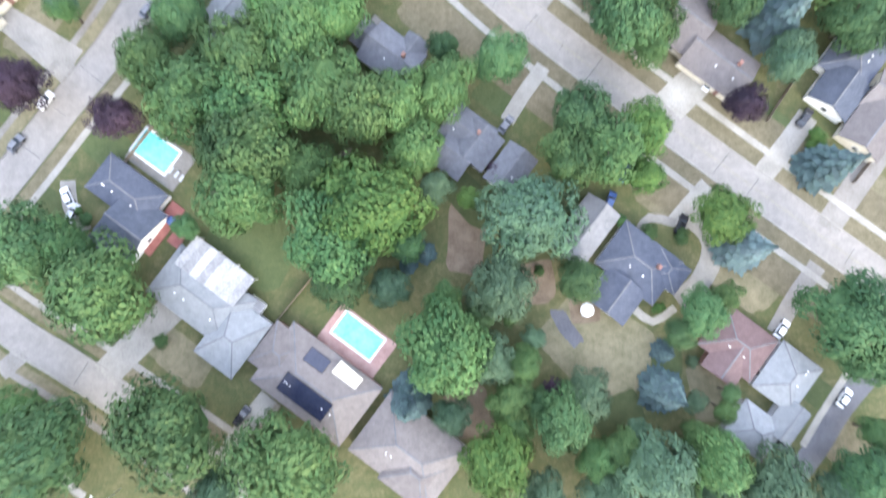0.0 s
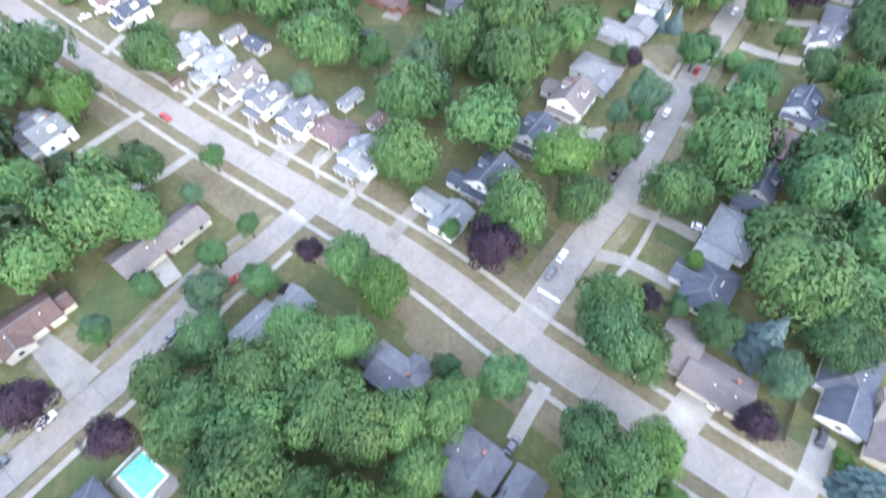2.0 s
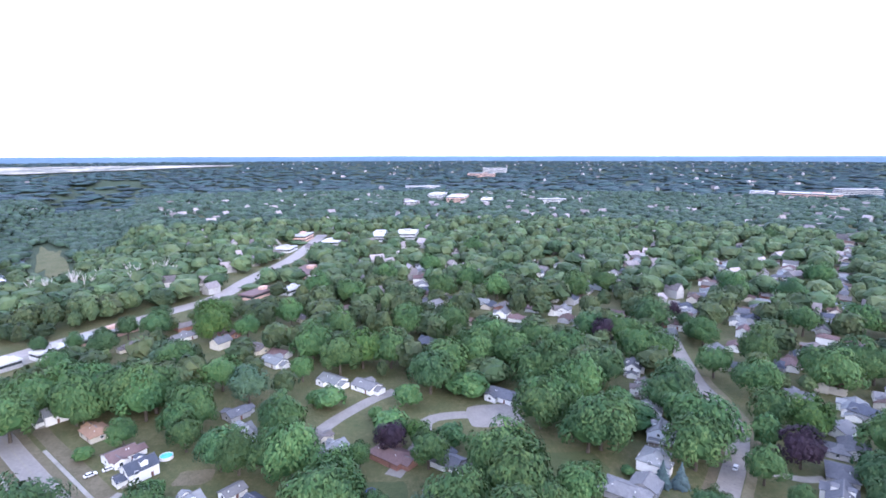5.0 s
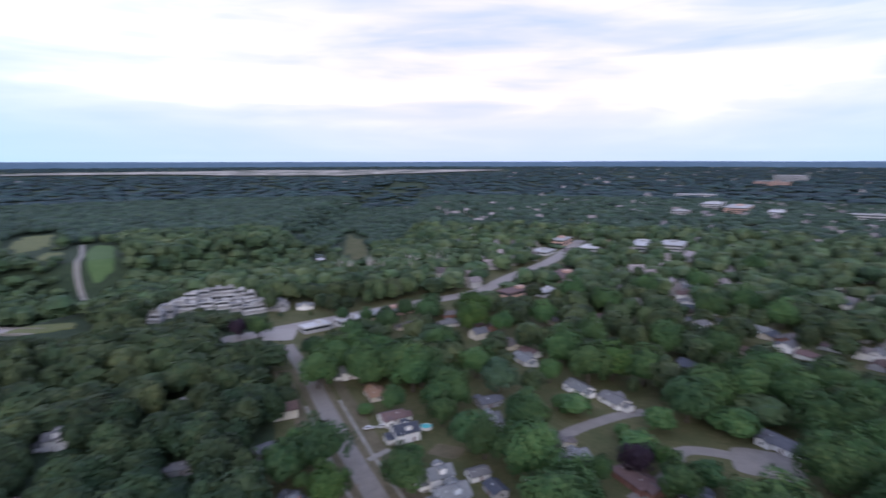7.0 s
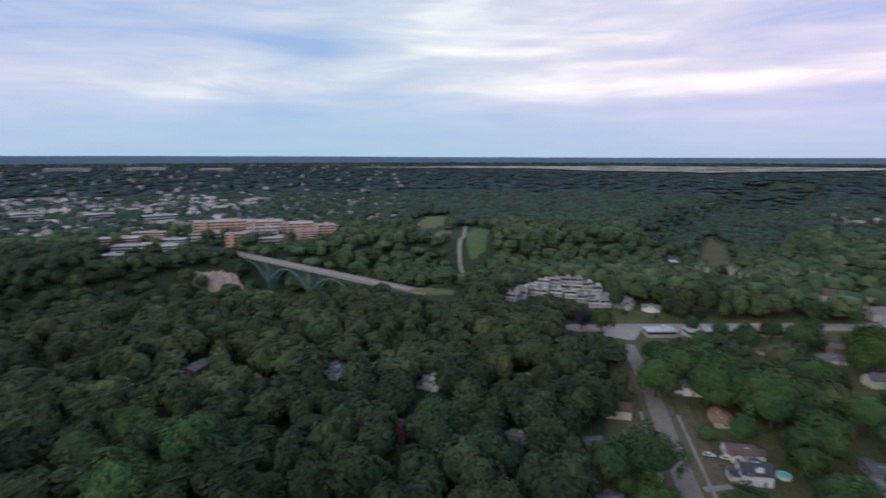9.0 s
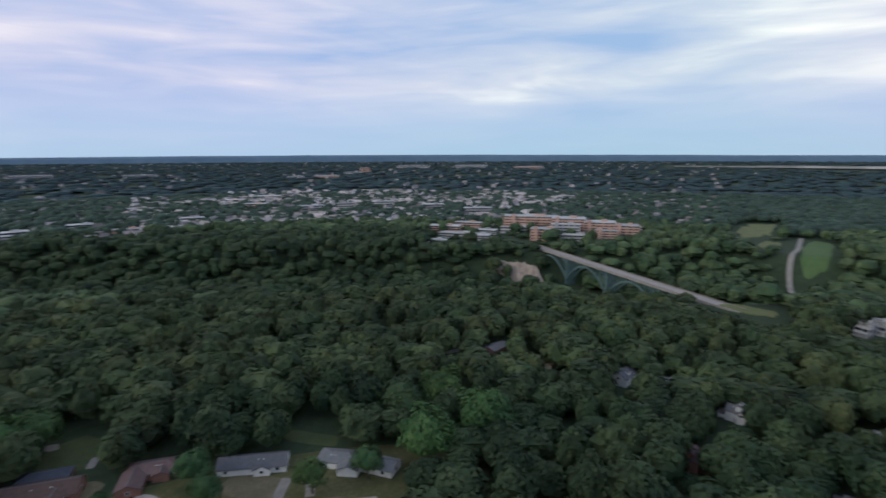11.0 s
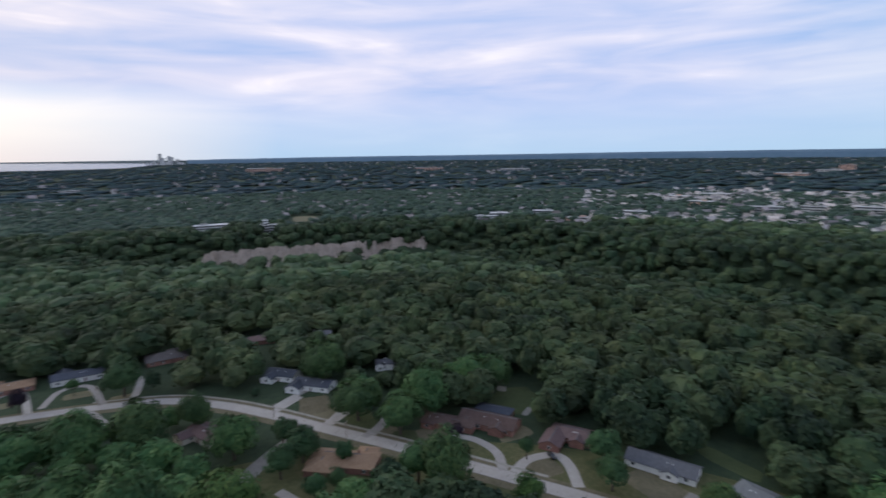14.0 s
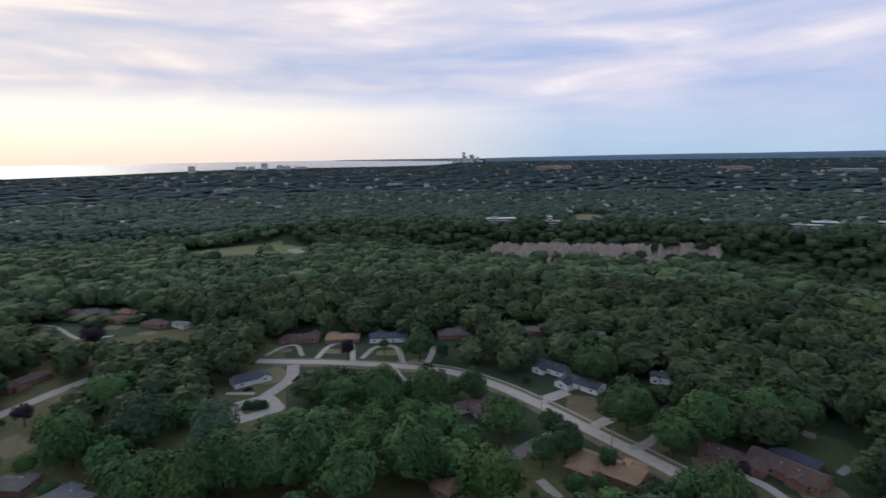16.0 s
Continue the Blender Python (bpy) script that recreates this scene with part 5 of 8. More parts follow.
house(-117.5, -165.5, 124, [(0, 0, 27, 12, 3, 'hip', 0), (-7, -4.5, 12, 11, 3.05, 'hip', 90), (8, 5, 9, 8, 3, 'hip', 90)], 'tan', 'brick', chimney=True)

house(-89.5, -226, 98, [(0, 0, 19, 10, 3.4, 'gable', 0), (-7, -6, 8, 7, 3, 'gable', 90)], 'red', 'cream')
house(20.5, -301.5, 20, [(0, 0, 15, 10, 3.2, 'gable', 0), (-8.8, 1.5, 8, 7, 3, 'gable', 90)], 'navy', 'white')
house(-10.8, -363, 166, [(0, 0, 26, 11, 3, 'hip', 0), (9, 5, 7, 8, 3, 'gable', 90)], 'brown', 'brick')
house(-38.5, -354, 168, [(0, 0, 22, 11, 3, 'hip', 0), (-7, 6, 8, 8, 3, 'hip', 90)], 'tan', 'brick')
house(-68, -344, 166, [(0, 0, 25, 10, 3.4, 'gable', 0), (-7, 5.5, 9, 8, 3.2, 'gable', 90), (9, 4.5, 7, 6, 3.2, 'gable', 90)], 'navy', 'white')
house(-112, -338, 168, [(0, 0, 22, 14, 3, 'hip', 0), (6, 7, 8, 8, 3, 'hip', 90)], 'taupe', 'brick')
house(-167.5, -324.1, -30, [(0, 0, 16, 10, 3, 'hip', 0)], 'red', 'brick')
house(-196.1, -296.1, -45, [(0, 0, 11, 9, 4.6, 'gable', 0)], 'slate', 'white')
house(138, -340, 55, [(0, 0, 24, 10, 3, 'hip', 0), (6, 4, 8, 8, 3, 'gable', 90)], 'brown', 'brick')
house(77.3, -209.2, -40, [(0, 0, 18, 10, 3, 'hip', 0)], 'grey', 'brick')
house(100, -225.8, -22, [(0, 0, 14, 9, 3, 'hip', 0)], 'taupe', 'brick')
house(117.9, -456.3, -37, [(0, 0, 18, 10, 3, 'hip', 0)], 'brown', 'brick')
house(118.6, -476.3, -37, [(0, 0, 17, 10, 3, 'hip', 0)], 'tan', 'brick')
house(90.2, -434, -37, [(0, 0, 18, 10, 3, 'hip', 0)], 'brown', 'brick')
house(143, -485.2, -37, [(0, 0, 15, 9, 3, 'hip', 0)], 'slate', 'white')
house(159.6, -487.9, -37, [(0, 0, 16, 9, 3, 'hip', 0)], 'red', 'brick')
house(69.6, -424.2, -37, [(0, 0, 12, 7, 2.8, 'gable', 0)], 'pale', 'white')
house(-57.1, -173.5, 30, [(0, 0, 13, 9, 3, 'hip', 0)], 'tan', 'brick')
house(-193.3, -229.3, -45, [(0, 0, 10, 7, 4, 'gable', 0)], 'slate', 'white')


# ---- garden trees ----
trees([(-73.8, 62.9, 3.4), (-55.9, 48.8, 7), (-48.2, 40.6, 8.2), (-42.5, 29.4, 5.9), (-38.8, 19.2, 8.8), (-35.7, 47.5, 8.7), (-36.3, 37, 8.2), (-24.1, 51.6, 8.8), (-20.7, 40, 8.7), (-36.4, 27.4, 9.3), (-12, 33.1, 8.7), (-4.9, 35.1, 7.1), (-15.9, 54.2, 7.1), (-28.5, 57.9, 7.1), (-25.4, 22.5, 6.1), (-21.6, 7.2, 9.8), (-1.9, 24.1, 6.5), (5.4, 37, 6.9), (30.1, 18.8, 7.3), (39, 20.7, 8.2), (50.8, 42.4, 5), (-77.1, 11.6, 6.4), (-70, 2.1, 10.3), (-62.2, -10.3, 1.7), (-57.6, -26.9, 11.5), (-33.9, -37.4, 11.5), (-90.5, -21.5, 5.2), (-0.6, -18.1, 10.5), (15.8, -23.5, 4.7), (12.3, -30.2, 4.5)], 'g')
trees([(29.3, -44.5, 4.7), (54.1, -48.5, 7), (60.8, -13.7, 3.4), (89.4, -46.2, 3.6), (14.5, -12.9, 2.2), (58.1, -38.1, 2.6), (-0.2, -8.7, 4.7), (42.1, 5.1, 1.5), (48, 1.9, 1.8), (54.7, -0.1, 2), (22.6, -4.2, 1.3), (-77.8, 20.1, 1.1), (-103.4, 108, 7.7), (-81.2, 98.9, 11.8), (-70.7, 95.8, 7.4), (-92.4, 83.9, 7.2), (-14.8, 76.2, 7.2), (-113.1, 150.6, 3.3), (-79.0, 165.4, 8.4), (-139, 258.2, 11.5), (-112.7, 247.1, 11.5), (-88.4, 238.9, 9.8), (-84.4, 217.2, 7), (-46.9, 222.0, 10.5), (-45.7, 195.7, 8.1), (-22.6, 166.8, 11.2), (-18.6, 161.8, 9.8), (-12.1, 196.6, 4.7), (0.3, 108.7, 10.1), (-5.1, 158.9, 5.9)], 'g')
trees([(20.7, 159.4, 9.9), (38.2, 180, 11.5), (38.4, 143.4, 11.6), (25.0, 119.3, 10.9), (67.3, 220.6, 11.5), (81, 199.4, 11.5), (117.8, 182.1, 11.5), (103.5, 148.8, 6.4), (137.8, 170.3, 6.6), (170.3, 209.6, 8.8), (98.1, 104.7, 10.2), (139.2, 153.7, 4.5), (65.1, 106.8, 5.1), (28.8, 85.7, 9.7), (48.1, 89.2, 6.7), (74.9, 88.2, 8.3), (45.6, 57.6, 7.7), (88.2, 92.3, 3.2), (91.3, 58.9, 12.9), (94.6, 51.1, 7.7), (101.3, 48, 6.4), (51.2, 46.4, 5.7), (11.9, 84.6, 3), (-141.9, 245.6, 11.1), (-125.5, 256.1, 11.5), (-86.6, 276.3, 9.5), (1.1, 297.5, 11.5), (-27.3, 291.5, 11.5), (49.3, 292.3, 11.5), (-44.8, 311.8, 11.5)], 'g')
trees([(62.5, 310.4, 11.5), (89.6, 307.5, 11.5), (84.1, 262.9, 11.5), (87.3, 200.5, 12.6), (146.4, 291.5, 11.5), (-58.4, 198, 8.1), (-37.2, 192.2, 11.3), (-110.8, 254.3, 12.8), (72.3, 469.4, 11.5), (13.6, 355.2, 11.5), (182.6, 237.2, 11.5), (227.8, 239.8, 11.5), (255.6, 246.1, 10.6), (177.2, 264.7, 9.3), (42.3, 181.0, 12.0), (128.5, 195.9, 12.9), (106.9, 152.7, 5.1), (98.1, 127.5, 4.4), (92.7, 100.8, 11), (119.2, 91.4, 11.4), (198.4, 178.5, 10.6), (-162.2, 233, 10), (-164.9, 256, 10.8), (-111.1, 221.8, 5.9), (-91.3, 228.4, 7.6), (-21, 181.2, 8.7), (4.6, 132.6, 10.7), (-54.2, 117.9, 3.7), (72.8, 227.9, 12.3), (94.2, 245.6, 11.5)], 'g')
trees([(75.2, 263.1, 11.5), (54.1, 301.6, 11.5), (68.8, 290.2, 11.5), (101.4, 286.7, 11.5), (146.6, 313.1, 11.5), (157.1, 288.1, 10.1), (198.8, 311.4, 9.4), (225.5, 247, 11.5), (253.2, 252.3, 11.5), (315.2, 319, 11.5), (277.6, 323.3, 11.4), (208.9, 275.1, 11.5), (30.9, 276.2, 11.5), (42.8, 348.6, 11.5), (91.8, 439.1, 11.5), (157.6, 431.9, 11.5), (188.9, 449.2, 11.5), (311.6, 509.5, 11.5), (289, 417.6, 11.5), (396, 449, 11.5), (513.2, 671.8, 11.5), (-143.4, 263.9, 11.5), (-171.2, 256.2, 9.5), (-115.5, 254.1, 11.5), (-115.3, 293.3, 10.6), (-83.8, 234.4, 7.3), (-69.6, 386.5, 9), (-46.8, 284.4, 6.2), (-92.5, 355.5, 9), (-32.3, 344.1, 11.5)], 'g')
trees([(-176.1, 293.7, 9.2), (-29.6, 433.2, 11.5), (-58.9, 455.5, 11.5), (-2.1, 492.5, 11.5), (43, 539, 11.5), (103.3, 631, 11.5), (44.7, 444.2, 11.5), (49.9, 157.5, 8.8), (42.7, 166.6, 11.5), (64.3, 163.6, 8.3), (14.8, 194.4, 7.9), (-133.2, -125, 11.2), (-129, -134.8, 7.7), (-143.9, -190, 10.9), (-148.5, -166.4, 9.4), (-170.7, -171.8, 11.5), (-158.2, -237.7, 11.5), (-201.1, -3.6, 11.5), (-217.4, 22.6, 11.5), (-247.1, 3.8, 11.5), (-182, -44.4, 5.9), (-169.8, -114, 3.2), (-24.6, -246.8, 11.5), (-45, -239.7, 11.5), (-65.4, -233.1, 11.2), (-28.7, -203.1, 11.5), (-43.6, -182.6, 11.5), (-10.4, -195.8, 11.5), (5.9, -191.2, 11.5), (21.6, -196.5, 11.5)], 'g')
trees([(83.9, -236.5, 11.5), (79.4, -282.6, 11.5), (-88.6, -238.4, 7.8), (-89.3, -201.3, 8.8), (-161.2, -244.6, 11.1), (33.1, -191, 11.5), (50.7, -195.2, 11.5), (-60.4, -320.6, 3.5), (-20.5, -174.9, 11.5), (-209.5, -163, 9.5), (-197.5, -169.7, 11), (-178.1, -177.8, 9.9), (-136.2, 241.2, 5.4), (-246.4, 287.5, 7.8), (-155.1, 266.6, 11.5)], 'g')
trees([(-12.7, 13.1, 11.4), (8.3, 13.2, 2.6), (46.9, 23.7, 6.5), (46.2, 13.8, 4.5), (61.4, 3.4, 6.2), (88.2, 19, 2), (86.8, 17.3, 1.4), (7.8, -41.8, 8.3), (48, -15.2, 1.5), (-6.9, 68.0, 7.3), (-100.1, 145.0, 6.5), (11.4, 209.4, 5.2), (181.2, 202.2, 8.7), (147.0, 124.3, 7.1), (47.2, 104.0, 8.4), (72.8, 68.6, 2.6), (-14.9, 299.2, 11.5), (-115.8, 356.9, 11.5), (179.2, 197.7, 7.7), (-101.2, 149.5, 7), (-120.9, 380.4, 11.1), (-142.8, -94.2, 5.7), (-66.4, -157.8, 11.5)], 'y')
trees([(-48.7, 58.4, 6.5), (-20.5, -0.5, 6.4), (6.4, 46.1, 3.9), (18.2, 42.3, 5.5), (-5.8, 5, 4.2), (34, 27.3, 7.3), (29.6, -6.6, 5.3), (45.2, 49.1, 8.8), (70.6, 49.6, 5.4), (95.5, 42, 7.2), (-84.1, 12.3, 9.7), (-52.6, 13.7, 3), (-85.8, -29.3, 11.5), (22.7, -35, 7.2), (55, -16.6, 5.3), (50.2, -20.6, 3.6), (84.6, -20.7, 10.2), (88.5, -30.3, 5.9), (84.7, -54.3, 7), (59.8, -34.7, 2.2), (18.8, -32.3, 3.6), (7.9, -12, 3.6), (39.7, 5.4, 1.3), (-76.2, 18.2, 1.5), (-65.2, 75.4, 3.9), (-41.7, 91.9, 3.3), (-49.8, 83.0, 4.1), (-36.8, 73.3, 5.1), (-115.6, 167.5, 10.1), (-124.1, 153.7, 8.3)], 'd')
trees([(-65.8, 201.3, 8.6), (127.6, 230.4, 7.7), (97.3, 124.7, 4.6), (117.5, 132.6, 6.3), (140.3, 136.0, 6.7), (176.6, 164.9, 6.5), (164.5, 147.3, 6.2), (140.8, 111.9, 8.4), (122.5, 97.8, 6.6), (112.3, 85.6, 10.7), (63.7, 56.1, 2.9), (76.9, 122.3, 3.2), (20.8, 261.8, 11.5), (180.8, 343.7, 11.5), (-154.4, 366.2, 8.9), (-171.2, 330.2, 8.8), (110.3, 486.8, 11.5), (133.9, 229.2, 11), (173.4, 156.2, 9), (78, 152.2, 4.1), (-73.2, 114.9, 6.3), (111.3, 259.2, 11.5), (141.7, 243.7, 9.3), (204.9, 343.2, 5.5), (130.7, 330.1, 9.7), (322.7, 394.9, 11.5), (-189.1, 268.5, 6.8), (-186.6, -89.6, 6.5), (-173.5, -79.1, 5.6), (-109.7, -193.4, 5.1)], 'd')
trees([(-110.9, -183.2, 4.3), (-117.6, -164.6, 3.9), (-190.8, -25, 5.5), (-109.4, -198.1, 4.7), (-95.3, -175.2, 5.7), (-107.2, -178.9, 6.8), (-78.1, -301.2, 8.8), (-104.7, -152.2, 3.6), (-96.3, -153.5, 4.4), (-211.7, 338.8, 5.5), (-194.3, 343.6, 5.3), (-181.3, 350.7, 5.9), (-172.7, 365.4, 7.4), (-160.9, 388.2, 7.5)], 'd')
trees([(-10.4, -4, 4.5), (1.4, 16.3, 3.6), (20.2, 7.3, 9.5), (13, -6.5, 7), (80.4, 35, 4.8), (-50.4, -41.5, 5.8), (9.1, -21.5, 5.3), (28.2, -30.7, 5.6), (39.8, -47.2, 8.1), (65.3, -53.3, 7), (18.7, -18.1, 2.6), (51.8, -35.6, 2.4), (-0.4, -32.4, 4.1), (-69, 13.4, 1.3), (38.3, -40.6, 2.9), (54.1, -27.9, 1.5), (-74.5, 65, 3.3), (-58.1, 104.4, 3.4), (-49.3, 71.7, 5.3), (-29.1, 146.6, 4.7), (-2.0, 142.3, 4.7), (12.5, 136.2, 6.3), (81, 37.7, 4.5), (68.5, 122.5, 4.3), (-120.1, 297.5, 11.2), (-69.4, 261.1, 8.6), (79.5, 129.5, 6.2), (11.6, 152.5, 7.9), (58.9, -242.8, 11.5), (30, -231.5, 10.7)], 'b')
trees([(-84.7, 47.3, 5.9), (-64.9, 38.3, 4.5), (69.8, 27.1, 4.3), (22.2, -29.3, 2.6), (15, 19.5, 1.8), (-25.1, 81.8, 3.5), (-32.3, 73.1, 2), (0.7, 206.3, 6.2), (159.3, 178.7, 8.0), (21.3, 76.5, 7.6), (57.2, 58.7, 3.3), (81.9, 150.2, 3.6), (135.7, 317.5, 9.2), (-128, 327, 4.6), (209, 366.6, 5.7), (-159.2, -142.6, 3.2), (117.1, -282.8, 4.7), (-37.4, -318.8, 4.8), (119.6, -396.1, 6.7), (-260.6, 283.2, 6.4), (-195.9, 272.2, 4.8)], 'p')
trees([(-6.4, 0.3, 2.1), (-2.4, 2.6, 2.5), (67.5, -4.1, 5.5), (80.7, 45.4, 6.1), (88, 12, 5.6), (-9.7, -29.6, 5), (-8.4, -25.9, 3.4), (48, -25, 2.6), (46.4, -33.4, 5.1), (106.5, 172.8, 3.5), (100.2, 174.7, 3.6)], 's')


trees([(42.9, -51.5, 5.8), (53.4, -54.5, 5.4), (62, -56, 5), (16.7, -51.5, 6), (30.2, -52.5, 5.4), (79.5, -57, 5)], 'b')
trees([(33.6, -43.2, 4.6), (51, -43, 3.6), (12.5, -36, 3.8)], 'g')


# ---- gardens: pools, decks, panels, cars, poles ----
def pool(x, y, rot, l, w, deck_l, deck_w, dx, dy, deck_mat, words):
    ob = new("swimming_pool")
    ob.matrix_basis = pose(x, y, 0.02, 0, 0, rot)
    part("deck", box_mesh("deck", deck_l, deck_w, 0.10, deck_mat, 0.02, dx, dy), ob, "paved pool surround")
    t = 0.45
    for sx, sy, px, py in ((l + 2 * t, t, 0, w / 2 + t / 2), (l + 2 * t, t, 0, -w / 2 - t / 2), (t, w, l / 2 + t / 2, 0), (t, w, -l / 2 - t / 2, 0)):
        part("coping", box_mesh("coping", sx, sy, 0.2, TRIM, 0.03, px, py), ob, "white pool coping")
    part("water", box_mesh("water", l, w, 0.14, POOL_WATER), ob, "clear turquoise water")
    return tagged(ob, words, "swimming pool", "garden pools")


pool(-60.2, 32.0, -42, 9.2, 5.9, 13.4, 9.2, 1.8, -0.6, PAVING, "turquoise swimming pool with a pale concrete surround")
pool(-19.3, -14.2, -43, 10.5, 5.6, 15.5, 11, 0.5, -1.8, PATIO, "turquoise swimming pool with a pink paved surround")
for x, y, rot, l, w in ((-60.6, 14.5, 47, 13, 3.6), (-56.5, 12.8, 47, 6, 3)):
    tagged(new("wooden_deck", box_mesh("wooden_deck", l, w, 0.35, DECK, 0.03)), "red-stained wooden deck beside a house", "deck").matrix_basis = pose(x, y, 0.0, 0, 0, rot)
for k, (x, y) in enumerate(((-56.9, 27.4), (-55.8, 26.3), (-54.8, 25.3))):
    lounger = new("sun_lounger")
    lounger.matrix_basis = pose(x, y, 0.12, 0, 0, 47)
    part("mattress", box_mesh("mattress", 1.3, 0.6, 0.12, CAR_PAINT["silver"], 0.03, -0.3, 0, 0.28), lounger)
    part("backrest", box_mesh("backrest", 0.6, 0.6, 0.12, CAR_PAINT["silver"], 0.03), lounger, m=pose(0.5, 0, 0.3, 0, -35, 0))
    for sx in (-0.8, 0.2):
        for sy in (-0.25, 0.25):
            part("leg", box_mesh("leg", 0.05, 0.05, 0.29, STEEL, 0, sx, sy), lounger)
    tagged(lounger, "pale blue-grey sun lounger beside a pool", "lounger", "loungers by the pool")


def parasol(x, y, r, mat, words):
    ob = new("parasol")
    ob.location = (x, y, 0)
    verts = [(0, 0, 2.9)] + [(r * math.cos(k * math.pi / 4), r * math.sin(k * math.pi / 4), 2.2) for k in range(8)] + [(r * math.cos(k * math.pi / 4), r * math.sin(k * math.pi / 4), 2.05) for k in range(8)]
    faces = [(0, 1 + k, 1 + (k + 1) % 8) for k in range(8)] + [(1 + k, 9 + k, 9 + (k + 1) % 8, 1 + (k + 1) % 8) for k in range(8)]
    part("canopy", mesh("canopy", verts, faces, mat), ob)
    part("pole", box_mesh("pole", 0.06, 0.06, 2.9, STEEL), ob)
    part("base", box_mesh("base", 0.5, 0.5, 0.1, STEEL, 0.03), ob)
    return tagged(ob, words, "parasol")


patch("terrace", 32, -14, 7, 6, 0, 0.05, SOIL, "round brown paved garden terrace", 0.05, 28, "terrace")
parasol(32, -13.9, 1.6, TRIM, "white octagonal parasol over a round terrace")
parasol(-57.3, 15.8, 1.1, CAR_PAINT["blue"], "blue parasol on a red deck")
parasol(41.3, -14.4, 0.9, TRIM, "white parasol beside a house")
patch("stone_bed", 27.5, -17.5, 3.5, 9, 25, 0.06, ASPHALT, "grey slate-chip bed beside the lawn", 0.25, 28, "garden bed")


def roof_panels(hx, hy, rot, dx, dy, W, nx, ny, words):
    """Solar panels in a frame on the slope of a low hip roof, at (dx, dy) from the house's centre."""
    ob = new("solar_array")
    tilt = 19.8 if dy < 0 else -19.8
    ob.matrix_basis = pose(hx, hy, 0, 0, 0, rot) @ pose(dx, dy, 3.0 + (W / 2 - abs(dy)) * 0.36 + 0.08, tilt)
    part("frame", box_mesh("frame", nx * 1.7 + 0.2, ny * 1.05 + 0.2, 0.10, TYRE), ob, "black frame")
    pm = box_mesh("panel", 1.67, 1.03, 0.05, SOLAR, 0.008)
    for i_ in range(nx):
        for j_ in range(ny):
            part("panel", pm, ob, m=pose((i_ - nx / 2 + 0.5) * 1.7, (j_ - ny / 2 + 0.5) * 1.05, 0.10))
    return tagged(ob, words, "solar array", "roof solar arrays")


roof_panels(-29.1, -23.3, -43, -0.3, -3.05, 15, 7, 5, "dark blue solar array on a taupe shingle roof")
roof_panels(-29.1, -23.3, -43, -2.85, 4.6, 15, 3, 3, "dark blue solar array on a taupe shingle roof")
# a patio cover, raised on added walls to suit the view from above
awn = new("sunroom")
awn.matrix_basis = pose(-22.2, -22.3, 0, 0, 0, -47)
part("wall", box_mesh("wall", 5.8, 3.6, 3.95, WALL["cream"]), awn)
part("roof", box_mesh("roof", 6.3, 4.1, 0.16, WALL["cream"], 0.03, 0, 0, 3.95), awn, "flat cream roof")
for q in (-1.6, 0, 1.6):
    part("seam", box_mesh("seam", 0.06, 4.0, 0.05, TRIM, 0, q, 0, 4.11), awn, "raised roof seam")
tagged(awn, "cream flat patio cover on a walled block in a taupe roof", "sunroom")
sheet = new("metal_roof_porch")
sheet.matrix_basis = pose(-48.1, 3.6, 0, 0, 0, -43)
for k in range(8):
    part("roof_sheet", box_mesh("roof_sheet", 1.98, 7.6, 0.08, METAL_ROOF, 0.02), sheet, m=pose(-7 + 2.0 * k, 0, 3.95 + 0.01 * (k % 2), -6, 0, 0))
for sx in (-7.6, -2.5, 2.5, 7.6):
    part("post", box_mesh("post", 0.16, 0.16, 4.2, TRIM, 0, sx, 3.4), sheet)
    part("post", box_mesh("post", 0.16, 0.16, 4.2, TRIM, 0, sx, -3.2), sheet)
tagged(sheet, "pale sheet-metal porch roof in weathered strips", "porch")

for rows, paint in (
    ([(-83.2, 45.8, 47), (-80.3, 23.7, 110), (66.2, 34.2, 47), (75.5, -23.1, 47), (87.6, -39.9, 47), (41.1, 76.7, 49), (78.9, 118.3, 49), (88.1, 128.3, 49), (134.2, 181.6, 47), (81.3, 81.8, -35), (-114.8, 203.2, 40), (-109.7, 206.8, 40), (64.9, 250.4, 20)], "white"),
    ([(-46.6, -28.9, 47), (55.7, 2.7, 60), (86.7, 23.9, 47), (63.2, 103.2, 49), (-177.7, -107.3, 60), (23.5, -298.4, 40), (18.9, -290.5, 10), (72.4, -49.2, -35)], "black"),
    ([(-90.6, 36.9, 47), (18.9, 29.5, 47), (37.1, 71.9, 49), (-58.6, 64.0, 47)], "grey"),
    ([(-46.0, 78.2, 43), (106.1, 148.1, 49), (-74.5, 143.4, -41)], "red"),
    ([(40.3, 9.7, 60), (44.5, 15.5, 50)], "blue"),
    ([(-79.5, 20.0, 60)], "silver"),
):
    for x, y, rot in rows:
        car(x, y, rot, paint, 1.1 if paint == "black" else 1.0)


def utility_pole(x, y, rot, h=10.5):
    ob = new("utility_pole")
    ob.matrix_basis = pose(x, y, 0, 0, 0, rot)
    part("pole", trunk_pole(h), ob)
    for z in (h - 0.7, h - 1.7):
        arm = part("crossarm", box_mesh("crossarm", 2.4, 0.12, 0.14, POLE_WOOD), ob, m=pose(0, 0.14, z))
        for sx in (-1.05, -0.4, 0.4, 1.05):
            part("insulator", box_mesh("insulator", 0.09, 0.09, 0.2, TRIM, 0.02), arm, m=pose(sx, 0, 0.14))
    return tagged(ob, "weathered wooden utility pole with crossarms", "utility pole", "utility poles")


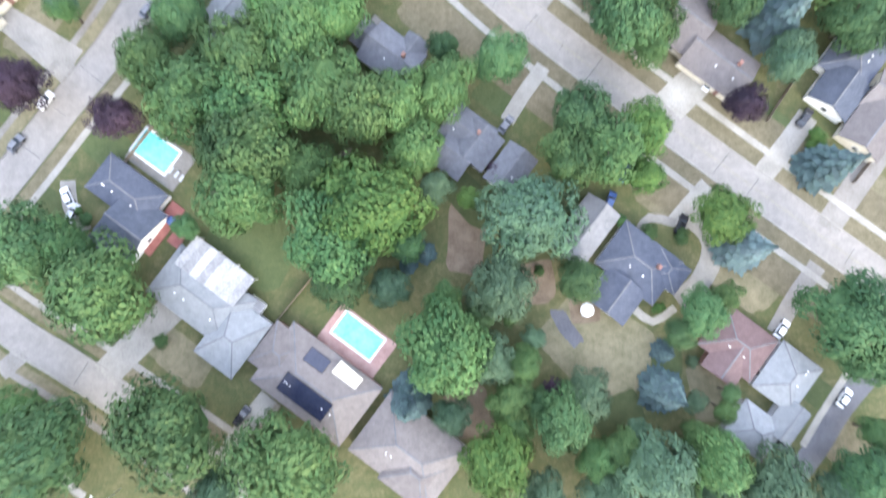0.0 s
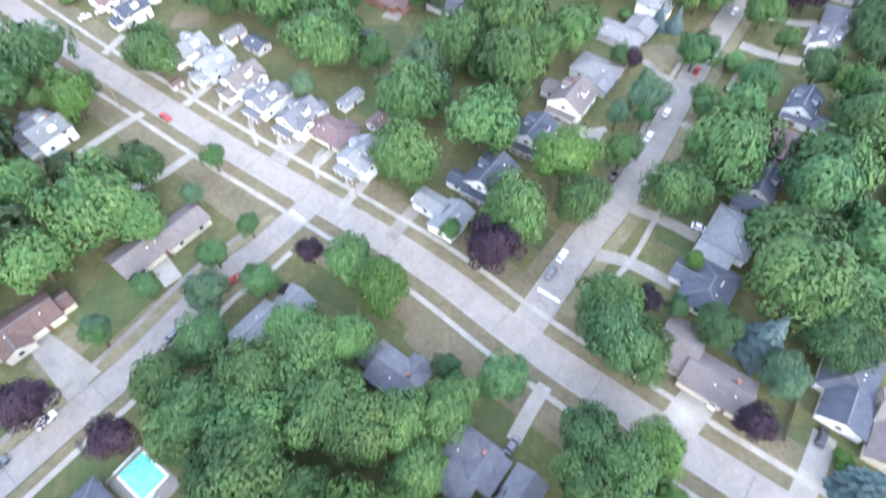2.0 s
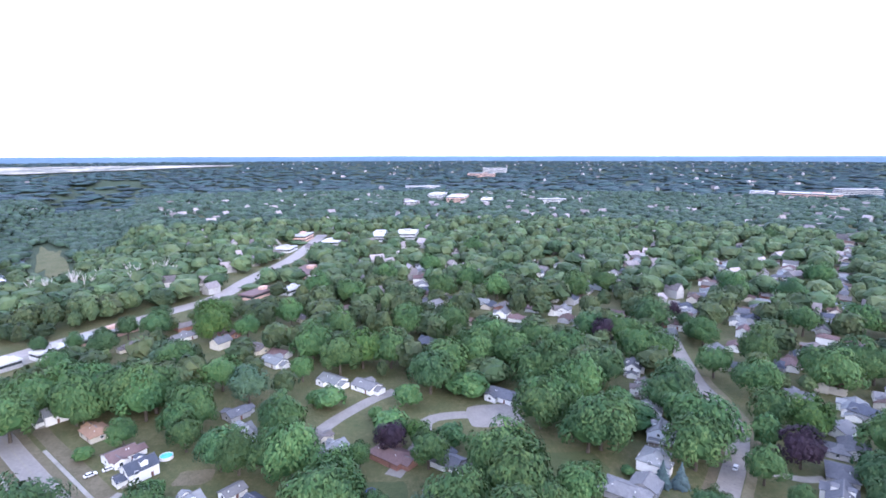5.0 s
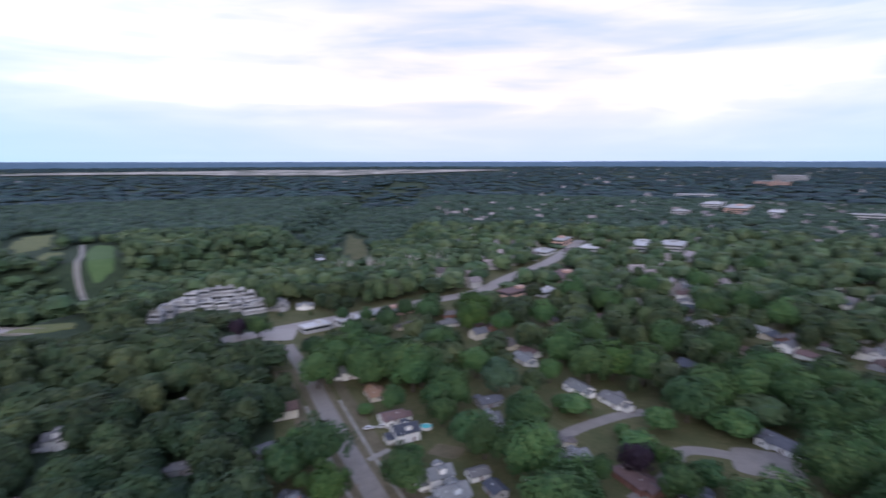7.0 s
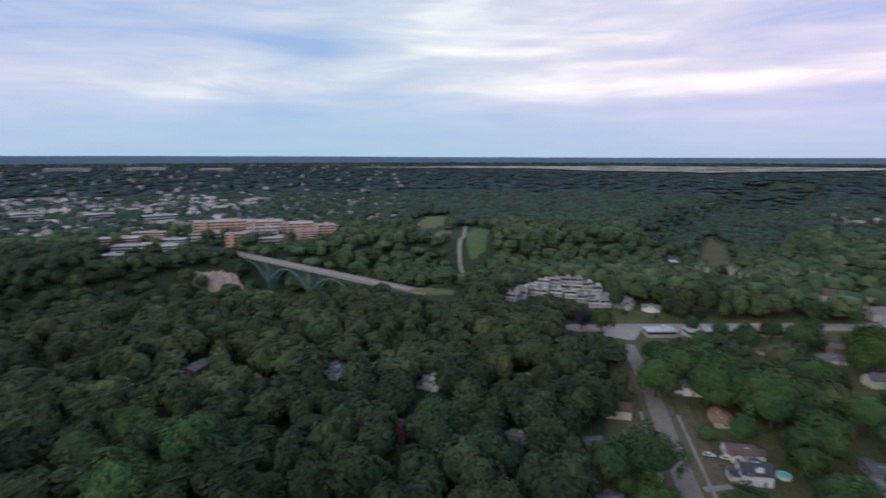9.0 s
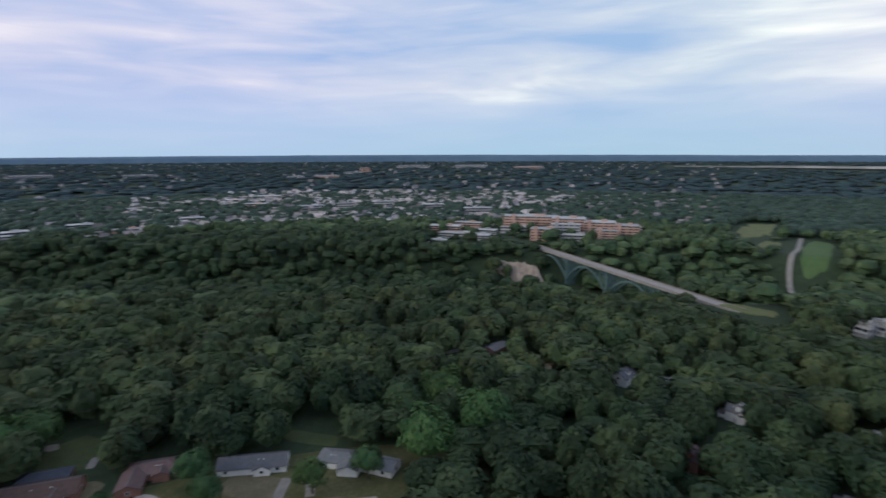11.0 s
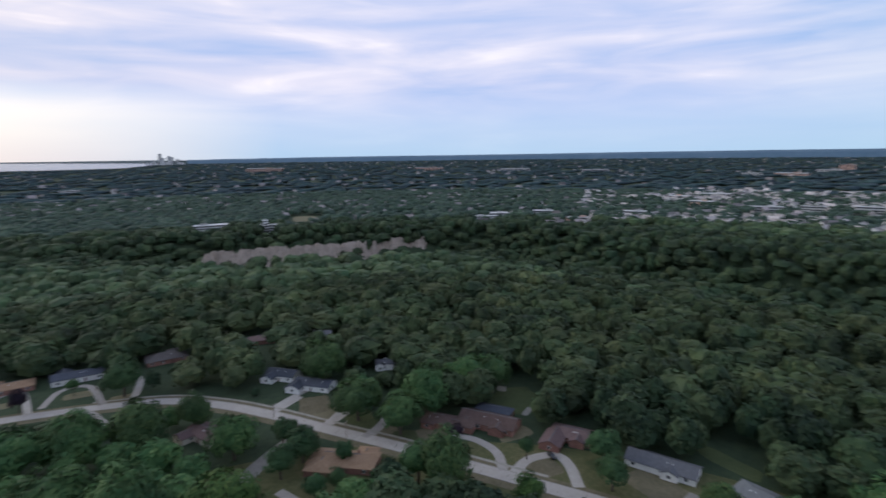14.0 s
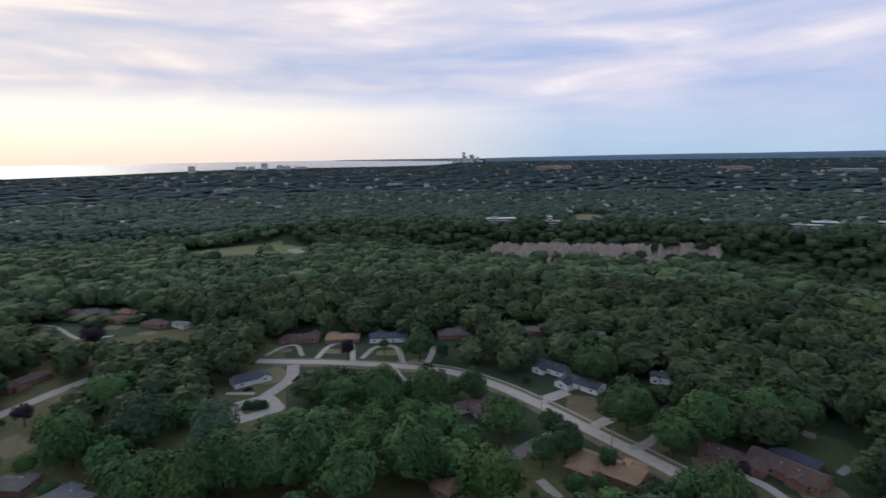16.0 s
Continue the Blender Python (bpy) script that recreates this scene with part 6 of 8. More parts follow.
def trunk_pole(h):
    n = 8
    verts = [(0.17 * math.cos(6.283 * k / n), 0.17 * math.sin(6.283 * k / n), -0.2) for k in range(n)] + [(0.11 * math.cos(6.283 * k / n), 0.11 * math.sin(6.283 * k / n), h) for k in range(n)]
    return mesh("pole", verts, [(k, (k + 1) % n, (k + 1) % n + n, k + n) for k in range(n)] + [tuple(range(n, 2 * n))], POLE_WOOD, True)


for x, y, rot in ((-12.8, 99, 47), (-6, 75, 47), (24, 75, 47), (35, 31, 47), (66, 2, 47), (-55, 118, 47), (-90, 150, 47), (-128, -178, 20), (-96, -259, 50), (-66, -299, 20), (18, 122, 47), (-115, -215, 20)):
    utility_pole(x, y, rot)


def street_lamp(x, y, rot):
    ob = new("street_lamp")
    ob.matrix_basis = pose(x, y, 0, 0, 0, rot)
    part("pole", box_mesh("pole", 0.14, 0.14, 8.0, STEEL, 0.03), ob)
    part("arm", box_mesh("arm", 2.2, 0.09, 0.09, STEEL, 0.02, 1.0, 0, 7.9), ob)
    part("lamp_head", box_mesh("lamp_head", 0.7, 0.3, 0.16, TRIM, 0.05, 2.2, 0, 7.82), ob, "white lamp head")
    return tagged(ob, "grey steel street lamp with an outreach arm", "street lamp", "street lamps")


for x, y, rot in ((45.5, 59, 220), (-13, 64, 40), (-75, -42, 130), (4, 96, 220), (90, 106, 140)):
    street_lamp(x, y, rot)


def fence(x0, y0, x1, y1, h=1.5, mat=None, words="grey weathered board fence between gardens"):
    """Posts and boards between two points."""
    d = Vector((x1 - x0, y1 - y0))
    ob = new("fence")
    ob.matrix_basis = pose(x0, y0, 0, 0, 0, math.degrees(math.atan2(d.y, d.x)))
    n = max(1, round(d.length / 2.4))
    step = d.length / n
    pm, bmx = box_mesh("post", 0.12, 0.12, h + 0.1, mat or POLE_WOOD), box_mesh("board", step - 0.13, 0.05, h - 0.1, mat or POLE_WOOD, 0, step / 2, 0, 0.08)
    for k in range(n + 1):
        part("post", pm, ob, m=pose(k * step, 0, 0))
        if k < n:
            part("board", bmx, ob, m=pose(k * step, 0, 0))
    return tagged(ob, words, "fence", "garden fences")


for q in ((-41, -13, -24, 4), (-45, -33, -31, -20), (-68, 29, -60, 37.5), (60, -36, 70, -50), (78, 24, 88, 36), (96, 8, 104, 16), (20, 12, 8, 24), (-3, 20, -12, 10), (52, -22, 62, -12)):
    fence(*q)


# ---- smaller things in the back gardens ----
def round_pool(x, y, r):
    n = 24
    ob = new("round_pool")
    ob.location = (x, y, float(land(x, y)))
    ring = [(math.cos(6.2832 * k / n), math.sin(6.2832 * k / n)) for k in range(n)]
    verts = [(c * q, s_ * q, z) for q, z in ((r, 0), (r, 1.25), (r - 0.18, 1.25), (r - 0.18, 0)) for c, s_ in ring]
    faces = [(o * n + k, o * n + (k + 1) % n, (o + 1) * n + (k + 1) % n, (o + 1) * n + k) for o in range(3) for k in range(n)]
    part("wall", mesh("wall", verts, faces, TRIM), ob, "white sheet pool wall")
    part("water", mesh("water", [(c * (r - 0.18), s_ * (r - 0.18), 1.1) for c, s_ in ring], [tuple(range(n))], POOL_WATER), ob, "turquoise water")
    return tagged(ob, "round white above-ground pool on a back lawn", "swimming pool", "garden pools")


for x, y in ((-90.8, 213.4), (105.3, -469.0)):
    round_pool(x, y, 2.6)
bench = new("garden_bench")
bench.matrix_basis = pose(-18.6, 26.8, 0, 0, 0, 18)
bench.scale = (2.2, 1.5, 1.0)
for k in range(5):
    part("slat", box_mesh("slat", 2.4, 0.12, 0.05, POLE_WOOD, 0.01, 0, -0.3 + 0.15 * k, 0.45), bench)
for sx in (-1.0, 1.0):
    part("leg", box_mesh("leg", 0.1, 0.6, 0.45, POLE_WOOD, 0.01, sx, 0), bench)
tagged(bench, "weathered grey slatted bench in a dark gap between trees", "bench")


def shed(x, y, rot, l, w, roof, wall):
    ob = new("garden_shed")
    ob.matrix_basis = pose(x, y, float(land(x, y)), 0, 0, rot)
    wl = part("wall", wall_mesh(l, w, 2.2, "gable", 0.4, WALL[wall]), ob)
    part("roof", roof_mesh(l, w, 2.2, "gable", 0.4, 0.2, 0.1, ROOF[roof]), ob)
    part("door", DOOR_LEAF, wl, "dark shed door", m=pose(0, -w / 2 - 0.03, 0.02))
    return tagged(ob, "small garden shed with a %s roof on a lawn" % ROOF[roof].name.replace("_", " "), "shed", "garden sheds")


for k, (x, y) in enumerate(((-41.1, -4.9), (-73.4, 158.8), (-0.6, 142.0), (13.6, 178.2), (-36.1, 187.5))):
    shed(x, y, 47 if k % 2 else -43, 4.0, 3.0, ("grey", "brown", "slate")[k % 3], ("white", "grey")[k % 2])
cover = new("tarpaulin_tent")
cover.matrix_basis = pose(24.8, 160.1, 0, 0, 0, 30)
part("canopy", roof_mesh(4.5, 3.2, 2.1, "gable", 0.3, 0.1, 0.05, CAR_PAINT["blue"]), cover, "blue tarpaulin canopy")
for sx in (-2.1, 2.1):
    for sy in (-1.5, 1.5):
        part("post", box_mesh("post", 0.07, 0.07, 2.1, STEEL, 0, sx, sy), cover)
tagged(cover, "blue tarpaulin canopy on thin steel posts", "canopy")
tramp = new("trampoline")
tramp.location = (-7.5, 181.4, 0)
ring = [(1.9 * math.cos(6.2832 * k / 20), 1.9 * math.sin(6.2832 * k / 20)) for k in range(20)]
part("mat", mesh("mat", [(x * 0.85, y * 0.85, 0.8) for x, y in ring], [tuple(range(20))], TYRE), tramp, "black trampoline mat")
part("pad", mesh("pad", [(x, y, 0.82) for x, y in ring] + [(x * 0.85, y * 0.85, 0.82) for x, y in ring], [(k, (k + 1) % 20, (k + 1) % 20 + 20, k + 20) for k in range(20)], CAR_PAINT["blue"]), tramp, "blue edge pad")
for k in range(0, 20, 5):
    part("leg", box_mesh("leg", 0.06, 0.06, 0.8, STEEL, 0, *ring[k]), tramp)
tagged(tramp, "round trampoline with a blue pad on a back lawn", "trampoline")

# low planting on the island of the turning circle
for x, y, r in ((15, -268, 4.2), (11.5, -267, 3.0), (18.5, -268.5, 3.2)):
    tree(x, y, r, "d", 4.2)


# ---- the valley bridge, the big buildings and the distance ----
def radius_for(D):
    r = np.linspace(0, 4920, 4000)
    return float(np.interp(D, true_distance(r), r))


def spot(az, D):
    """Place and shrink of something that lies really D metres off, at a bearing counted left from +y."""
    r = radius_for(D)
    return -math.sin(radians(az)) * r, math.cos(radians(az)) * r, r / D


def block_building(x, y, rot, blocks, label, name="building", scale=1.0, z=None, band=0.55):
    """Blocks (dx, dy, length, width, storeys, wall, storey height): each storey a wall band and a ribbon of glass; big blocks have pilasters."""
    ob = new(name)
    ob.location = (x, y, float(land(x, y)) if z is None else z)
    ob.rotation_euler, ob.scale = (0, 0, radians(rot)), (scale,) * 3
    for dx, dy, L, W, n, mat, sh in blocks:
        part("core", box_mesh("core", L - 0.6, W - 0.6, n * sh, GLASS, 0, dx, dy), ob, "ribbon windows")
        for k in range(n):
            part("wall_band", box_mesh("wall_band", L, W, sh * band, mat, 0, dx, dy, k * sh), ob)
        red = mat is BRICK_FAR and "red-roofed" in label
        part("roof", box_mesh("roof", L + 0.4, W + 0.4, 1.0, ROOF["red"] if red else PALE_FAR, 0, dx, dy, n * sh), ob, "red-brown low roof" if red else "pale flat roof")
        part("plant_room", box_mesh("plant_room", L * 0.2, W * 0.3, 2.4, mat, 0, dx + L * 0.15, dy, n * sh + 1.0), ob)
        if name == "hospital" and n > 2:
            pier = box_mesh("pilaster", 1.3, W + 0.3, n * sh - 0.01, mat, 0)
            for q in np.linspace(-L / 2 + 0.7, L / 2 - 0.7, max(2, round(L / 7.5))):
                part("pilaster", pier, ob, m=pose(dx + q, dy, 0))
            end = box_mesh("stair_tower", 5.0, 6.0, n * sh + 4.0, mat, 0)
            part("stair_tower", end, ob, "salmon-brick stair tower", m=pose(dx - L * 0.31, dy - W * 0.5, 0))
    return tagged(ob, label, "building")


def terrace(x, y, rot, l, w, n):
    """A stepped apartment house: white parapets round dark decks, each storey set back from the one below."""
    ob = new("apartment_house")
    ob.matrix_basis = pose(x, y, float(land(x, y)), 0, 0, rot)
    for k in range(n):
        back, z = 1.5 * k, 3.0 * k
        d = max(3.0, w - back)
        cy = (w - d) / 2
        storey = part("storey", box_mesh("storey", l, d - 1.2, 3.0, GLASS if k % 2 else WALL["grey"], 0, 0, cy + 0.6, z), ob, "recessed dark glazed storey")
        for sx in (-1, 0, 1):
            part("party_wall", box_mesh("party_wall", 0.5, d, 3.0, PALE_FAR, 0, sx * (l / 2 - 0.25), cy, z), ob, "white party wall")
        part("parapet", box_mesh("parapet", l + 0.3, 0.4, 1.15, PALE_FAR, 0, 0, cy - d / 2, z - 0.15), storey, "white balcony parapet")
        part("slab", box_mesh("slab", l + 0.1, d + 0.2, 0.3, PALE_FAR, 0, 0, cy, z + 2.85), ob)
    d = max(3.0, w - 1.5 * (n - 1))
    cy = (w - d) / 2
    part("roof", box_mesh("roof", l - 0.6, d - 0.6, 0.35, ROOF["slate"], 0, 0, cy, 3.0 * n + 0.1), ob, "dark flat roof")
    for sy in (-1, 1):
        part("roof_parapet", box_mesh("roof_parapet", l + 0.2, 0.35, 0.8, PALE_FAR, 0, 0, cy + sy * d / 2, 3.0 * n), ob, "white roof parapet")
    for sx in (-1, 1):
        part("roof_parapet", box_mesh("roof_parapet", 0.35, d - 0.36, 0.8, PALE_FAR, 0, sx * l / 2, cy, 3.0 * n), ob, "white roof parapet")
    part("stair_head", box_mesh("stair_head", 2.6, 2.4, 2.2, PALE_FAR, 0.05, l * 0.2, cy, 3.0 * n + 0.3), ob, "white stair head")
    return tagged(ob, "white terraced apartment house with stepped balconies", "building", "terraced apartments")


B = BRICK_FAR
block_building(-855, 157, 75, [(0, 0, 85, 26, 6, B, 4.3), (58, -30, 50, 30, 7, B, 3.9), (103, -35, 46, 28, 6, B, 3.9), (141, -37, 35, 26, 5, B, 3.9), (27, -78, 41, 22, 4, B, 4.2), (55, -62, 42, 14, 5, PALE_FAR, 4.3), (-19, -16, 54, 16, 2, PALE_FAR, 4.8), (70, -84, 44, 14, 2, PALE_FAR, 4.8), (152, 23, 35, 16, 2, PALE_FAR, 4.8), (112, -64, 30, 14, 4, B, 3.6)], "large salmon-brick hospital with white bands and ribbon windows", "hospital", band=0.6)
for x, y, L, W, n in ((-800, 40, 60, 18, 2), (-860, 20, 50, 20, 3), (-900, 60, 44, 16, 3), (-760, 5, 30, 12, 1), (-780, 70, 26, 20, 2), (-835, 80, 40, 15, 2)):
    block_building(x, y, 67 + (x % 9), [(0, 0, L, W, n, PALE_FAR if n != 3 else B, 3.6)], "low pale commercial building with a flat roof")

# pale terraces at the edge of the valley
for k, (ax, ay, h) in enumerate(((-347.1, 291.9, 9), (-350.1, 305.8, 9), (-353.4, 320.4, 10), (-352.1, 331.3, 12), (-350.1, 343.1, 13), (-346.3, 353.5, 13), (-339.1, 360.4, 13), (-323.1, 356.3, 12), (-308.8, 351.8, 12), (-292.2, 342.9, 9))):
    terrace(ax, ay, 20 + 5 * k, 9.4, 9, round(h / 3))
for k, (ax, ay, h) in enumerate(((-345.5, 324.1, 6), (-338.8, 334.6, 6), (-327.7, 340.7, 6), (-312.3, 339.6, 6), (-297, 336.4, 6))):
    terrace(ax, ay, 35 + 6 * k, 10, 8, 2)
house(-264, 365, 36, [(0, 0, 13, 9, 3.2, "gable", 0), (0, -3, 7, 6, 4.4, "gable", 90)], "pale", "white", "white gabled villa beside the road")
house(-282, 356, 38, [(0, 0, 10, 14, 4.6, "gable", 90)], "grey", "grey", "grey gabled hall beside the crossing")
patch("crossing", -240, 301, 22, 27, 30, 0.05, PALE_CONCRETE, "wide pale concrete crossing of two roads", 0.1, 40, "road")
patch("car_park", -222, 327, 30, 14, 58, 0.06, PAVING, "pale concrete car park beside the road", 0.1, 28, "car park")

# shops and flat roofs along the main road
for x, y, rot, L, W, n, mat, words in (
    (-81, 560, 75, 46, 26, 1, B, "low red-roofed shop building"), (-112, 474, 62, 34, 15, 1, B, "low red-roofed shop building"), (-86, 482, 62, 20, 12, 1, PALE_FAR, "small white flat-roofed shop building"),
    (-190, 372, 58, 40, 12, 1, B, "long low brick shop row"), (-207, 340, 58, 18, 10, 1, PALE_FAR, "small pale flat-roofed shop building"), (-222, 318, 58, 20, 10, 1, PALE_FAR, "small pale flat-roofed shop building"),
    (-130, 700, 80, 30, 22, 1, PALE_FAR, "low white flat-roofed shop building"), (-75, 755, 80, 34, 24, 1, PALE_FAR, "low white flat-roofed shop building"), (-122, 790, 80, 40, 22, 2, B, "two-storey brick shop building"),
    (-60, 800, 80, 34, 20, 1, B, "low red-roofed shop building"), (-10, 790, 80, 60, 22, 2, PALE_FAR, "white flat-roofed office building"), (30, 800, 80, 46, 30, 2, PALE_FAR, "pale flat-roofed office building"),
    (185, 1395, 75, 110, 46, 4, B, "broad brick shopping centre"), (140, 1480, 75, 90, 40, 4, PALE_FAR, "broad pale shopping centre"), (60, 1330, 80, 40, 30, 2, PALE_FAR, "pale flat-roofed office block"), (250, 1340, 75, 80, 24, 3, PALE_FAR, "low pale shop row"),
    (-435, -800, -30, 26, 12, 3, PALE_FAR, "pale stone college building"), (-428, -795, -30, 8, 8, 5, PALE_FAR, "pale stone tower block"), (-385, -905, -20, 60, 18, 2, PALE_FAR, "pale flat-roofed school among trees"),
    (-800, -650, -40, 46, 14, 1, PALE_FAR, "long white-roofed hall among trees"), (305, -1195, -10, 70, 20, 1, PALE_FAR, "low grey building in the woods")):
    block_building(x, y, rot, [(0, 0, L, W, n, mat, 4.0)], words)

# the arch bridge
bridge = new("arch_bridge")
BX0, BY0, BX1, BY1 = -712.0, 141.0, -413.0, 239.4
blen = math.hypot(BX1 - BX0, BY1 - BY0)
bridge.matrix_basis = pose(BX0, BY0, 0, 0, 0, math.degrees(math.atan2(BY1 - BY0, BX1 - BX0)))
part("deck", box_mesh("deck", blen + 16, 14, 1.4, PALE_CONCRETE, 0, blen / 2, 0, -1.0), bridge, "pale concrete road deck")
for sy in (-6.8, 6.8):
    part("parapet", box_mesh("parapet", blen + 16, 0.4, 1.1, PAVING, 0, blen / 2, sy, 0.4), bridge, "pale concrete parapet")
spans = 4
sl = blen / spans
for k in range(spans + 1):
    part("pier", box_mesh("pier", 3.0, 12, 42, BRIDGE_GREEN, 0, k * sl, 0, -43), bridge)
for k in range(spans):
    for sy in (-5.2, 5.2):
        verts, faces = [], []
        for s in range(17):
            u = s / 16
            x, z = (k + u) * sl, -25 + 4 * 22 * u * (1 - u)
            verts += [(x, sy - 0.8, z), (x, sy + 0.8, z), (x, sy + 0.8, z - 1.8), (x, sy - 0.8, z - 1.8)]
        for s in range(16):
            for e in range(4):
                faces.append((4 * s + e, 4 * s + (e + 1) % 4, 4 * s + 4 + (e + 1) % 4, 4 * s + 4 + e))
        part("arch_rib", mesh("arch_rib", verts, faces, BRIDGE_GREEN), bridge, "green steel arch rib")
        for u in (0.08, 0.16, 0.24, 0.32, 0.68, 0.76, 0.84, 0.92):
            z = -25 + 4 * 22 * u * (1 - u)
            part("column", box_mesh("column", 0.9, 0.9, -1 - z, BRIDGE_GREEN, 0, (k + u) * sl, sy, z), bridge)
tagged(bridge, "long pale road bridge on green steel arches over a wooded valley", "bridge")


def cliff(line, top, base, words, cut=12.0):
    """A gullied wall of bare shale along a line."""
    pts = smooth_line(line, 2.0)
    verts, faces = [], []
    rows = 9
    for k, (x, y) in enumerate(pts):
        nx, ny = -x / math.hypot(x, y), -y / math.hypot(x, y)
        for r_ in range(rows):
            v = r_ / (rows - 1)
            gully = 7 * abs(noise.noise(Vector((x * 0.06, y * 0.06, 0.3)))) + 4 * abs(noise.noise(Vector((x * 0.19, y * 0.19, v)))) + 1.5 * noise.noise(Vector((x * 0.5, y * 0.5, v * 3)))
            out_ = (1 - v) * 15 - gully * (0.4 + v)
            notch = cut * max(0.0, 1 - 7.0 * abs(noise.noise(Vector((x * 0.021, y * 0.021, 2.0)))))
            ragged = -notch + 2.5 * noise.noise(Vector((x * 0.03, y * 0.03, 5.0))) + 3.5 * noise.noise(Vector((x * 0.16, y * 0.16, 9.0))) + 2.0 * noise.noise(Vector((x * 0.45, y * 0.45, 3.0)))
            ends = min(1.0, 0.25 + k / 9.0, 0.25 + (len(pts) - 1 - k) / 9.0)
            verts.append((x + nx * out_, y + ny * out_, base + ((top + ragged) * ends + base * (1 - ends) - base) * v))
    for k in range(len(pts) - 1):
        for r_ in range(rows - 1):
            o = k * rows + r_
            faces.append((o, o + rows, o + rows + 1, o + 1))
    return tagged(new("cliff", mesh("cliff", verts, faces, CLIFF)), words, "cliff", kind="structure")


cliff([(-280, -712), (-357, -690), (-452, -645), (-535, -625), (-590, -582)], -4, -38, "bare grey-brown shale cliff above the wooded valley", 4.0)
cliff([(-668, 60), (-662, 85), (-645, 112), (-622, 132)], -9, -34, "bare brown shale bank beside the bridge", 0.0)

patch("patio", -204, -137.5, 9, 3.2, 15, 0.06, PAVING, "pale concrete patio strip behind a house", 0.05, 28, "patio")
patch("patio", -216, -162, 6, 5, 30, 0.06, PAVING, "pale stone garden terrace at the edge of the wood", 0.2, 28, "patio")
patch("lawn", -210, -150, 24, 22, 17, 0.02, LAWN_GREEN, "green mown back lawn behind a house", 0.12, 28)
clearing("meadow", 42, -832, 165, 100, 19, LAWN_PALE, "pale green mown meadow in the valley", "meadow", 0.3)
clearing("meadow", -674, 493, 158, 36, -38, FAIRWAY, "bright green golf fairway sloping into the valley", "fairway", 0.15)
clearing("meadow", -862, 526, 180, 50, -32, LAWN_PALE, "pale green rough grass beside a fairway", "meadow", 0.4)
clearing("meadow", -712, 455, 90, 22, -36, LAWN_PALE, "pale green rough grass beside a fairway", "meadow", 0.4)
clearing("meadow", -497, 846, 300, 34, -60, GRASS, "dry grass clearing in the valley woods", "meadow", 0.5)
clearing("meadow", -410, 250, 44, 20, 30, LAWN_PALE, "pale grass verge at the end of the bridge", "verge", 0.3)
patch("playing_field", -575, -915, 90, 46, 60, 0.5, LAWN_DRY, "dry playing field above the cliff", 0.05, 40, "field")
patch("river", -498, 734, 14, 60, 36, 1.4, RIVER, "short visible reach of the pale river", 0.2, 28, "river")
patch("river", -540, 845, 14, 30, 30, 1.4, RIVER, "short visible reach of the pale river", 0.2, 28, "river")
patch("river", -328, 592, 16, 46, 40, 1.4, RIVER, "short visible reach of the pale river", 0.2, 28, "river")
patch("gravel_bank", -24, -800, 18, 44, 20, 1.3, PAVING, "pale gravel bank at the end of a meadow", 0.3, 28, "gravel")
strip("footpath", smooth_line([(-575, 400), (-629, 428), (-668, 462), (-700, 486), (-764, 532)], 6), 6.0, 1.6, PAVING, 0.3, "pale path beside a fairway")


def sector(name, edge, D1, mat, label, lift=1.0, n=60, m=8, category="", kind="structure"):
    """A piece of far land or water from its near edge (bearing, distance) out to D1."""
    az = np.linspace(edge[0][0], edge[-1][0], n)
    D0 = np.interp(az, [e[0] for e in edge], [e[1] for e in edge])
    verts, faces = [], []
    for a_, d0 in zip(az, D0):
        for k in range(m):
            r = radius_for(d0 + (D1 - d0) * (k / (m - 1)) ** 2)
            x, y = -math.sin(radians(a_)) * r, math.cos(radians(a_)) * r
            verts.append((x, y, float(land(x, y)) + lift))
    for k in range(n - 1):
        for q in range(m - 1):
            o = k * m + q
            faces.append((o, o + m, o + m + 1, o + 1))
    return tagged(new(name, mesh(name, verts, faces, mat)), label, category or name, kind=kind)


sector("water", [(160.8, 9500), (161.5, 8400), (163.8, 6735), (168, 6434), (174, 6380), (182.5, 6489), (187.6, 5984), (194, 5213), (202, 4863), (225, 4300), (250, 5000)], 19500, LAKE, "pale calm lake out to the horizon", 4.0, 90, 12, "lake")
# the far shore wears the haze-tinted leaf colour too
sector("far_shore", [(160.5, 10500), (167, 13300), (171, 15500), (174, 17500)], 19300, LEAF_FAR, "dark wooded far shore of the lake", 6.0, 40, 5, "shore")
TAN_FAR = material("pale_airfield", (0.10, 0.11, 0.08), (0.46, 0.42, 0.36), 0.008, 0.03, 0.9, wide=0.09)
for edge, d1 in (([(15, 6000), (17, 5700), (24, 4800), (32, 4150), (43, 4500)], 6400), ([(43, 4500), (48, 5000), (59, 5300)], 6100), ([(59, 5300), (66, 5400)], 5700)):
    sector("airfield", edge, d1, TAN_FAR, "pale open airfield beyond the woods", 5.0, 40, 4, "airfield")

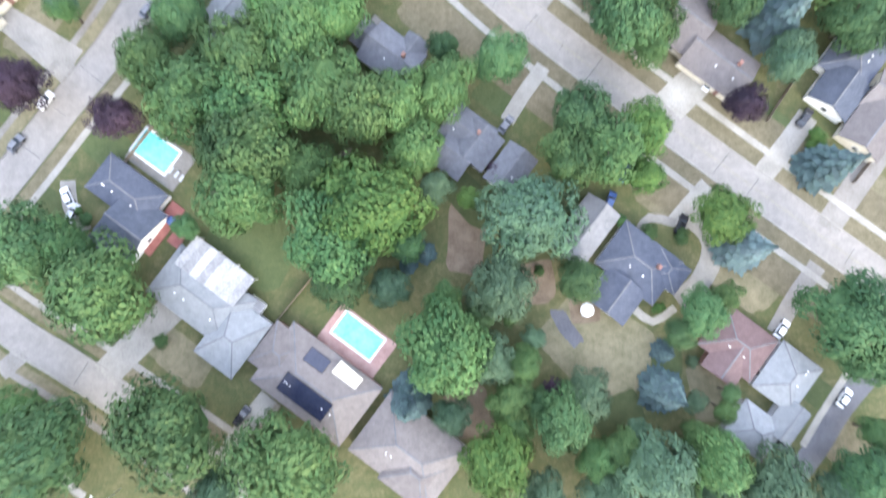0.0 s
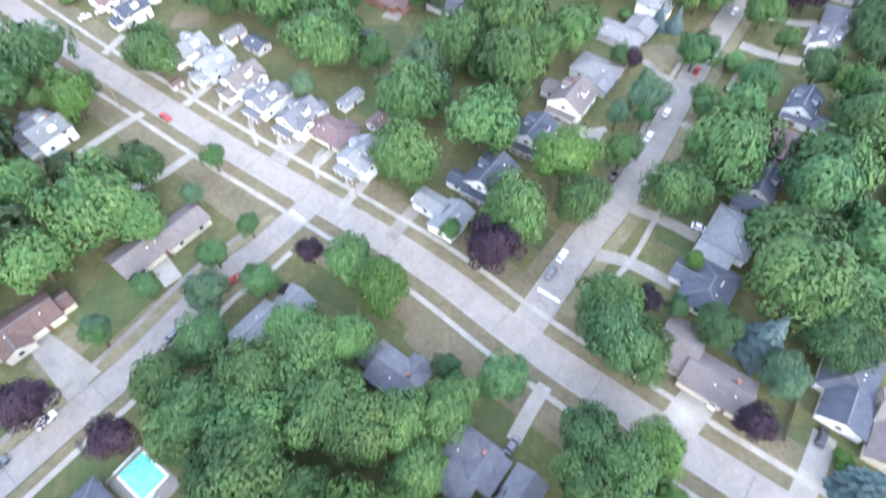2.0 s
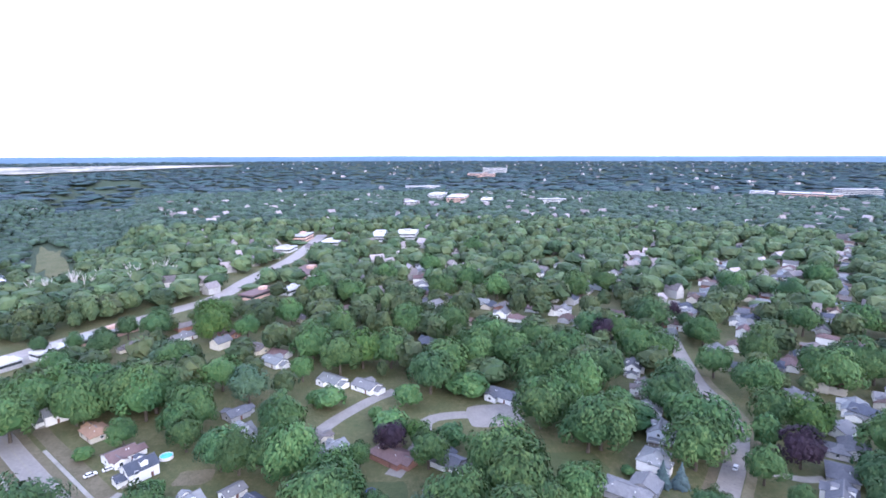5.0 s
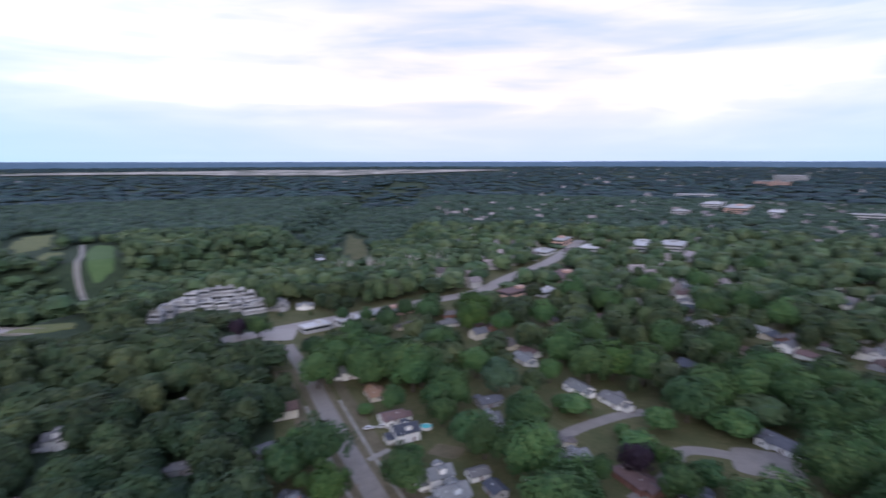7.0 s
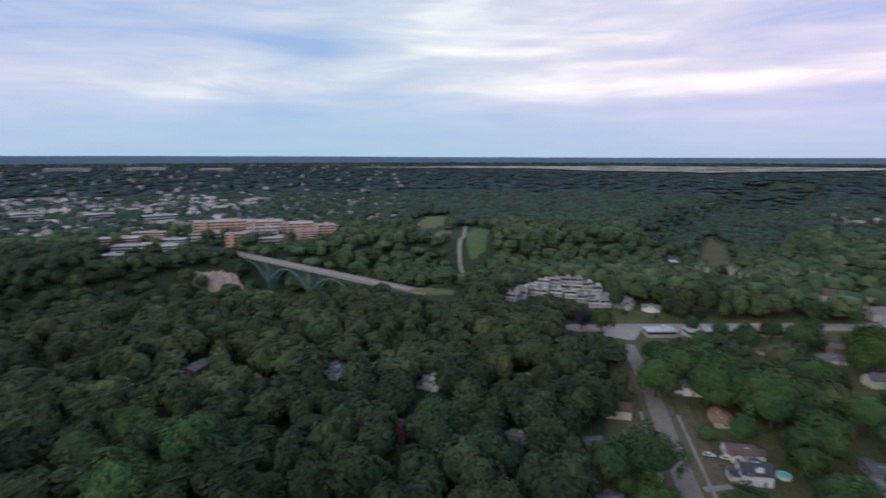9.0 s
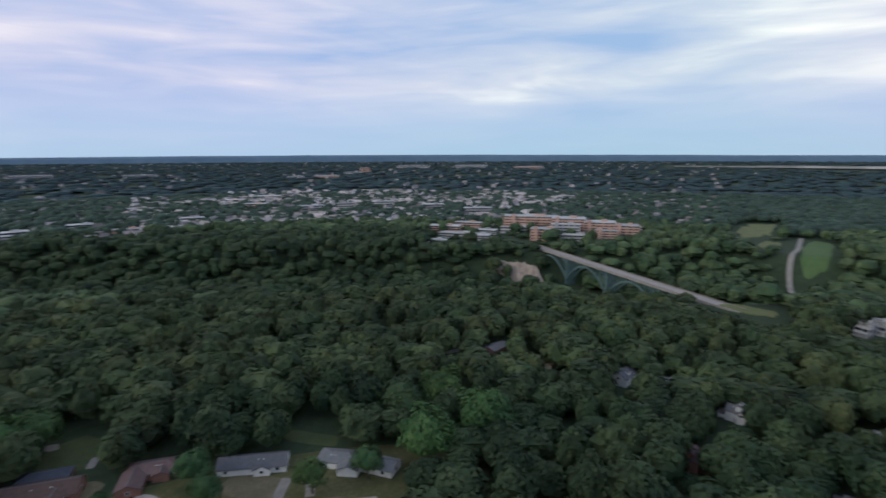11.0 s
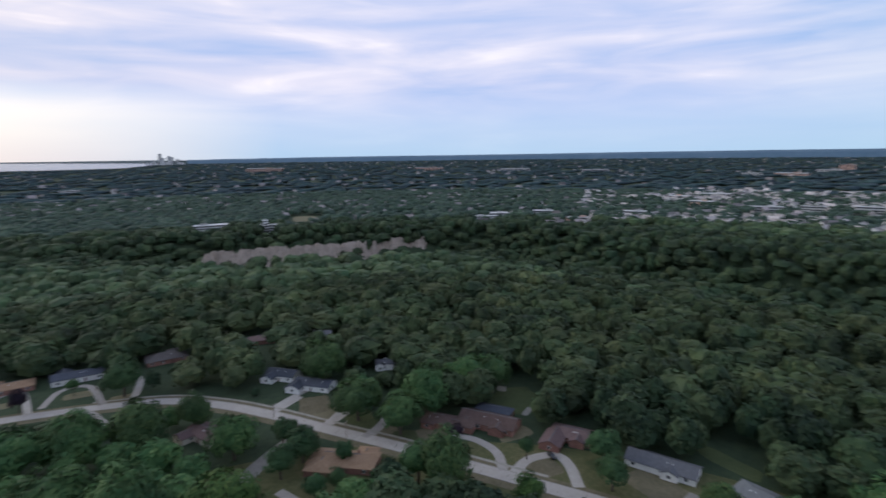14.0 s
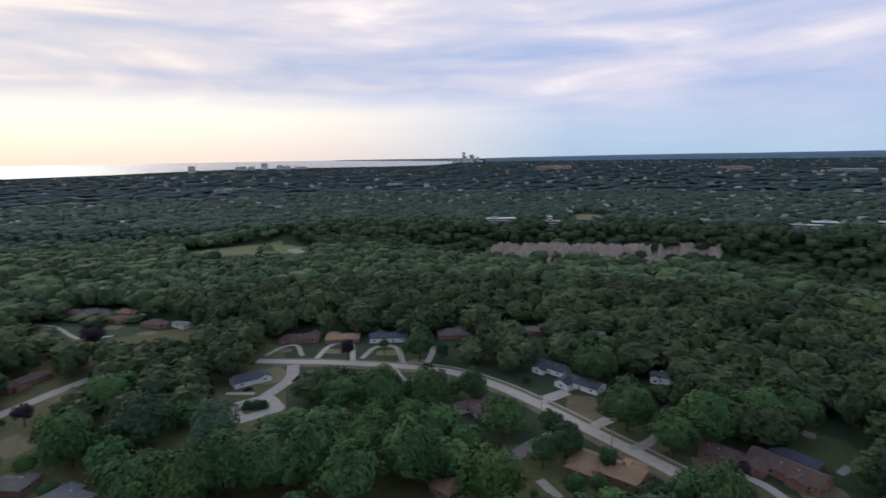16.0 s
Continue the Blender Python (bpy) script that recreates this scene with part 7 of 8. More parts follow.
# the city on the lake
for az, D, w, h in ((161.8, 9000, 46, 60), (161.3, 9000, 60, 75), (160.75, 9000, 44, 210), (160.5, 9000, 40, 120), (160.0, 9000, 55, 165), (159.75, 9000, 36, 150), (159.3, 9000, 40, 105), (159.0, 9000, 80, 50), (160.3, 9000, 120, 45)):
    x, y, s = spot(az, D)
    block_building(x, y, az, [(0, 0, w, w * 0.8, max(3, round(h / 16)), PALE_FAR, 13.0)], "hazy office tower of the distant city", "tower_block", s, None, 0.93)
for az, D, w, h in ((187.6, 5600, 60, 60), (183.2, 5900, 110, 44), (182.2, 5900, 60, 44), (181.0, 5900, 60, 70), (179.5, 5900, 70, 46), (178.8, 5900, 60, 42), (177.5, 6000, 130, 30)):
    x, y, s = spot(az, D)
    block_building(x, y, az, [(0, 0, w, 24, max(3, round(h / 6)), PALE_FAR, 6.0)], "pale slab block of flats on the shore", "apartment_block", s, None, 0.85)
for az, D, w, h in ((97.0, 3900, 70, 36), (98.2, 3700, 120, 12), (100.9, 3000, 130, 14), (104, 3100, 90, 12), (106.8, 1600, 70, 11), (110.3, 1500, 60, 9), (113.9, 1090, 40, 9), (122.8, 1124, 46, 6), (119.3, 1011, 44, 6), (127.9, 1076, 50, 7), (102.6, 1258, 60, 10), (95.2, 1279, 44, 14), (85.2, 1162, 60, 9), (76.4, 1522, 60, 10), (90, 1250, 50, 9), (99, 1300, 44, 10), (108, 1350, 50, 9),
                   (-36.4, 1822, 60, 14), (-40.0, 1800, 140, 14), (-43.3, 1976, 110, 18), (-3.8, 1940, 120, 12), (-11.4, 3700, 160, 30), (-10, 3000, 140, 18), (-17.3, 1400, 70, 8), (134.9, 4200, 200, 22), (151.5, 4500, 260, 26), (185, 2057, 60, 14), (168, 2267, 60, 12), (86, 5200, 300, 24), (92, 5200, 300, 24), (80, 4800, 240, 22), (118, 3500, 160, 16), (126, 3800, 200, 16)):
    x, y, s = spot(az, D)
    block_building(x, y, az + (D % 30) - 15, [(0, 0, w, w * 0.45, max(1, round(h / 5)), B if D % 3 == 0 else PALE_FAR, 5.0)], "pale flat-roofed building beyond the valley", "building", s)

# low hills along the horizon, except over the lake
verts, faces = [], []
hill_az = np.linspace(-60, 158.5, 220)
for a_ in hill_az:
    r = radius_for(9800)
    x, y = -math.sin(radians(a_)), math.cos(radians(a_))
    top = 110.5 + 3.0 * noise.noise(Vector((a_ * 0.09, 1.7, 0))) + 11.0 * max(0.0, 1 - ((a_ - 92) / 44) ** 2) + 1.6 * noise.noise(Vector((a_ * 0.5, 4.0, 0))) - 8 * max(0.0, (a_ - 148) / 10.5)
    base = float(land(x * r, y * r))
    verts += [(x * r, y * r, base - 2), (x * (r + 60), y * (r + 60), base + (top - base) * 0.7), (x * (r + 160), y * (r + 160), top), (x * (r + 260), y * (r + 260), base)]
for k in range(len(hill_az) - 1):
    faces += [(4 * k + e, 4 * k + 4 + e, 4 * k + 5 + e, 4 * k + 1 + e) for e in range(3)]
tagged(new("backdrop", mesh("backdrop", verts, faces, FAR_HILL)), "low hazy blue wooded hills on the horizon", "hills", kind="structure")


# ---- woods and distant suburbs ----
rs = np.random.RandomState(5)
ALL_ROADS = ((MAIN, 9), (LEFT_ST, 7), (LOW_ST, 7), (CURVE_ST, 7), (BACK_ST, 5), (SHOP_ST, 9.5), (BACK_LOOP, 7), (STUB_ST, 6), (FAR_LEFT_ST, 6), (SHORT_ST, 6), (CUL_ST, 6), (NORTH_DRIVE, 6), ([q for q in BRIDGE_RD if q[0] < -430], 8), (PARK_RD, 6))
CLEAR = []          # rough circles kept free of scattered trees
for ob in list(scene.objects):
    if ob.type == "MESH" and ob.parent is None and ob.name.split(".")[0] in ("lawn", "meadow", "playing_field", "river", "gravel_bank", "crossing", "car_park", "turning_circle", "driveway", "island", "footpath"):
        c = np.array([v.co[:2] for v in ob.data.vertices])
        lo, hi = c.min(0), c.max(0)
        if ob.name.startswith("driveway"):
            for q in c[::6]:
                CLEAR.append((q[0], q[1], 3.0))
        elif max(hi - lo) > 40:
            for q in c[::2]:
                for k in (0.0, 0.35, 0.7, 1.0):
                    m_ = c.mean(0) + (q - c.mean(0)) * k
                    CLEAR.append((m_[0], m_[1], 12.0))
        else:
            CLEAR.append((*((lo + hi) / 2), 0.36 * float(max(hi - lo)) + 2.0))
    elif ob.type == "EMPTY" and ob.name.split(".")[0] in ("building", "hospital", "hospital_wing", "apartment_house", "house"):
        for c in ob.children:
            if c.name.split(".")[0] in ("core", "storey"):
                lo = np.array([v.co[:2] for v in c.data.vertices])
                for k in np.linspace(0.1, 0.9, 5):
                    q = ob.matrix_basis @ Vector((*(lo.min(0) * (1 - k) + lo.max(0) * k), 0))
                    CLEAR.append((q.x, q.y, 6.0 if ob.name.startswith(("apartment", "hospital")) else 10.0))
for q in smooth_line([(-280, -712), (-357, -690), (-452, -645), (-535, -625), (-590, -582)], 14.0):
    for k in (0.955, 0.985):
        CLEAR.append((q[0] * k, q[1] * k, 9.0))
for q in ((-655, 58), (-650, 82), (-632, 108), (-610, 128), (-240, 320), (-255, 330), (-262, 350)):
    CLEAR.append((*q, 7.0))
for q in ((171, -452), (148, -437), (128, -427), (108, -420), (88, -413), (69, -409), (14, -270), (26, -274), (0, -276)):
    CLEAR.append((*q, 11.0))
for k in np.linspace(0, 1, 9):
    CLEAR.append((-490 + 110 * k, 212 + 50 * k, 5.0))
SEEN_HOUSES = [h for h in HOUSES if math.hypot(h[0], h[1]) < 420]
BRIDGE_LINE = np.array([(BX0, BY0), (BX1, BY1)])


def free(p, margin, bridge=True):
    """Which of the points lie clear of roads, houses and open ground."""
    ok = np.ones(len(p), bool)
    for line, w in ALL_ROADS:
        ok &= line_distance(p[:, 0], p[:, 1], np.array(line)[::2]) > w + margin * 0.4
    for x, y, l, w in HOUSES:
        ok &= np.hypot(p[:, 0] - x, p[:, 1] - y) > (l + w) / 2 + margin * 0.45
    for x, y, r in CLEAR:
        ok &= np.hypot(p[:, 0] - x, p[:, 1] - y) > r + margin * 0.3
    if margin > 3:
        for x, y, r in TREES:
            ok &= np.hypot(p[:, 0] - x, p[:, 1] - y) > r * 0.75 + margin * 0.7
    if bridge:
        ok &= line_distance(p[:, 0], p[:, 1], BRIDGE_LINE) > 9
    return ok


def sightline_height(p, tall):
    """Trees that would hide streets, houses, open ground or the bridge from the camera are kept low; the rest grow to
    full height.
    """
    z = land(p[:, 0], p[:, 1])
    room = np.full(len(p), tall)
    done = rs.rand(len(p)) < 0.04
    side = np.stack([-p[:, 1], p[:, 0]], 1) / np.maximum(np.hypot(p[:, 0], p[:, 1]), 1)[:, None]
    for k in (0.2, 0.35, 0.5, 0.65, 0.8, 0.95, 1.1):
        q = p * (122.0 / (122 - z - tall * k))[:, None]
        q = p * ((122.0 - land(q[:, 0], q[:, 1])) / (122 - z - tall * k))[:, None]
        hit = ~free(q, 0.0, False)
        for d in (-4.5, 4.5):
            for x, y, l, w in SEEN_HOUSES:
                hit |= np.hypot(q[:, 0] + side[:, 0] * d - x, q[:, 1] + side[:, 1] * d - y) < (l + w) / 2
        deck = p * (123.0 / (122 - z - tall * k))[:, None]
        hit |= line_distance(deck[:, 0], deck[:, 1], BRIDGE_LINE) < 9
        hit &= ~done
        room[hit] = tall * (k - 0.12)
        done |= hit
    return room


def bearing(p):
    return np.degrees(np.arctan2(-p[:, 0], p[:, 1]))


def suburb(p):
    """1 in the streets and gardens, 0 in closed woods."""
    b_, r = bearing(p), np.hypot(p[:, 0], p[:, 1])
    s = np.zeros(len(p))
    s[(b_ < 24) & (b_ > -100)] = 1
    s[(r < 300) & (p[:, 1] > -40) & (b_ < 40)] = 1
    s[(r < 420) & ((b_ > 150) | (b_ < -100))] = 0.55
    west = (r > 900) & (b_ > 62) & (b_ < 150)
    s[west] = 0.75
    s[(r > 1300) & ((b_ > 140) | (b_ < -100))] = 0.6
    s[line_distance(p[:, 0], p[:, 1], VALLEY) < 150] = 0
    s[(r > 1500) & (b_ < 62) & (b_ > 12)] = 0.1
    return s


def jittered(r0, r1, step):
    n = int(r1 / step) + 1
    g = np.arange(-n, n + 1) * step
    x, y = np.meshgrid(g, g)
    x = x + (np.arange(len(g)) % 2)[:, None] * step * 0.5
    p = np.stack([x.ravel(), y.ravel()], 1) + rs.uniform(-0.38, 0.38, (x.size, 2)) * step
    r = np.hypot(p[:, 0], p[:, 1])
    b_ = bearing(p)
    keep = (r >= r0) & (r < r1)
    seen = ((b_ > -52) | (b_ < -150)) | (r < 330)
    return p[keep & seen]


# ---- bare pale trunks standing in the valley woods ----
PALE_TRUNKS = [me.copy() for me in TRUNKS]
for me in PALE_TRUNKS:
    me.materials[0] = PALE_BARK
dead = random.Random(21)
for n in range(26):
    k = n / 25.0
    x, y = -300 + 92 * k + dead.uniform(-9, 9), 480 + 78 * k + dead.uniform(-26, 26)
    h = dead.uniform(17, 22)
    ob = new("dead_tree")
    ob.location = (x, y, float(land(x, y)) - 0.2)
    part("trunk", PALE_TRUNKS[n % 3], ob, m=pose(0, 0, 0, dead.uniform(-4, 4), dead.uniform(-4, 4), dead.uniform(0, 360)) @ Matrix.Diagonal((h * 0.62, h * 0.62, h, 1)))
    tagged(ob, "slender pale bare dead tree standing in valley woodland", "tree", "dead trees in the valley")


# ---- small houses among the trees ----
def house_shapes():
    """Unit gabled blocks: walls, and a roof."""
    w = np.array([(-1, -1, 0), (1, -1, 0), (1, 1, 0), (-1, 1, 0), (-1, -1, 1), (1, -1, 1), (1, 1, 1), (-1, 1, 1), (-1, 0, 1.7), (1, 0, 1.7)], float)
    wf = np.array([(0, 1, 5), (0, 5, 4), (2, 3, 7), (2, 7, 6), (1, 2, 6), (1, 6, 5), (5, 6, 9), (3, 0, 4), (3, 4, 7), (7, 4, 8)])
    r = np.array([(-1.08, -1.12, 0.95), (1.08, -1.12, 0.95), (1.08, 1.12, 0.95), (-1.08, 1.12, 0.95), (-1.08, 0, 1.8), (1.08, 0, 1.8)], float)
    rf = np.array([(0, 1, 5), (0, 5, 4), (2, 3, 4), (2, 4, 5), (0, 2, 1), (0, 3, 2)])
    return (w, wf), (r, rf)


def settle(pts, turn, name, label, size=(6.0, 4.2), h=4.5, scale=None, looks=None):
    (w, wf), (r, rf) = house_shapes()
    rng = np.random.RandomState(len(pts) + 1)
    L, W = size[0] * rng.uniform(0.8, 1.3, len(pts)), size[1] * rng.uniform(0.8, 1.25, len(pts))
    H = h * rng.uniform(0.8, 1.4, len(pts))
    if scale is not None:
        L, W, H = L * scale, W * scale, H * scale
    z0 = land(pts[:, 0], pts[:, 1])
    for (v, t), mat, nm in (((w, wf), (looks or (FAR_WALL, FAR_ROOF))[0], "walls"), ((r, rf), (looks or (FAR_WALL, FAR_ROOF))[1], "roofs")):
        c, s = np.cos(turn)[:, None], np.sin(turn)[:, None]
        x = v[None, :, 0] * L[:, None]
        y = v[None, :, 1] * W[:, None]
        V = np.stack([x * c - y * s + pts[:, 0, None], x * s + y * c + pts[:, 1, None], z0[:, None] + v[None, :, 2] * H[:, None]], -1).reshape(-1, 3)
        T_ = (t[None] + (np.arange(len(pts)) * len(v))[:, None, None]).reshape(-1, 3)
        ob = new(name, big_mesh(name, V, T_.ravel(), np.arange(len(T_)) * 3, mat, False))
        tagged(ob, label + (" with pale walls" if nm == "walls" else ", their grey and brown roofs"), "houses", kind="stuff")


FAR_ROOF = material("mixed_roofs", (0.13, 0.12, 0.13), (0.34, 0.30, 0.29), 0.02, 0.5, 0.85, island=0.5)

def plain_house(x, y, rot, n):
    """A far house of the rows: walls and roof."""
    kind = n % 7
    house(round(x, 1), round(y, 1), rot, [(0, 0, 11 + n % 4, 8 + n % 3, 3 if n % 3 else 4.8, "hip" if n % 5 == 0 else "gable", 0)], ("slate", "pale", "taupe", "red", "grey", "navy", "brown")[kind], ("white", "white", "cream", "brick", "grey", "blue", "white")[(n * 5) % 7], windows=False, vents=0)


n_ = 0
for line in ([(190, 334), (468, 662)], [(236, 329), (436, 536)], [(222, 271), (318, 344), (729, 771)], [(74, 420), (134, 391)], [(37, 607), (30, 433)], [(134, 597), (187, 563)], [(150, 420), (330, 640)], [(230, 240), (300, 300)], [(200, 200), (260, 230)]):
    pts = np.array(smooth_line(line, 19.0))
    t = np.gradient(pts, axis=0)
    for q, d in zip(pts, t):
        n_ += 1
        plain_house(q[0] + rs.uniform(-3, 3), q[1] + rs.uniform(-3, 3), math.degrees(math.atan2(d[1], d[0])) + 90 * (n_ % 2), n_)
p = jittered(190, 440, 30.0)
p = p[(suburb(p) > 0.9) & (rs.rand(len(p)) < 0.35)]
p = p[free(p, 16)]
for q in p:
    n_ += 1
    plain_house(q[0], q[1], (47, -43, 40, -50)[n_ % 4] + rs.uniform(-6, 6), n_)
p = jittered(440, 1700, 34.0)
p = p[(rs.rand(len(p)) < suburb(p) * np.where(np.hypot(p[:, 0], p[:, 1]) < 750, 0.55, np.where(np.abs(bearing(p)) > 62, 0.55, 0.16)))]
p = p[free(p, 6)]
HOUSES += [(q[0], q[1], 5.0, 3.0) for q in p[np.hypot(p[:, 0], p[:, 1]) < 1500]]
settle(p, np.radians(rs.choice([47, -43, 20, -70], len(p)) + rs.uniform(-8, 8, len(p))), "scattered_houses", "suburban houses half hidden by trees", (6.5, 4.6), 5.2)
p = jittered(950, 1750, 27.0)
b_ = bearing(p)
quarter = np.array([noise.noise(Vector((x / 190.0, y / 190.0, 5.3))) for x, y in p])
p = p[(b_ > 76) & (b_ < 119) & (rs.rand(len(p)) < 0.45 + 1.3 * quarter)]
p = p[line_distance(p[:, 0], p[:, 1], VALLEY) > 170]
HOUSES += [(q[0], q[1], 6.0, 4.0) for q in p[::2]]
settle(p, np.radians(rs.choice([67, -23, 60], len(p)) + rs.uniform(-8, 8, len(p))), "town_houses", "houses and shops of the town across the valley", (8, 5.5), 5.5, None, (WALL["white"], TOWN_ROOF))
p = jittered(1700, 4300, 52.0)
p = p[rs.rand(len(p)) < suburb(p) * np.where((bearing(p) < 62) & (bearing(p) > -100), 0.07, 0.2)]
b_ = bearing(p)
b_ = np.where(b_ < 0, b_ + 360, b_)
p = p[~((b_ > 160) & (b_ < 250) & (true_distance(np.hypot(p[:, 0], p[:, 1])) > 4600))]
r_ = np.hypot(p[:, 0], p[:, 1])
settle(p, rs.uniform(0, 3.14, len(p)), "distant_houses", "far pale houses and sheds", (8, 5.5), 7.0, np.maximum(r_ / true_distance(r_), 0.4))


def plant(name, pts, radius, height, shapes, mat, label, spread=0.36, fit=True, dome=0.5):
    """One mesh of many crowns, each a turned and stretched copy of one of the shapes."""
    rng = np.random.RandomState(len(pts))
    vs, ls, count = [], [], 0
    pick = rng.randint(0, len(shapes), len(pts))
    z0 = land(pts[:, 0], pts[:, 1])
    rad = radius * rng.uniform(1 - spread, 1 + spread, len(pts))
    tall = height * rng.uniform(0.66, 1.15, len(pts))
    tall = tall * np.array([1 + 0.5 * noise.noise(Vector((x / 48.0, y / 48.0, 3.1))) for x, y in pts])
    turn = rng.uniform(0, 2 * np.pi, len(pts))
    # height and spread trimmed to keep the camera's view open
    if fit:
        room = sightline_height(pts, height)
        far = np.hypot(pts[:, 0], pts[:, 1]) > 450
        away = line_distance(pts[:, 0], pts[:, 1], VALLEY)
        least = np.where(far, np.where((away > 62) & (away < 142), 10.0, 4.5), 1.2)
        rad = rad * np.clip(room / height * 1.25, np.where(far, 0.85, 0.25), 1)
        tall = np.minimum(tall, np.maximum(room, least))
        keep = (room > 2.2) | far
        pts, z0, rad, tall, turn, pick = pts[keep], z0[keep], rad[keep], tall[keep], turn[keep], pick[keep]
    else:
        shrink = np.hypot(pts[:, 0], pts[:, 1]) / true_distance(np.hypot(pts[:, 0], pts[:, 1]))
        tall, rad = tall * shrink, rad * (0.45 + 0.55 * shrink)
    for k, (v, t) in enumerate(shapes):
        i_ = np.where(pick == k)[0]
        if not len(i_):
            continue
        c, s = np.cos(turn[i_])[:, None], np.sin(turn[i_])[:, None]
        x = (v[None, :, 0] * c - v[None, :, 1] * s) * rad[i_, None] + pts[i_, 0, None]
        y = (v[None, :, 0] * s + v[None, :, 1] * c) * rad[i_, None] + pts[i_, 1, None]
        zr = (tall * dome)[i_, None]
        z = z0[i_, None] + tall[i_, None] - zr * 0.95 + v[None, :, 2] * zr * 1.05
        vs.append(np.stack([x, y, z], -1).reshape(-1, 3))
        ls.append((t[None] + (np.arange(len(i_)) * len(v))[:, None, None] + count).reshape(-1, 3))
        count += len(i_) * len(v)
    v, l = np.concatenate(vs), np.concatenate(ls)
    ob = new(name, big_mesh(name, v, l.ravel(), np.arange(len(l)) * 3, mat, len(shapes[0][0]) < 20))
    return tagged(ob, label, "woods", kind="stuff")


rng0 = random.Random(3)


def sprayed(rng, n, lobes, size, nu=9, nv=6):
    """A crown of lobes of leaf sprays round an inner mass."""
    v, t = blob(rng, nu, nv, 0.30, 2.2, 0.9)
    vs, ts = [tuple(q) for q in v * (0.80 if nu > 7 else 0.92)], [tuple(q) for q in t]
    for k in range(lobes):
        z = 1 - 1.45 * (k + 0.5) / lobes
        ph, r, q = k * 2.39996 + rng.uniform(-0.4, 0.4), math.sqrt(max(0.0, 1 - z * z)), rng.uniform(0.58, 0.84)
        c = Vector((r * math.cos(ph) * q, r * math.sin(ph) * q, z * q * 0.9))
        rad = rng.uniform(0.20, 0.34)
        for _ in range(n // lobes):
            d = Vector((rng.gauss(0, 1), rng.gauss(0, 1), rng.gauss(0.4, 1))).normalized()
            if d.dot(c) < -0.2 * c.length:
                d = -d
            p_ = c + d * rad * rng.uniform(0.85, 1.06)
            nrm = (d + 0.6 * c.normalized() + Vector((0, 0, 0.3)) + Vector((rng.uniform(-1, 1), rng.uniform(-1, 1), rng.uniform(-1, 1))) * 0.5).normalized()
            e = nrm.orthogonal().normalized()
            e.rotate(Matrix.Rotation(rng.uniform(0, 6.28), 3, nrm))
            f_ = nrm.cross(e)
            s = size * rng.uniform(0.7, 1.3)
            o = len(vs)
            vs += [tuple(p_ - e * s * 1.3 - nrm * s * 0.4), tuple(p_ - f_ * s * 0.8 + e * s * 0.5), tuple(p_ + f_ * s * 0.8 + e * s * 0.7)]
            ts.append((o, o + 1, o + 2))
    return np.array(vs), np.array(ts)


CLOSE_SHAPES = [sprayed(rng0, 480, 28, 0.114) for _ in range(6)]
NEAR_SHAPES = [sprayed(rng0, 170, 20, 0.15, 8, 5) for _ in range(8)]
MID_SHAPES = [sprayed(rng0, 70, 14, 0.18, 6, 4) for _ in range(8)]
FAR_SHAPES = [blob(rng0, 5, 3, 0.30, 2.0, 0.9) for _ in range(6)]
DIST_SHAPES = [blob(rng0, 4, 3, 0.25, 2.0, 0.8) for _ in range(6)]


def wooded(r0, r1, step, sub_keep):
    p = jittered(r0, r1, step)
    keep = rs.rand(len(p)) > suburb(p) * (1 - sub_keep)
    p = p[keep]
    return p[free(p, step * 0.5)]


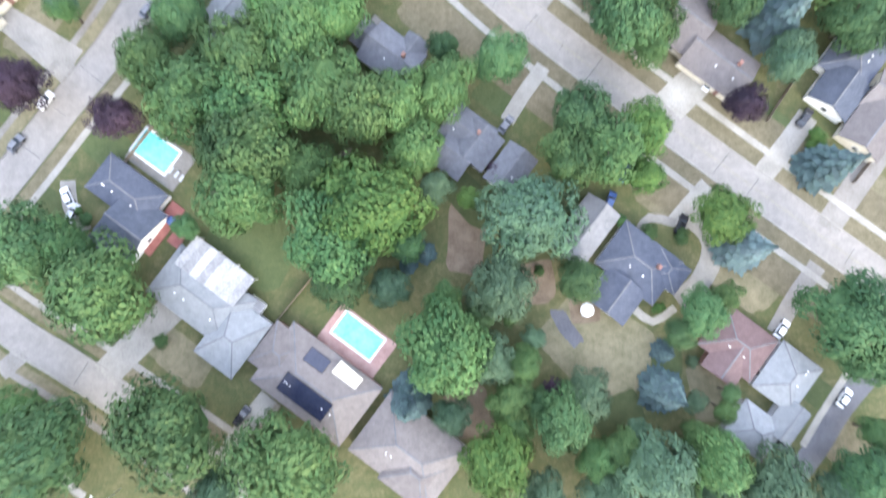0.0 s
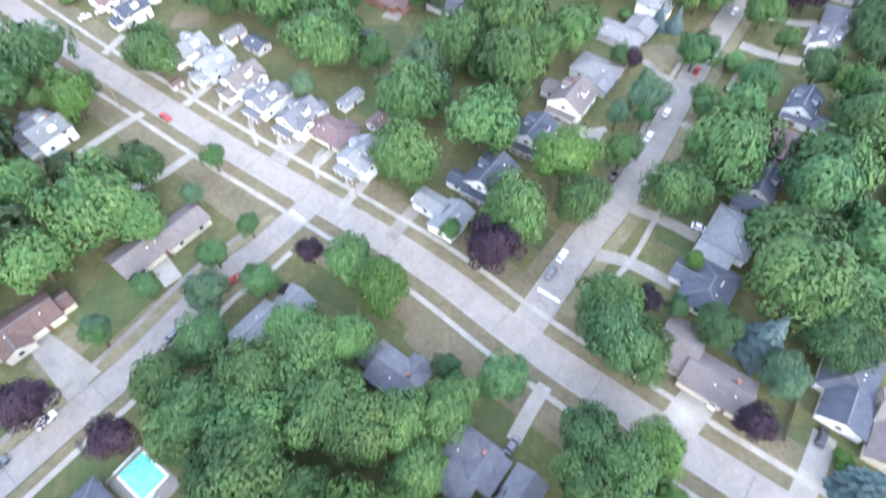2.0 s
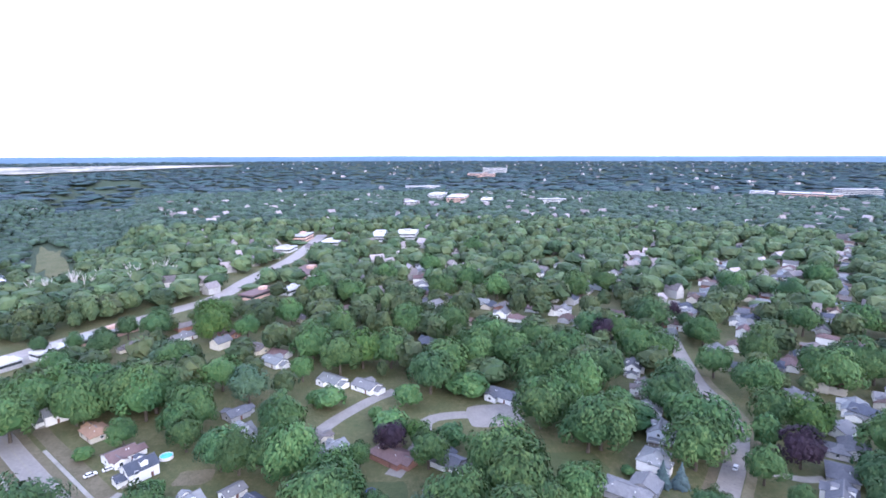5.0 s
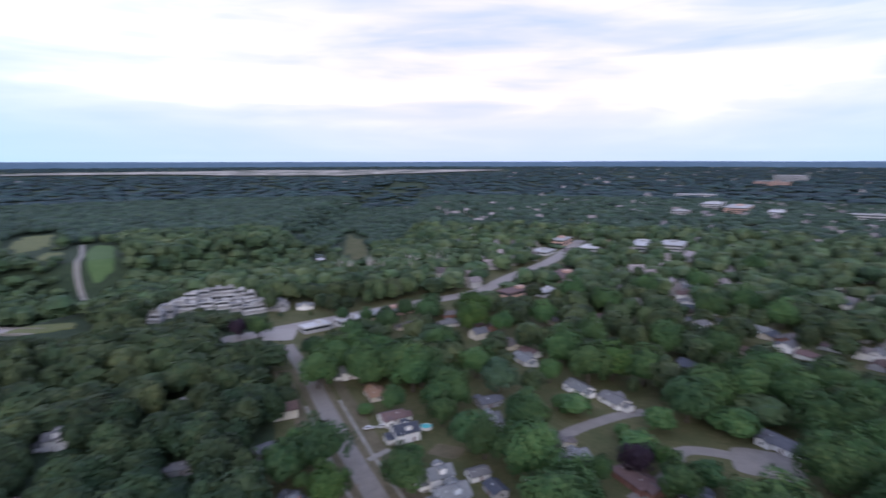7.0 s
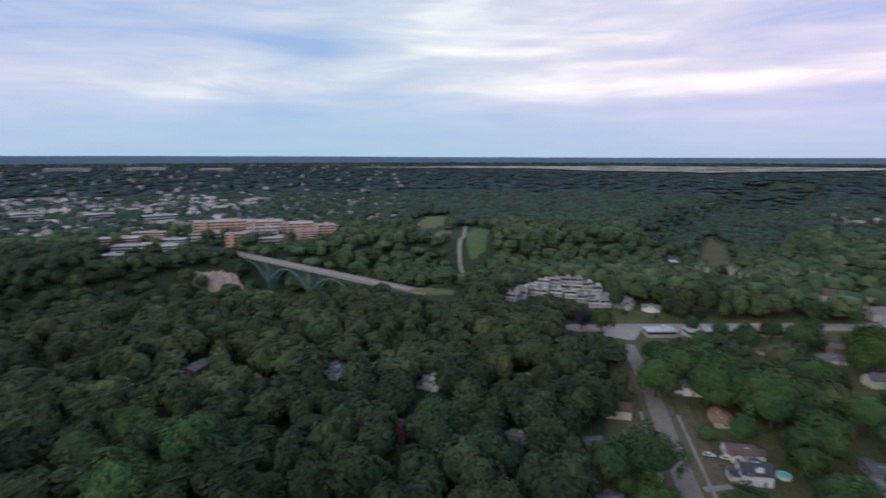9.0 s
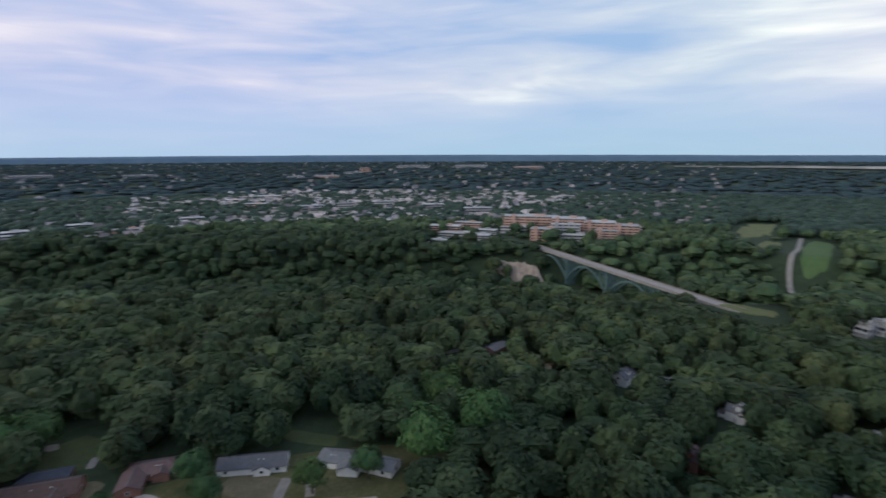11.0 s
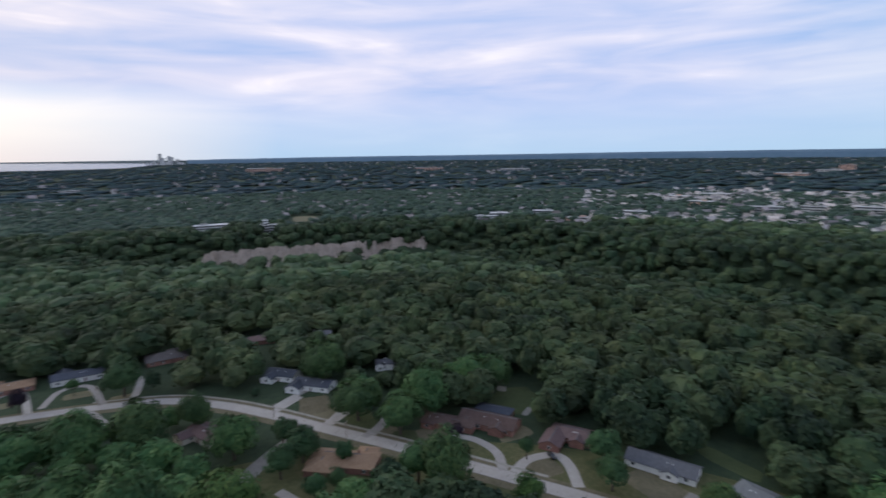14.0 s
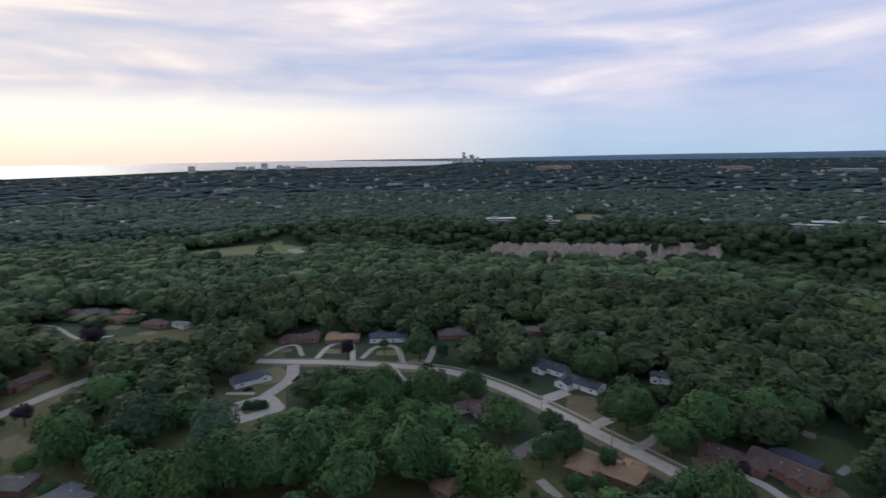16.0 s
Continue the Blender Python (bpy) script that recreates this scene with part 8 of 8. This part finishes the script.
p = np.concatenate([wooded(0, 265, 13.2, 0.66), wooded(265, 480, 13.4, 0.70)])
p = p[(np.hypot(p[:, 0], p[:, 1]) > 120) | (p[:, 1] < -70)]
b_ = bearing(p)
gardens = (b_ < 34) & (b_ > -52) & (np.hypot(p[:, 0], p[:, 1]) < 330)
p = p[~gardens | free(p, 5.5)]
close = np.hypot(p[:, 0], p[:, 1]) < 265
b_ = bearing(p)
west = (b_ > 38) & (b_ < 140)
plant("woodland", p[close & ~west], 8.0, 15.5, CLOSE_SHAPES, LEAF["g"], "green broadleaf trees crowding the back gardens")
plant("woodland", p[close & west], 8.6, 20.5, CLOSE_SHAPES, LEAF_DARKER, "tall dark green broadleaf trees at the edge of the valley")
plant("woodland", p[~close], 9.2, 20.5, NEAR_SHAPES, LEAF_MID, "dense green broadleaf woodland round the gardens", 0.45, dome=0.5)
p = wooded(480, 950, 14.4, 0.66)
valley_r = np.interp(bearing(p), [25, 29, 31, 45, 59, 72, 96, 116, 130, 148, 172], [2100, 1316, 870, 671, 650, 588, 563, 599, 735, 723, 758])
# far bank: the slope's shade is put into a darker leaf colour
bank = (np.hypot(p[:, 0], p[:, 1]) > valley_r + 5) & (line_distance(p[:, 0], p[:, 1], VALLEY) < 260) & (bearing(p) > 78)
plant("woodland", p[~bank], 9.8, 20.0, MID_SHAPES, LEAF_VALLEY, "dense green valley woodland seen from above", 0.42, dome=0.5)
plant("woodland", p[bank], 9.6, 19.5, MID_SHAPES, LEAF_DARKER, "green woodland on the far bank, darkened as if shaded", 0.45, dome=0.5)
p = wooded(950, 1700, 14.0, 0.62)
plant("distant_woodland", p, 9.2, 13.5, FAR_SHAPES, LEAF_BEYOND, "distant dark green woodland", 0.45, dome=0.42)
p = jittered(1700, 4850, 46.0)
r_ = np.hypot(p[:, 0], p[:, 1])
b_ = bearing(p)
D_ = true_distance(r_)
shore = np.interp(np.where(b_ < 0, b_ + 360, b_), [160.8, 161.5, 163.8, 168, 174, 182.5, 187.6, 194, 202, 225, 250], [9500, 8400, 6735, 6434, 6380, 6489, 5984, 5213, 4863, 4300, 5000])
lake = (np.where(b_ < 0, b_ + 360, b_) > 160.8) & (np.where(b_ < 0, b_ + 360, b_) < 250) & (D_ > shore)
field = (b_ > 14) & (b_ < 67) & (D_ > np.interp(b_, [15, 24, 32, 43, 59, 66], [5500, 4550, 3900, 4250, 5000, 5100])) & (D_ < 6700)
p = p[~lake & ~field & (rs.rand(len(p)) < 0.9)]
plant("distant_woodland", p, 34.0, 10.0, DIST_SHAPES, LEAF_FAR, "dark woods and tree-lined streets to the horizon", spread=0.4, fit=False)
